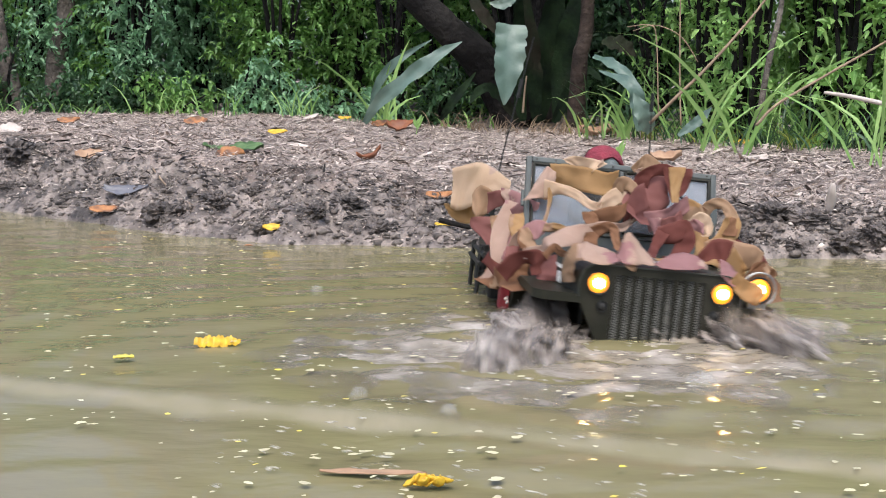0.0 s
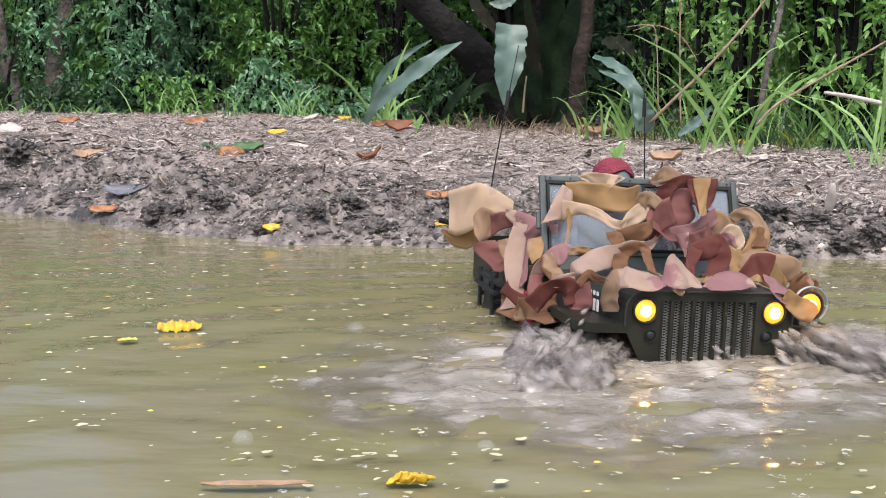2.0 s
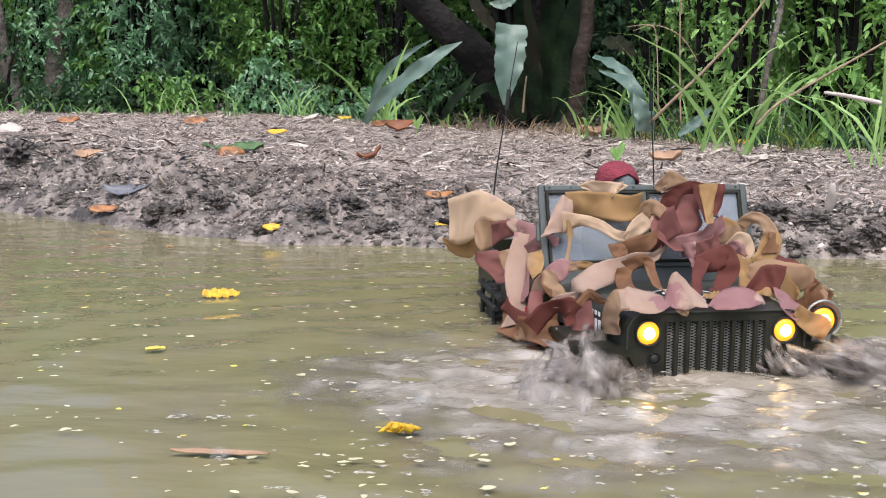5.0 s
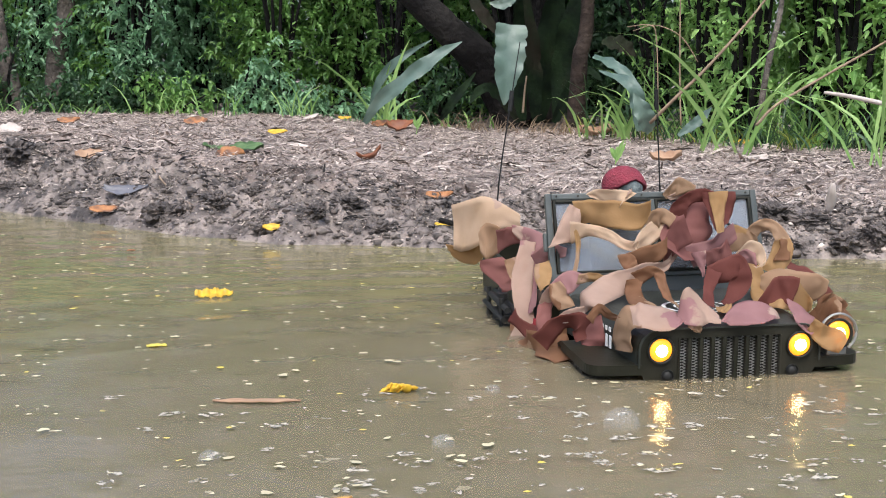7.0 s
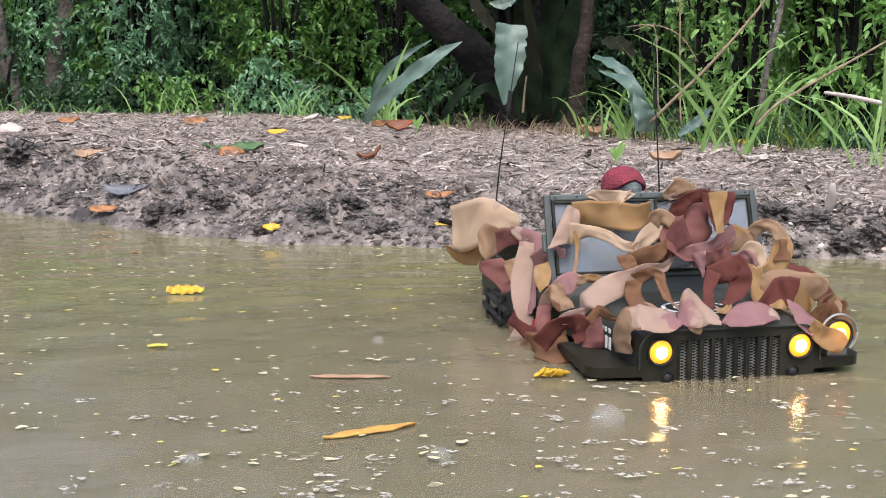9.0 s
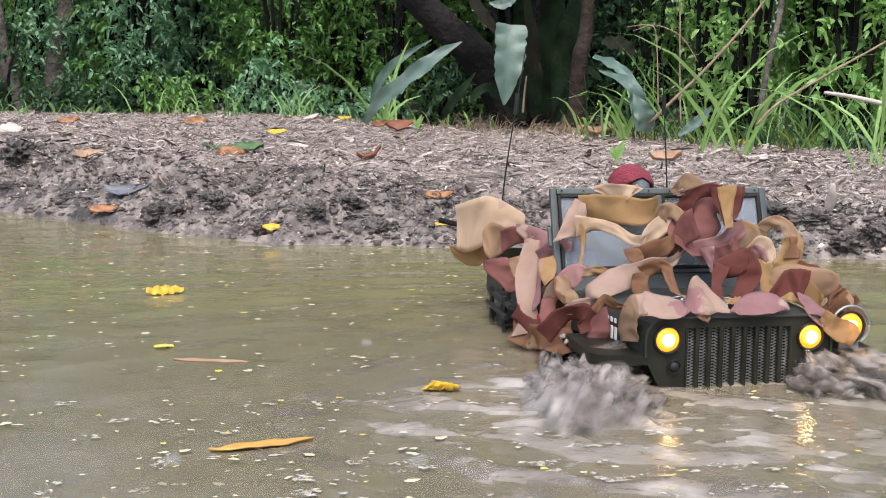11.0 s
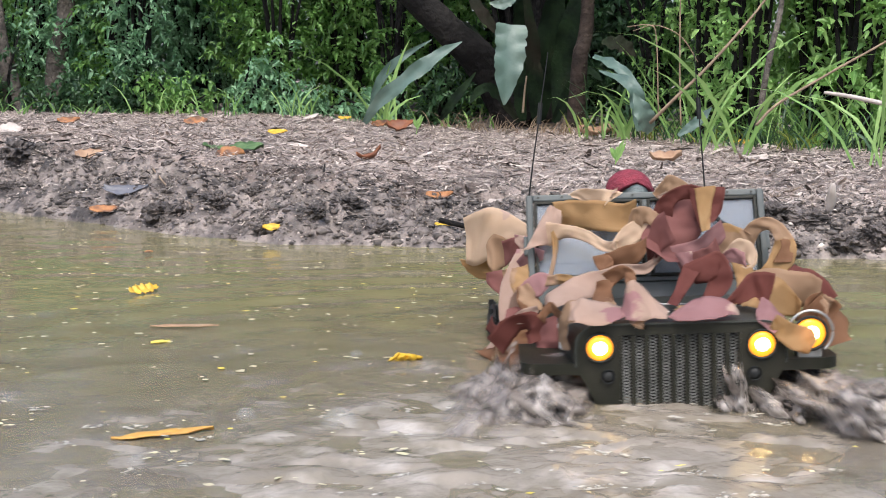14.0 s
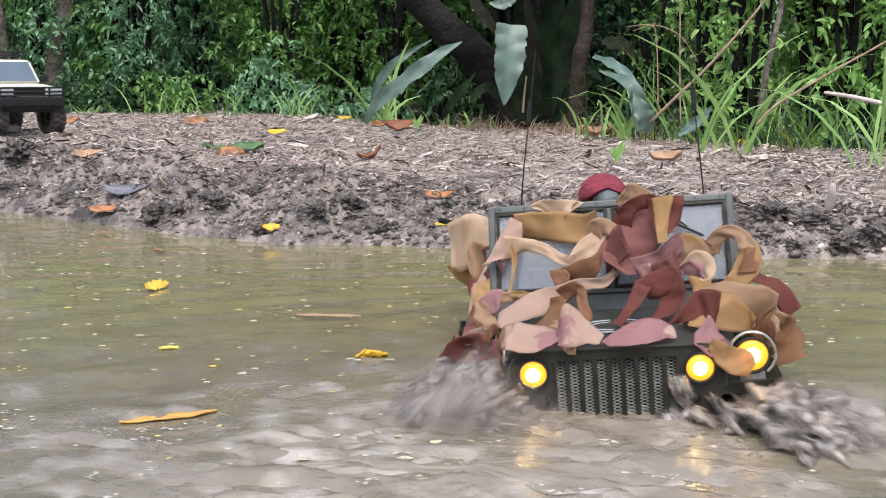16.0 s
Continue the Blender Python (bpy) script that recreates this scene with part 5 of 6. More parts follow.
def build_grass():
    r = random.Random(11)
    for k in range(18):
        x = 0.68 + 0.8 * (k / 17) ** 0.9 + r.uniform(-0.05, 0.05)
        grass(x, edge(x) + r.uniform(0.02, 0.32), 16, r.uniform(0.14, 0.42), LEAF[r.choice(["bright", "mid", "dark", "dark"])], k, 0.09, 0.006)
    for k in range(12):
        x = 0.55 + 0.06 * k
        grass(x, edge(x) + 0.05, 20, 0.12, LEAF["yellow" if k % 3 == 0 else "dark"], 60 + k, 0.05, 0.004)
    for k in range(9):
        x = -2.4 + 0.3 * k
        grass(x, edge(x) + r.uniform(-0.02, 0.12), 14, r.uniform(0.08, 0.2), LEAF[r.choice(["mid", "mid", "bright"])], 90 + k, 0.07, 0.006)
    for (x, y, _), h in (((-0.229, 4.600, 0.124), 0.42), ((-0.216, 4.800, 0.122), 0.3), ((0.522, 4.100, 0.122), 0.26), ((0.643, 4.000, 0.116), 0.32), ((0.655, 4.200, 0.114), 0.3), ((0.784, 3.400, 0.116), 0.55), ((0.816, 3.300, 0.121), 0.5), ((1.041, 2.850, 0.112), 0.7)):
        grass(x, y, 5, h, LEAF["bright"], int(h * 1000), 0.03, 0.012)
    for x in np.linspace(0.05, 0.7, 9):
        grass(x, edge(x) + 0.03, 22, 0.10, M_STICK, int(500 + x * 90), 0.06, 0.003)


build_grass()


# ---- loose things on the bank ----
def leaf_mesh(length, width, curl, thick=0.0012):
    n, m = 12, 6
    V = []
    for i in range(n):
        u = i / (n - 1)
        half = width / 2 * math.sin(math.pi * min(1, 0.06 + 0.94 * u)) ** 0.75
        for k in range(m):
            v = k / (m - 1) * 2 - 1
            z = curl * length * ((u - 0.45) ** 2 * 0.5 + 0.12 * v * v * (width / length)) + 0.16 * width * noise.noise((i * 0.45, v * 1.3, length * 90)) + 0.22 * abs(v) * half
            V.append(((u - 0.5) * length, half * v * (1 + 0.06 * math.sin(i * 2.3 + 3 * v) + 0.22 * noise.noise((i * 0.8, v * 2 + 5, length * 310))), z))
    F = [(i * m + k, (i + 1) * m + k, (i + 1) * m + k + 1, i * m + k + 1) for i in range(n - 1) for k in range(m - 1)]
    me = bpy.data.meshes.new("leaf")
    me.from_pydata(V, [], F)
    bm = bmesh.new()
    bm.from_mesh(me)
    bmesh.ops.remove_doubles(bm, verts=bm.verts, dist=1e-5)
    bmesh.ops.solidify(bm, geom=bm.faces, thickness=thick)
    bm.to_mesh(me)
    bm.free()
    me.polygons.foreach_set("use_smooth", [True] * len(me.polygons))
    return me


def ground_leaf(xy, length, width, turn, mat, label, curl=0.5, tip=0, roll=30, lift=0.008):
    me = leaf_mesh(length * 1.1, width * 1.15, curl * 1.5)
    me.materials.append(mat)
    ob = new("fallen_leaf", me)
    ob.matrix_world = pose(xy[0], xy[1], ground_z(*xy) + lift, roll, tip, turn)
    return tagged(ob, label, "leaf", group="fallen leaves")


ground_leaf((-1.319, 4.164), 0.07, 0.035, 10, M_OLEAF, "curled orange-brown fallen leaf on the soil", 0.8)
ground_leaf((-0.869, 4.156), 0.08, 0.04, -5, M_OLEAF, "orange fallen leaf on the soil", 0.5)
ground_leaf((-0.473, 2.562), 0.065, 0.04, 15, M_OLEAF, "curled orange leaf standing on the bank", -1.2, -25, 30, 0.014)
ground_leaf((-0.461, 2.768), 0.07, 0.045, 5, M_GLEAF, "fresh green fallen leaf on the bank", 0.5, 0, 18, 0.008)
ground_leaf((-0.542, 2.769), 0.045, 0.03, 20, M_GLEAF, "dark green fallen leaf on the bank", 0.6, 15, 10, 0.006)
ground_leaf((-0.628, 2.328), 0.085, 0.03, -8, M_BLEAF, "wet grey-blue dead leaf on the mud", 0.7, 0, 25, 0.006)
ground_leaf((-0.150, 4.111), 0.085, 0.06, 8, M_RLEAF, "large russet curled dead leaf", 1.1, 0, 25, 0.012)
ground_leaf((-0.235, 4.496), 0.07, 0.04, -25, M_OLEAF, "orange-brown dead leaf on the soil", 0.8)
ground_leaf((0.553, 4.258), 0.13, 0.065, 4, M_TLEAF, "broad dry tan leaf with crumpled edges", 0.9, 0, 14, 0.01)
ground_leaf((0.555, 2.928), 0.07, 0.05, -15, M_TLEAF, "brown curled dead leaf on the soil", 1.0, 0, 15, 0.01)
ground_leaf((-0.531, 4.745), 0.07, 0.035, 30, M_PALE, "pale dried leaf tilted on the soil", 0.4, -15, 10, 0.01)
ground_leaf((-0.294, 2.011), 0.03, 0.016, 5, M_YLEAF, "small yellow leaf on the wet mud", 0.6)
ground_leaf((-0.006, 2.126), 0.045, 0.018, -5, M_OLEAF, "small orange leaf on the mud", 0.7)
ground_leaf((-0.487, 3.484), 0.06, 0.02, -20, M_YLEAF, "narrow yellow leaf on the soil", 0.4)
ground_leaf((-0.169, 2.733), 0.055, 0.022, 25, M_RLEAF, "dark reddish dead leaf curled upward", 1.5, -10, 0, 0.008)
ground_leaf((-0.796, 2.655), 0.06, 0.03, 20, M_TLEAF, "pinkish brown dead leaf on the bank", 0.5)
ground_leaf((0.101, 5.871), 0.08, 0.04, 0, M_OLEAF, "tan leaf by the fern", 0.8)
ground_leaf((-1.287, 3.489), 0.08, 0.05, 0, M_PALE, "pale flat piece of dry leaf", 0.3)
ground_leaf((0.625, 1.883), 0.055, 0.013, 80, M_PALE, "pale grey shrivelled leaf hanging over the edge", 0.4, 68, 0, 0.022)
ground_leaf((0.958, 3.780), 0.05, 0.025, 10, M_YLEAF, "yellowish fallen leaf on the soil", 0.5)
ground_leaf((-0.657, 2.266), 0.05, 0.02, 10, M_OLEAF, "brown wet leaf at the water's edge", 0.4)
ground_leaf((0.799, 2.988), 0.07, 0.035, 40, M_PALE, "pale torn dry leaf on the soil", 0.6, 0, 10, 0.008)
ground_leaf((0.100, 2.151), 0.08, 0.02, -35, M_PALE, "long pinkish dead leaf on the bank", 0.4, 0, 10, 0.008)
ground_leaf((1.835, 5.983), 0.06, 0.03, 25, M_TLEAF, "brown dead leaf by the grass", 0.7)
ground_leaf((-0.408, 4.902), 0.05, 0.02, 5, M_YLEAF, "narrow yellow leaf by the undergrowth", 0.5)
ground_leaf((0.001, 2.013), 0.03, 0.009, -30, M_YLEAF, "narrow yellow leaf near the water", 0.4)


def ground_stick(label, mat, rad, *xys):
    pts = [(x, y, ground_z(x, y) + rad * 1.2) for x, y in xys]
    stick(label, pts, [rad, rad * 0.9, rad * 0.6], mat)


ground_stick("dark flat strip of bark on the soil", M_GREYSTICK, 0.007, (-1.100, 2.984), (-1.089, 3.182), (-1.050, 3.339))
ground_stick("grey fallen twig on the soil", M_GREYSTICK, 0.004, (-1.183, 3.808), (-1.085, 3.817), (-0.900, 3.485))
ground_stick("short black stick lying by the water", M_BARK_DARK_SHADED, 0.005, (-0.006, 1.988), (0.039, 1.971), (0.083, 1.955))
ground_stick("thin twig on the muddy bank", M_GREYSTICK, 0.0025, (-0.794, 2.521), (-0.750, 2.585), (-0.709, 2.664))
ground_stick("thin twig on the muddy bank", M_STICK, 0.002, (-0.593, 2.397), (-0.535, 2.293), (-0.470, 2.189))
ground_stick("short pale stick on the soil", M_PALE, 0.004, (-0.527, 4.248), (-0.529, 4.628), (-0.541, 5.291))
ground_stick("thin twig across the soil", M_STICK, 0.0025, (0.606, 2.123), (0.705, 2.297), (0.847, 2.527))
ground_stick("thin twig across the soil", M_GREYSTICK, 0.0025, (0.285, 3.373), (0.392, 3.611), (0.483, 3.518))
ground_stick("thin twig across the soil", M_STICK, 0.002, (-0.090, 2.222), (-0.041, 2.205), (0.007, 2.283))
ground_stick("thin twig on the bank's edge", M_STICK, 0.0022, (0.634, 1.853), (0.682, 1.888), (0.731, 1.929))


def seedling(xy, h, label):
    s = empty("seedling", pose(xy[0], xy[1], ground_z(*xy)))
    tagged(s, label, "plant")
    bm = bmesh.new()
    rod(bm, (0, 0, -0.005), (0.004, 0, h * 0.5), 0.0018, 0.001, 6)
    part("stem", bm, LEAF["bright"], s)
    for k, (a, l) in enumerate(((20, 1.0), (150, 0.7), (80, 0.6), (215, 0.5), (330, 0.8))):
        d = Vector((0.45 * math.cos(radians(a)), 0.2 * math.sin(radians(a)), 1.0))
        V, F = [], []
        leaf_batch(V, F, Vector((0.003, 0, h * 0.2 + 0.004 * k)), d.normalized(), Vector((0, -1, 0.4)), h * l, h * 0.16, 0.1)
        stuff_mesh("leaf_blade", V, F, LEAF["bright"]).parent = s


seedling((0.412, 2.819), 0.062, "bright green seedling growing from the bank")
seedling((-0.092, 4.070), 0.06, "small green seedling among dead leaves")


def scatter(name, n, seed, mat, size, label, category, where, tilt=0.25):
    """Small curled scraps strewn over the ground."""
    r = random.Random(seed)
    V, F = [], []
    while len(F) < n * 2:
        x, y = where(r)
        z = ground_z(x, y)
        if z < 0.004:
            continue
        L = size * r.uniform(0.35, 1.6) * (0.8 if y < 2.6 else 1.2)
        W = L * r.choice([0.06, 0.09, 0.13, 0.22])
        a = r.gauss(0, 0.6) + (0 if r.random() < 0.7 else 1.2)
        d = Vector((math.cos(a), math.sin(a), r.gauss(0, tilt))).normalized()
        s = Vector((-math.sin(a), math.cos(a), r.gauss(0, tilt * 1.4))).normalized() * W / 2
        c = Vector((x, y, z + 0.0025 + abs(r.gauss(0, 0.003))))
        up = Vector((0, 0, r.gauss(0, 0.18 if L < 0.03 else 0.04) * L))
        b = len(V)
        V += [c - d * L / 2 - s * 0.5, c - s + up, c + d * L / 2 - s * 0.3, c + d * L / 2 + s * 0.4, c + s + up, c - d * L / 2 + s * 0.5]
        F += [(b, b + 1, b + 4, b + 5), (b + 1, b + 2, b + 3, b + 4)]
    ob = stuff_mesh(name, [tuple(v) for v in V], F, mat)
    return tagged(ob, label, category, kind="stuff")


def clods(n, seed, mat, small, large):
    """Lumps of torn mud along the bank."""
    r = random.Random(seed)
    bm = bmesh.new()
    bmesh.ops.create_icosphere(bm, subdivisions=1, radius=1.0)
    unit = [v.co.copy() for v in bm.verts]
    tris = [tuple(v.index for v in f.verts) for f in bm.faces]
    bm.free()
    V, F = [], []
    for _ in range(n):
        x = r.uniform(-1.35, 1.15)
        run = float(np.interp(x, [-1.2, 0, 0.5], [0.40, 0.30, 0.2]))
        s = abs(r.gauss(0.45, 0.28)) * run
        y = shore(x) + s
        z = ground_z(x, y)
        q = small + large * r.random() ** 4.0
        if r.random() < 0.02:
            q *= 1.7
        b = len(V)
        o = Vector((r.uniform(0, 50), r.uniform(0, 50), 0))
        sx, sy, sz = r.uniform(0.8, 1.6), r.uniform(0.7, 1.2), r.uniform(0.45, 0.9)
        for u in unit:
            k = q * (1 + 1.5 * noise.noise(u * 1.9 + o))
            V.append((x + u.x * k * sx, y + u.y * k * sy, z + q * 0.15 + u.z * k * sz))
        F += [(a + b, c + b, d + b) for a, c, d in tris]
    ob = stuff_mesh("mud_clods", V, F, mat, True)
    return tagged(ob, "crumbly dark lumps of torn mud along the bank", "mud", kind="stuff")


def mud_lump(xy, size, seed, mat):
    """A torn lump of wet mud, rough and undercut."""
    bm = bmesh.new()
    bmesh.ops.create_icosphere(bm, subdivisions=4, radius=1.0)
    o = Vector((seed * 5.1, seed * 2.3, 0))
    for v in bm.verts:
        d = v.co.normalized()
        k = size * (1 + 0.55 * noise.fractal(d * 2.2 + o, 0.5, 2.2, 6) + 0.25 * abs(noise.noise(d * 6 + o)))
        v.co = Vector((d.x * k * 1.35, d.y * k * 0.9, d.z * k * 0.72))
    ob = part("mud_lump", bm, mat)
    ob.matrix_world = pose(xy[0], xy[1], ground_z(*xy) + size * 0.15, 0, 0, seed * 47)
    return tagged(ob, "rough dark lump of wet mud on the bank", "mud", group="mud lumps")


for n, (xy, size) in enumerate((((-0.525, 2.174), 0.03), ((-0.489, 2.180), 0.022), ((-0.426, 2.169), 0.026), ((-0.370, 2.098), 0.018), ((-0.309, 2.028), 0.018), ((-0.219, 2.021), 0.02), ((-0.173, 2.080), 0.026), ((-0.100, 1.992), 0.02), ((-0.048, 2.043), 0.018), ((-0.976, 2.692), 0.04), ((-0.941, 2.743), 0.03), ((-0.950, 2.561), 0.02), ((0.477, 1.867), 0.022), ((0.534, 1.898), 0.03), ((0.586, 1.874), 0.026), ((0.636, 1.830), 0.024), ((0.687, 1.849), 0.024), ((0.549, 1.833), 0.016), ((-0.278, 2.181), 0.02), ((-0.361, 2.242), 0.016), ((-0.685, 2.436), 0.016), ((-0.141, 2.181), 0.016))):
    mud_lump(xy, size * 0.8, n + 1, M_LUMP)


def bank_place(r):
    y = 1.9 + 4.2 * r.random() ** 1.7
    x = r.uniform(-0.42, 0.42) * y * 1.02
    return x, y


def strewn_place(r):
    while True:
        x, y = top_place(r)
        if x > 0.15 or r.random() < 0.3:
            return x, y


def slope_place(r):
    x = r.uniform(-1.3, 1.0)
    return x, shore(x) + 0.02 + 0.42 * r.random()


def top_place(r):
    while True:
        x, y = bank_place(r)
        s = y - float(np.interp(x, SHORE_X, SHORE_Y))
        if s > float(np.interp(x, [-1.5, 0, 0.5], [0.34, 0.2, 0.14])) * r.uniform(0.7, 1.3) and y < edge(x) + 0.3:
            return x, y


scatter("leaf_litter", 38000, 21, M_CHIP, 0.015, "pale shredded leaf and bark litter on the soil", "leaf litter", top_place)
scatter("leaf_litter", 2600, 22, M_CHIP, 0.032, "broken dry leaves and twigs on the soil", "leaf litter", top_place)
scatter("leaf_litter", 8000, 23, M_CHIP, 0.0095, "scraps of litter trodden into the wet mud", "leaf litter", slope_place)
scatter("leaf_litter", 11000, 26, M_PALECHIP, 0.017, "fine pale shreds of dry leaf on the soil", "leaf litter", top_place)
scatter("leaf_litter", 4200, 27, M_PALECHIP, 0.012, "pale shreds stuck in the wet mud", "leaf litter", slope_place)
scatter("leaf_litter", 1900, 29, M_PALECHIP, 0.038, "long narrow dry leaves strewn on the soil", "leaf litter", strewn_place, 0.16)
scatter("twig_litter", 900, 24, M_GREYSTICK, 0.05, "dark twigs and bark scraps on the soil", "leaf litter", top_place)
scatter("twig_litter", 600, 25, M_BARK_DARK_SHADED, 0.035, "dark rootlets in the torn mud", "leaf litter", slope_place)
clods(15000, 31, M_CLOD, 0.0013, 0.0058)
clods(4500, 33, M_PALECHIP, 0.0009, 0.0020)


# ---- things on the water ----
def flecks(name, n, seed, mat, lo, hi, label, place, lift=0.0052):
    r = random.Random(seed)
    V, F = [], []
    for _ in range(n):
        x, y = place(r)
        L = r.uniform(lo, hi)
        W = L * r.uniform(0.35, 0.9)
        a = r.uniform(-0.7, 0.7)
        c, s = math.cos(a), math.sin(a)
        z = water_z(x, y) + lift
        b = len(V)
        for k in range(9):
            q = 6.28 * k / 9
            f = r.uniform(0.45, 1.15)
            u, v = L / 2 * math.cos(q) * f, W / 2 * math.sin(q) * f
            V.append((x + c * u - s * v, y + s * u + c * v, z))
        F.append(tuple(range(b, b + 9)))
    ob = stuff_mesh(name, V, F, mat)
    return tagged(ob, label, "floating debris", kind="stuff")


def pond_place(r):
    while True:
        y = 0.62 + 1.75 * r.random()
        x = r.uniform(-0.44, 0.42) * y
        if y < shore(x) - 0.02:
            return x, y


def near_place(r):
    while True:
        y = 0.6 + 0.75 * r.random()
        x = r.uniform(-0.2, 0.42) * y
        if math.hypot(x - 0.2, (y - 0.85)) < 0.42:
            return x, y


DRIFT = [flecks("floating_flecks", 330, 41, M_FLECK, 0.005, 0.012, "pale petals and scum flecks floating on the pond", pond_place),
         flecks("floating_flecks", 230, 42, M_FLECK, 0.003, 0.007, "tiny pale flecks floating on the pond", pond_place),
         flecks("yellow_petals", 75, 43, M_FLECKY, 0.005, 0.010, "small yellow petals floating on the pond", pond_place)]
FOAM = flecks("foam_flecks", 240, 44, M_FOAM, 0.004, 0.016, "patches of muddy foam round the jeep", near_place, 0.0052)


def foam_place(r):
    while True:
        y = 0.60 + 0.42 * r.random()
        x = r.uniform(-0.30, 0.42) * y
        if r.random() < 0.25 + 0.75 * (x / y + 0.3) / 0.7:
            return x, y


FOAM_BIG = flecks("foam_patches", 130, 45, M_FOAM, 0.008, 0.024, "pale muddy foam patches on the pond", foam_place, 0.0052)


def floater(length, width, mat, label, curl=0.25):
    me = leaf_mesh(length, width, curl)
    me.materials.append(mat)
    return tagged(new("floating_leaf", me), label, "leaf", group="leaves on the water")


def serrated_leaf(length, width):
    """A yellow leaf with toothed edges that lies tilted on the water."""
    n, m = 33, 5
    V = []
    for i in range(n):
        u = i / (n - 1)
        half = width / 2 * math.sin(math.pi * (0.08 + 0.9 * u)) ** 0.5 * (1.0 if i % 3 else 0.72)
        for k in range(m):
            v = k / (m - 1) * 2 - 1
            V.append(((u - 0.5) * length, half * v, 0.0016 * math.sin(i * 0.8) + 0.002 * abs(v)))
    F = [(i * m + k, (i + 1) * m + k, (i + 1) * m + k + 1, i * m + k + 1) for i in range(n - 1) for k in range(m - 1)]
    me = bpy.data.meshes.new("leaf")
    me.from_pydata(V, [], F)
    me.materials.append(M_YLEAF)
    bm = bmesh.new()
    bm.from_mesh(me)
    bmesh.ops.solidify(bm, geom=bm.faces, thickness=0.0006)
    bm.to_mesh(me)
    bm.free()
    return tagged(new("floating_leaf", me), "bright yellow toothed leaf floating on the pond", "leaf", group="leaves on the water")


FROND = serrated_leaf(0.048, 0.018)
LUMP = empty("floating_blossom")
tagged(LUMP, "crumpled yellow blossom floating on the pond", "flower", group="leaves on the water")
for k in range(7):
    me = leaf_mesh(0.013, 0.009, 1.2, 0.0006)
    me.materials.append(M_YLEAF)
    pt = new("petal", me)
    pt.parent = LUMP
    pt.matrix_basis = pose(-0.011 + 0.0036 * k, 0.003 * math.sin(k * 2.2), 0.003, 40 * math.sin(k * 1.7), -35 * math.cos(k * 1.3), 50 * k)
TWIG = floater(0.075, 0.009, M_TLEAF, "long narrow tan leaf floating on the pond", 0.1)
SLIP = floater(0.078, 0.013, surf("straw_leaf", (0.62, 0.36, 0.07), (0.48, 0.25, 0.06), 60, 0.5, 0, 0.2, dist=0.002), "long narrow straw-yellow leaf floating on the pond", 0.16)
PIP = floater(0.012, 0.008, M_OLEAF, "small orange leaf floating near the bank", 0.3)
STALK = floater(0.02, 0.012, M_FLECKY, "pale yellow petal floating on the pond", 0.1)


def bubble(r, m):
    bm = bmesh.new()
    bmesh.ops.create_uvsphere(bm, u_segments=24, v_segments=14, radius=r)
    bmesh.ops.bisect_plane(bm, geom=bm.verts[:] + bm.edges[:] + bm.faces[:], plane_co=(0, 0, -r * 0.15), plane_no=(0, 0, -1), clear_outer=True)
    b = part("bubble", bm, M_BUBBLE, None, smooth=True)
    b.visible_shadow = False
    tagged(b, "clear round bubble on the muddy water", "bubble", group="bubbles")
    return b


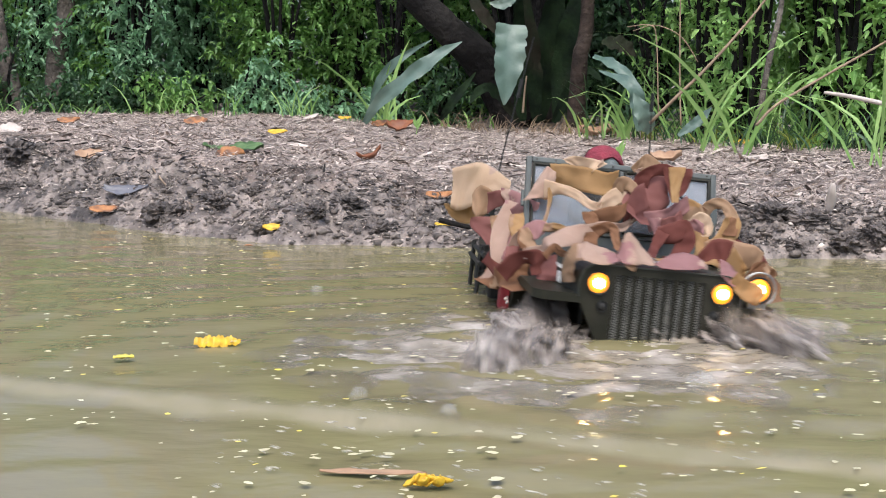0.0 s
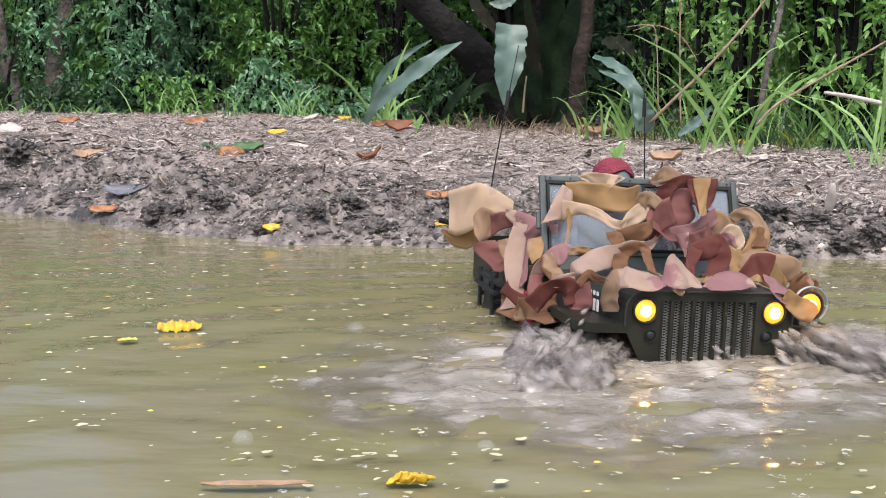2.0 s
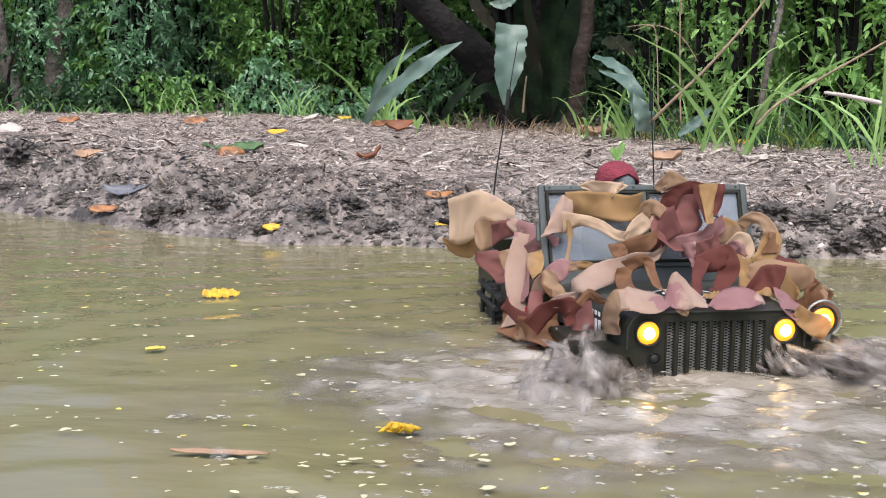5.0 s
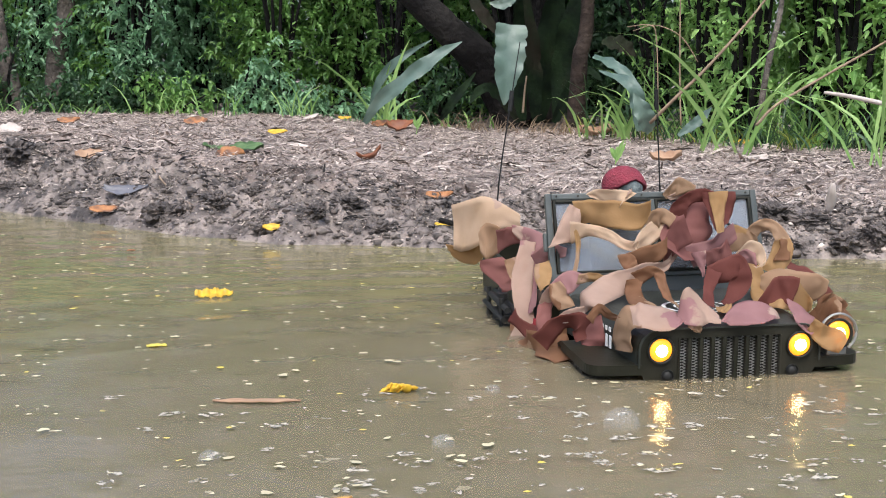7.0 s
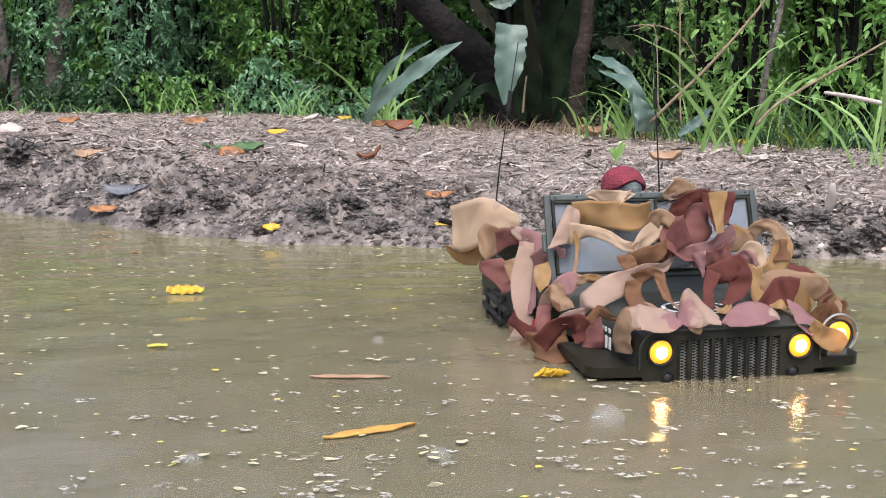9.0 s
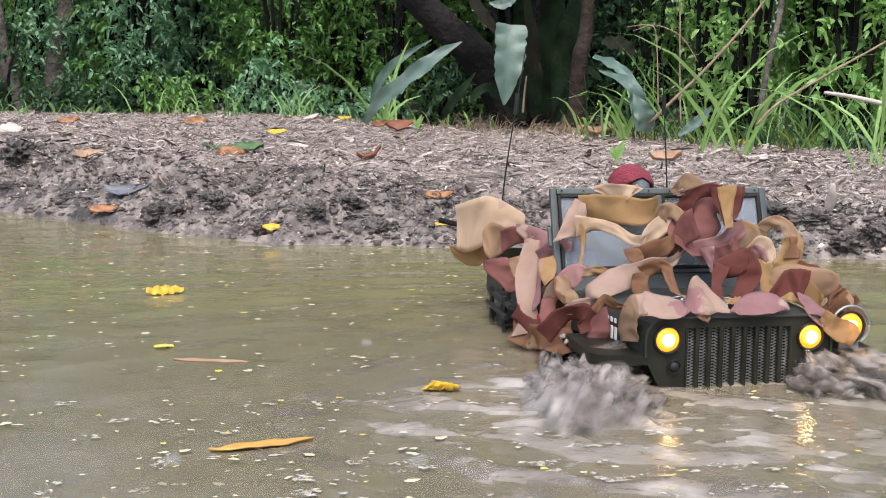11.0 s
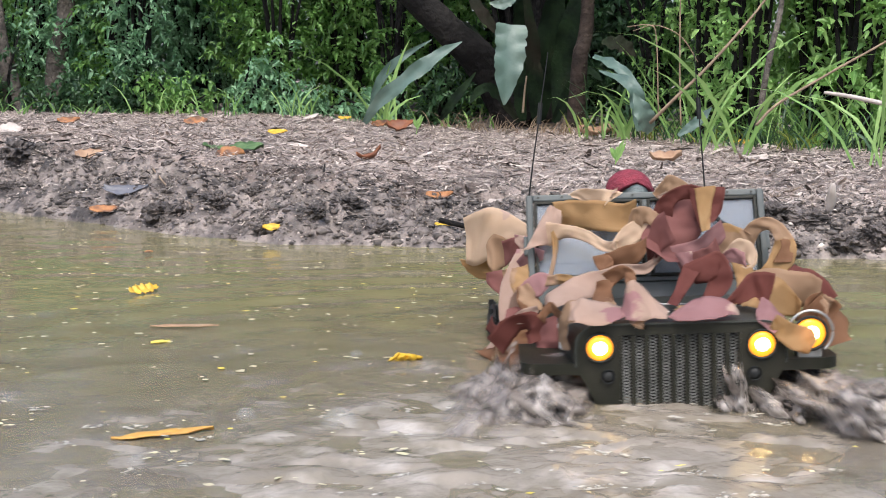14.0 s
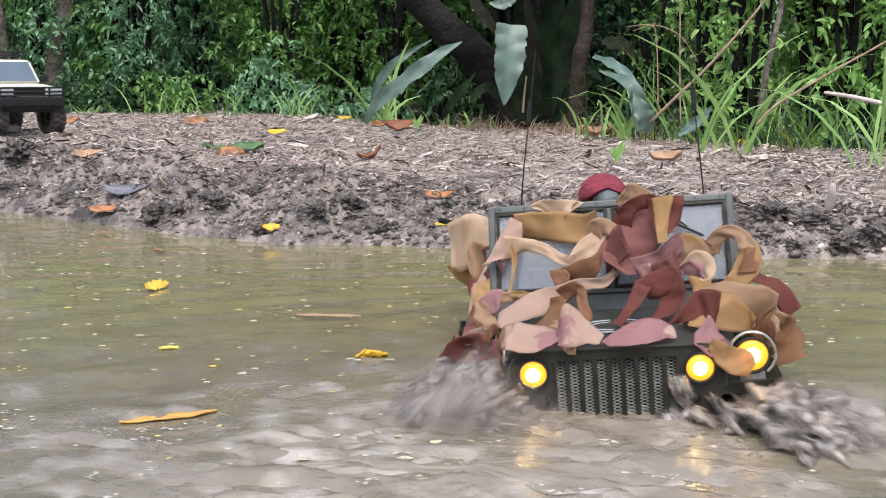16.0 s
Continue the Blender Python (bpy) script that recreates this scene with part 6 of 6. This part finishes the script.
# ---- the second toy car, which drives up on the bank ----
def build_suv():
    c = empty("toy_off_roader")
    tagged(c, "cream toy off-road car with a black bull bar", "toy car")
    bm = bmesh.new()
    prism(bm, [(-0.045, 0.075), (-0.048, 0.11), (-0.04, 0.132), (0.06, 0.142), (0.35, 0.142), (0.352, 0.075), (0.31, 0.07), (0.30, 0.10), (0.235, 0.10), (0.222, 0.07), (0.05, 0.07), (0.04, 0.098), (-0.03, 0.098)], (-0.093, 0.093), "x")
    bmesh.ops.bevel(bm, geom=[e for e in bm.edges if abs(e.verts[0].co.x - e.verts[1].co.x) < 0.01], offset=0.005, segments=2, affect="EDGES")
    part("body", bm, M_SUVW, c)
    bm = bmesh.new()
    lo = [(-0.088, 0.062, 0.142), (0.088, 0.062, 0.142), (0.088, 0.345, 0.142), (-0.088, 0.345, 0.142)]
    hi = [(-0.076, 0.105, 0.21), (0.076, 0.105, 0.21), (0.076, 0.33, 0.212), (-0.076, 0.33, 0.212)]
    A, B = [bm.verts.new(p) for p in lo], [bm.verts.new(p) for p in hi]
    bm.faces.new(A[::-1]), bm.faces.new(B)
    for k in range(4):
        bm.faces.new((A[k], A[(k + 1) % 4], B[(k + 1) % 4], B[k]))
    bmesh.ops.bevel(bm, geom=bm.edges[:], offset=0.006, segments=2, affect="EDGES")
    part("cabin", bm, M_SUVW, c)
    def plate(name, a, b, d, e, mat, lift):
        bm = bmesh.new()
        q = [Vector(p) for p in (a, b, d, e)]
        nrm = (q[1] - q[0]).cross(q[3] - q[0]).normalized() * lift
        vs = [bm.verts.new(p + nrm) for p in q] + [bm.verts.new(p - nrm) for p in q]
        bm.faces.new(vs[:4]), bm.faces.new(vs[7:3:-1])
        for k in range(4):
            bm.faces.new((vs[k], vs[4 + k], vs[4 + (k + 1) % 4], vs[(k + 1) % 4]))
        bmesh.ops.recalc_face_normals(bm, faces=bm.faces)
        part(name, bm, mat, c)
    plate("windscreen", (-0.077, 0.067, 0.149), (0.077, 0.067, 0.149), (0.067, 0.101, 0.203), (-0.067, 0.101, 0.203), M_SUVGLASS, 0.002)
    for s in (-1, 1):
        for y0, y1 in ((0.085, 0.16), (0.17, 0.235), (0.245, 0.32)):
            plate("side_window", (s * 0.0865, y0, 0.15), (s * 0.0865, y1, 0.15), (s * 0.0775, y1, 0.202), (s * 0.0775, max(y0, 0.11), 0.202), M_SUVGLASS, 0.002)
        bm = bmesh.new()
        box(bm, (s * 0.066, -0.047, 0.1215), (0.034, 0.008, 0.021), 0.002)
        part("headlight", bm, M_CLEAR, c)
        bm = bmesh.new()
        box(bm, (s * 0.089, -0.042, 0.122), (0.01, 0.012, 0.018), 0.002)
        part("indicator", bm, M_CLEAR, c)
        bm = bmesh.new()
        box(bm, (s * 0.103, 0.075, 0.158), (0.022, 0.008, 0.018), 0.003)
        part("mirror", bm, M_BLACK, c)
    bm = bmesh.new()
    box(bm, (0, -0.047, 0.122), (0.09, 0.006, 0.018), 0.001)
    part("grille", bm, M_BLACK, c)
    bm = bmesh.new()
    box(bm, (0, -0.056, 0.094), (0.186, 0.026, 0.026), 0.005)
    box(bm, (0, -0.052, 0.078), (0.15, 0.02, 0.012), 0.003)
    for z in (0.111, 0.1215, 0.1325):
        tube(bm, [(-0.088, -0.056, z), (-0.07, -0.064, z), (0, -0.067, z), (0.07, -0.064, z), (0.088, -0.056, z)], [0.0030], 6, 14)
    for x in (-0.09, -0.05, 0.05, 0.09):
        rod(bm, (x, -0.063, 0.10), (x, -0.063, 0.13), 0.003)
    box(bm, (0, -0.03, 0.072), (0.13, 0.05, 0.012), 0.003)
    part("bull_bar", bm, M_BLACK, c)
    bm = bmesh.new()
    for y in np.linspace(0.12, 0.32, 8):
        rod(bm, (-0.07, y, 0.222), (0.07, y, 0.222), 0.0018, n=6)
    for x in (-0.07, 0.07):
        for z in (0.222, 0.232):
            rod(bm, (x, 0.115, z), (x, 0.325, z), 0.002, n=6)
    for z in (0.222, 0.232):
        rod(bm, (-0.07, 0.115, z), (0.07, 0.115, z), 0.002, n=6)
    part("roof_rack", bm, M_BLACK, c)
    return c


SUV = build_suv()
SUV_WHEELS = []
for wx in (-0.083, 0.083):
    for wy in (0.0, 0.275):
        wh = make_wheel("wheel")
        wh.parent = SUV
        wh.scale = (1.0, 0.88, 0.88)
        wh.location = (wx, wy, 0.055)
        SUV_WHEELS.append((wh, wx, wy))


# ---- churned mud and splashes ----
def build_churn(big=1.0):
    """The low mound of stirred mud about the bows of the jeep; its rim dips under the water."""
    V, F = [], []
    na, nr = 160, 70
    for i in range(nr):
        q = i / (nr - 1)
        for k in range(na):
            a = 2 * math.pi * k / na
            R = 0.46 * big * (1 + 0.28 * noise.noise((math.cos(a) * 1.6, math.sin(a) * 1.6, 3)))
            x, y = q * R * math.cos(a) * 1.15, q * R * math.sin(a) * 0.82
            lump = noise.fractal(Vector((x * 14, y * 27, 1.0)), 0.75, 2.1, 5)
            z = 0.0042 - 0.0030 * q ** 1.6 + (0.0058 * lump + 0.0016 * math.sin(q * 34 + 3 * lump)) * (1 - 0.55 * q)
            V.append((x, y, z))
    for i in range(nr - 1):
        for k in range(na):
            F.append((i * na + k, i * na + (k + 1) % na, (i + 1) * na + (k + 1) % na, (i + 1) * na + k))
    ob = stuff_mesh("churned_water", V, F, M_CHURN if big == 1.0 else M_WASH, True)
    return tagged(ob, "foaming stirred-up muddy water round the jeep's bows", "water", kind="stuff")


CHURN, WASH = build_churn(), build_churn(1.55)


def build_silt():
    """The broad skin of silt that spreads over the near water."""
    xs, ys = steps((-1.35, 1.35, 0.03)), steps((-0.8, 0.8, 0.02))
    n = len(xs)
    V = [(x, y, 0.0018 * noise.fractal(Vector((x * 7, y * 13, 4.0)), 0.8, 2.0, 3)) for y in ys for x in xs]
    F = [(j * n + i, j * n + i + 1, (j + 1) * n + i + 1, (j + 1) * n + i) for j in range(len(ys) - 1) for i in range(n - 1)]
    return tagged(stuff_mesh("silty_water", V, F, M_SILT, True), "brown-grey silt spreading through the pond water", "water", kind="stuff")


SILT = build_silt()


def build_swell():
    """A long low wave that rolls towards the near bank at the start."""
    xs, ys = steps((-1.2, 1.2, 0.02)), steps((-0.16, 0.16, 0.008))
    n = len(xs)
    V = [(x, y + 0.02 * noise.noise((x * 2.5, 0, 7)), 0.009 * math.exp(-(y / 0.024) ** 2) * (1 + 0.5 * noise.noise((x * 6, y * 9, 1))) - 0.0035 + 0.0014 * noise.fractal(Vector((x * 11, y * 22, 2)), 0.8, 2, 3)) for y in ys for x in xs]
    F = [(j * n + i, j * n + i + 1, (j + 1) * n + i + 1, (j + 1) * n + i) for j in range(len(ys) - 1) for i in range(n - 1)]
    return tagged(stuff_mesh("swell", V, F, M_SWELL, True), "low rolling wave on the murky pond", "water", kind="stuff")


SWELL = build_swell()


def splash_mesh(seed, sx, sy, sz, n, lo, hi):
    """A burst of muddy drops and threads that fly together."""
    r = random.Random(seed)
    bm = bmesh.new()
    bmesh.ops.create_icosphere(bm, subdivisions=2, radius=1.0)
    unit = [v.co.copy() for v in bm.verts]
    tris = [tuple(v.index for v in f.verts) for f in bm.faces]
    bm.free()
    V, F = [], []
    for _ in range(n):
        c = Vector((r.gauss(0, sx), r.gauss(0, sy), r.gauss(0, sz)))
        q = lo + (hi - lo) * r.random() ** 2.5
        e = Euler((r.gauss(0, 0.4), r.gauss(0, 0.5), r.gauss(0, 0.4)))
        lx, o, b = r.uniform(1.3, 3.0), Vector((r.uniform(0, 50), 0, 0)), len(V)
        for u in unit:
            k = q * (1 + 0.5 * noise.noise(u * 1.2 + o))
            p = Vector((u.x * k * lx, u.y * k, u.z * k * 0.9))
            p.rotate(e)
            V.append(tuple(c + p))
        F += [(x + b, y + b, z + b) for x, y, z in tris]
    me = bpy.data.meshes.new("mud_splash")
    me.from_pydata(V, [], F)
    me.materials.append(M_SPLASH)
    me.polygons.foreach_set("use_smooth", [True] * len(F))
    return me


def sheet_mesh(seed, length, width, rise):
    """A curved, torn sheet of water flung from the wheel."""
    n, m = 26, 16
    V, F = [], []
    for i in range(n):
        u = i / (n - 1)
        for k in range(m):
            v = k / (m - 1) * 2 - 1
            w = width / 2 * (0.35 + 0.9 * u)
            o = noise.noise_vector((seed * 7 + u * 3, v * 2.2, 0.5))
            rag = 1 + 0.3 * noise.noise((seed, v * 4, 9))
            V.append((length * u * rag + 0.008 * o.x, w * v + 0.006 * o.y, rise * math.sin(math.pi * (0.15 + 0.8 * u)) * (1 - 0.35 * v * v) + 0.009 * o.z))
    F = [(i * m + k, i * m + k + 1, (i + 1) * m + k + 1, (i + 1) * m + k) for i in range(n - 1) for k in range(m - 1)]
    me = bpy.data.meshes.new("mud_splash")
    me.from_pydata(V, [], F)
    me.materials.append(M_SHEET)
    me.polygons.foreach_set("use_smooth", [True] * len(F))
    return me


def lobe_mesh(seed):
    """A thick lobe of muddy water heaved up by the tyre, ragged on top."""
    bm = bmesh.new()
    bmesh.ops.create_icosphere(bm, subdivisions=4, radius=1.0)
    o = Vector((seed * 6.3, seed * 1.7, 2))
    for v in bm.verts:
        d = v.co.normalized()
        k = 1 + 0.75 * noise.fractal(d * 1.9 + o, 0.6, 2.1, 5) + 0.3 * max(d.z, 0) * noise.noise(d * 5 + o)
        v.co = Vector((d.x * k * 0.058, d.y * k * 0.034, d.z * k * 0.018))
    return mesh_of(bm, "mud_splash", M_SPLASH, True)


SPLASH = []
rs = random.Random(5)
sheets = [sheet_mesh(k, *q) for k, q in enumerate([(0.10, 0.08, 0.018), (0.08, 0.09, 0.024), (0.115, 0.07, 0.015), (0.06, 0.06, 0.028)])]
lobes = [lobe_mesh(k) for k in range(5)]
shapes = [splash_mesh(k, *q) for k, q in enumerate([(0.022, 0.014, 0.010, 22, 0.001, 0.005), (0.03, 0.02, 0.014, 30, 0.0007, 0.003)])]
for side in (-1, 1):
    for k in range(19):
        ob = new("mud_splash", sheets[k % 4] if k < 5 else lobes[k % 5] if k < 13 else shapes[k % 2])
        tagged(ob, "torn sheet of muddy water thrown up by the wheel" if k < 5 else "glossy lobe of muddy water heaved up by the wheel" if k < 13 else "spray of small muddy drops", "splash", group="mud splashes", kind="" if k < 13 else "stuff")
        SPLASH.append((ob, 5 <= k < 13, side, rs.random(), rs.uniform(0.42, 0.7), rs.uniform(0.6, 1.3), rs.gauss(0, 1), rs.gauss(0, 1)))


def motions():
    path = [(t, pose(x, y, z, a, b, c)) for t, x, y, z, a, b, c in JEEP_ROWS]
    for thing in (JEEP, NET, DOLL):
        walk(thing, path)
    T = [r[0] for r in JEEP_ROWS]
    def jeep_at(t):
        return [float(np.interp(t, T, [r[k] for r in JEEP_ROWS])) for k in range(1, 7)]
    def power(t):
        return float(np.interp(t, [0, 0.4, 4.5, 6.4, 7.0, 9.6, 11.0, 16], [0.8, 1, 1, 0.55, 0, 0, 1, 1.1]))
    # wheels spin while the engine pulls
    for group, rad in ((WHEELS, 1.0),):
        for wh, wx, wy in group:
            rows, a = [], 0.0
            for k in range(81):
                t = k * 0.2
                a += 78.0 * min(power(t), 1.0)
                rows.append((t, pose(wx, wy, 0.046, a, 0, 0)))
            walk(wh, rows)
    # mud mound stays about the bows, turning slowly, and settles while the jeep rests
    rows = []
    for k in range(65):
        t = k * 0.25
        x, y, z, a, b, c = jeep_at(t)
        far = float(np.interp(t, [0, 3, 7, 11.5, 13, 16], [0.0, -0.02, -0.04, -0.07, -0.12, -0.14]))
        sink = -0.012 * (1 - min(power(t), 1.0))
        rows.append((t, pose(x - 0.07 + 0.4 * far, y - 0.03 + far, sink + 0.0012 * math.sin(5.1 * t), 0, 0, 14 * math.sin(0.9 * t))))
    walk(CHURN, rows)
    walk(WASH, [(t, pose(0.02 + 0.01 * math.sin(t), y, z + 0.0008 * math.sin(4 * t), 0, 0, 170 + 9 * math.sin(0.7 * t))) for t, y, z in ((0, 0.9, -0.03), (10.6, 0.9, -0.03), (11.4, 0.88, -0.006), (12.2, 0.86, 0.0), (13, 0.84, 0.001), (13.8, 0.82, 0.0), (14.6, 0.81, 0.001), (15.3, 0.80, 0.0), (16, 0.80, 0.001))])
    rows = []
    for k in range(33):
        t = k * 0.5
        x, y, z, a, b, c = jeep_at(t)
        rows.append((t, pose(0.9 * (x - 0.25) + 0.02 * math.sin(t), 0.8 * (y - 1.06) + 0.01 * math.cos(1.3 * t), 0.0003 * math.sin(2 * t), 0, 0, 3 * math.sin(0.8 * t))))
    walk(FOAM, rows)
    walk(SILT, [(t, pose(0.06, y, z)) for t, y, z in ((0, 1.0, -0.02), (4.0, 1.0, -0.012), (5.2, 0.98, -0.002), (6.4, 0.96, 0.0034), (9, 0.94, 0.0036), (12, 0.9, 0.0038), (16, 0.88, 0.0038))])
    walk(SWELL, [(t, pose(0, y, z, 0, 0, -18)) for t, y, z in ((0, 0.92, 0), (0.1, 0.84, 0), (0.3, 0.62, -0.001), (0.6, 0.40, -0.02), (16, 0.40, -0.02))])
    # foam gathers on the near water once the mud is stirred
    walk(FOAM_BIG, [(t, pose(0.03 - 0.007 * t + 0.006 * math.sin(1.1 * t), 0.05 - 0.005 * t, z)) for t, z in ((0, -0.012), (2, -0.012), (4.2, -0.008), (5.5, -0.003), (6.5, 0), (8, 0), (10, 0), (12, 0.0005), (14, 0), (16, 0.0005))])
    for ob, thick, s, ph, per, v, g1, g2 in SPLASH:
        rows = []
        for k in range(161):
            t = k * 0.1
            x, y, z, a, b, c = jeep_at(t)
            m = pose(x, y, 0, 0, 0, c)
            u = ((t / per) + ph) % 1.0
            pw = power(t)
            out = s * (0.112 + 0.012 * g1 + 0.06 * u * v)
            fwd = 0.05 - (0.10 * u * v) + 0.012 * g2
            up = (0.018 * v * pw) * 4 * u * (1 - u) * (0.8 + 0.25 * g2) - 0.008
            if thick:
                out, fwd = s * (0.094 + 0.016 * g1 + 0.065 * u * v), 0.03 - 0.055 * u * v + 0.02 * g2
                up = 0.022 * v * pw * math.sin(math.pi * u) - 0.017
            if pw < 0.2 or u > 0.93:
                up = -0.08
            p = m @ Vector((out, fwd, 0))
            rows.append((t, pose(p.x, p.y, up, 18 * g1, -14 + 45 * u + 8 * g2, c - 90 + s * 38 + 16 * g1)))
        walk(ob, rows)
    # drifting litter
    for k, ob in enumerate(DRIFT):
        walk(ob, [(t, pose(0.015 * math.sin(0.4 * t + k) - 0.004 * t, 0.01 * math.cos(0.5 * t + 2 * k), 0.0002 * math.sin(3 * t + k))) for t in np.arange(0, 16.1, 1.0)])
    W = 0.005
    def float_rows(ob, turn, *xyt):
        walk(ob, [(t, pose(x, y, 0.003 if ob is LUMP else W, 32 if ob is FROND else 0, 0, turn + 6 * math.sin(t) + (max(0, t - 9) * 9.5 if ob is FROND else 0))) for t, (x, y, _) in xyt])
    float_rows(FROND, 5, (0.0, (-0.236, 1.201, 0)), (1.5, (-0.288, 1.258, 0)), (2.5, (-0.293, 1.331, 0)), (3.5, (-0.289, 1.483, 0)), (4.2, (-0.282, 1.483, 0)), (6.5, (-0.292, 1.479, 0)), (7.0, (-0.294, 1.483, 0)), (8.0, (-0.315, 1.491, 0)), (9.0, (-0.336, 1.507, 0)), (11.5, (-0.366, 1.503, 0)), (12.5, (-0.376, 1.503, 0)), (14.5, (-0.394, 1.523, 0)), (16.0, (-0.382, 1.544, 0)))
    float_rows(LUMP, 0, (0.0, (-0.009, 0.768, 0)), (2.1, (-0.021, 0.773, 0)), (3.5, (-0.021, 0.843, 0)), (4.2, (-0.025, 0.853, 0)), (6.5, (-0.041, 0.991, 0)), (7.0, (-0.038, 1.009, 0)), (8.0, (0.008, 1.032, 0)), (9.0, (0.102, 1.064, 0)), (11.3, (-0.012, 1.013, 0)), (12.5, (-0.023, 1.068, 0)), (16.0, (-0.070, 1.139, 0)))
    float_rows(TWIG, -4, (0.0, (-0.049, 0.793, 0)), (1.5, (-0.102, 0.768, 0)), (3.5, (-0.179, 0.790, 0)), (4.2, (-0.170, 0.802, 0)), (7.0, (-0.159, 0.977, 0)), (9.0, (-0.086, 1.060, 0)), (11.3, (-0.272, 1.139, 0)), (12.5, (-0.415, 1.225, 0)), (13.5, (-0.333, 1.270, 0)), (14.5, (-0.251, 1.300, 0)), (16.0, (-0.133, 1.344, 0)))
    float_rows(SLIP, 25, (0.0, (-0.10, 0.62, 0)), (6.2, (-0.10, 0.65, 0)), (7.0, (-0.094, 0.720, 0)), (7.6, (-0.092, 0.782, 0)), (8.2, (-0.088, 0.837, 0)), (9.0, (-0.057, 0.889, 0)), (11.3, (-0.151, 0.853, 0)), (16.0, (-0.223, 0.927, 0)))
    float_rows(PIP, 0, (0.0, (-0.322, 1.924, 0)), (1.5, (-0.223, 1.861, 0)), (3.5, (-0.348, 1.924, 0)), (7.0, (-0.501, 1.867, 0)), (9.0, (-0.489, 1.842, 0)), (12.5, (-0.471, 1.842, 0)), (14.5, (-0.468, 1.861, 0)), (16.0, (-0.459, 1.873, 0)))
    float_rows(STALK, 10, (0.0, (-0.317, 1.139, 0)), (1.5, (-0.341, 1.225, 0)), (3.5, (-0.293, 1.168, 0)), (7.0, (-0.296, 1.188, 0)), (9.0, (-0.295, 1.188, 0)), (12.5, (-0.284, 1.183, 0)), (14.5, (-0.298, 1.209, 0)), (16.0, (-0.281, 1.178, 0)))
    for r, q in ((0.008, ((0, (-0.074, 1.002, 0)), (1.5, (-0.144, 0.896, 0)), (3.5, (-0.161, 0.840, 0)), (16, (-0.238, 0.815, 0)))), (0.007, ((0, (0.005, 0.951, 0)), (2, (0.032, 0.853, 0)), (4.2, (0.091, 0.847, 0)), (7, (0.044, 1.013, 0)), (9, (-0.068, 1.209, 0)), (16, (-0.087, 1.105, 0)))),
                 (0.015, ((0, (0.233, 1.032, 0)), (7, (0.143, 0.911, 0)), (11.5, (0.054, 0.943, 0)), (12.5, (-0.015, 0.951, 0)), (14.0, (-0.083, 0.911, 0)), (16, (-0.135, 0.896, 0)))), (0.009, ((0, (-0.165, 1.511, 0)), (7, (-0.000, 0.860, 0)), (11.5, (-0.026, 0.802, 0)), (12.5, (-0.062, 0.781, 0)), (14.5, (-0.173, 0.959, 0)), (16, (-0.163, 0.853, 0))))):
        walk(bubble(r, M_GLASS), [(t, pose(p[0], p[1], 0.003)) for t, p in q])
    # the second car waits, then drives up along the bank
    rows = []
    for t in np.arange(0, 16.01, 0.5):
        d = -0.24 * max(16.0 - max(t, 11.5), 0)
        x, y = -1.165 + d * math.sin(radians(50)), 3.28 - d * math.cos(radians(50))
        rows.append((float(t), pose(x, y, 0.121, 0, 0, 44)))
    walk(SUV, rows)
    for wh, wx, wy in SUV_WHEELS:
        walk(wh, [(k * 0.2, pose(wx, wy, 0.055, 58.0 * max(0, k - 57), 0, 0)) for k in range(81)])


motions()
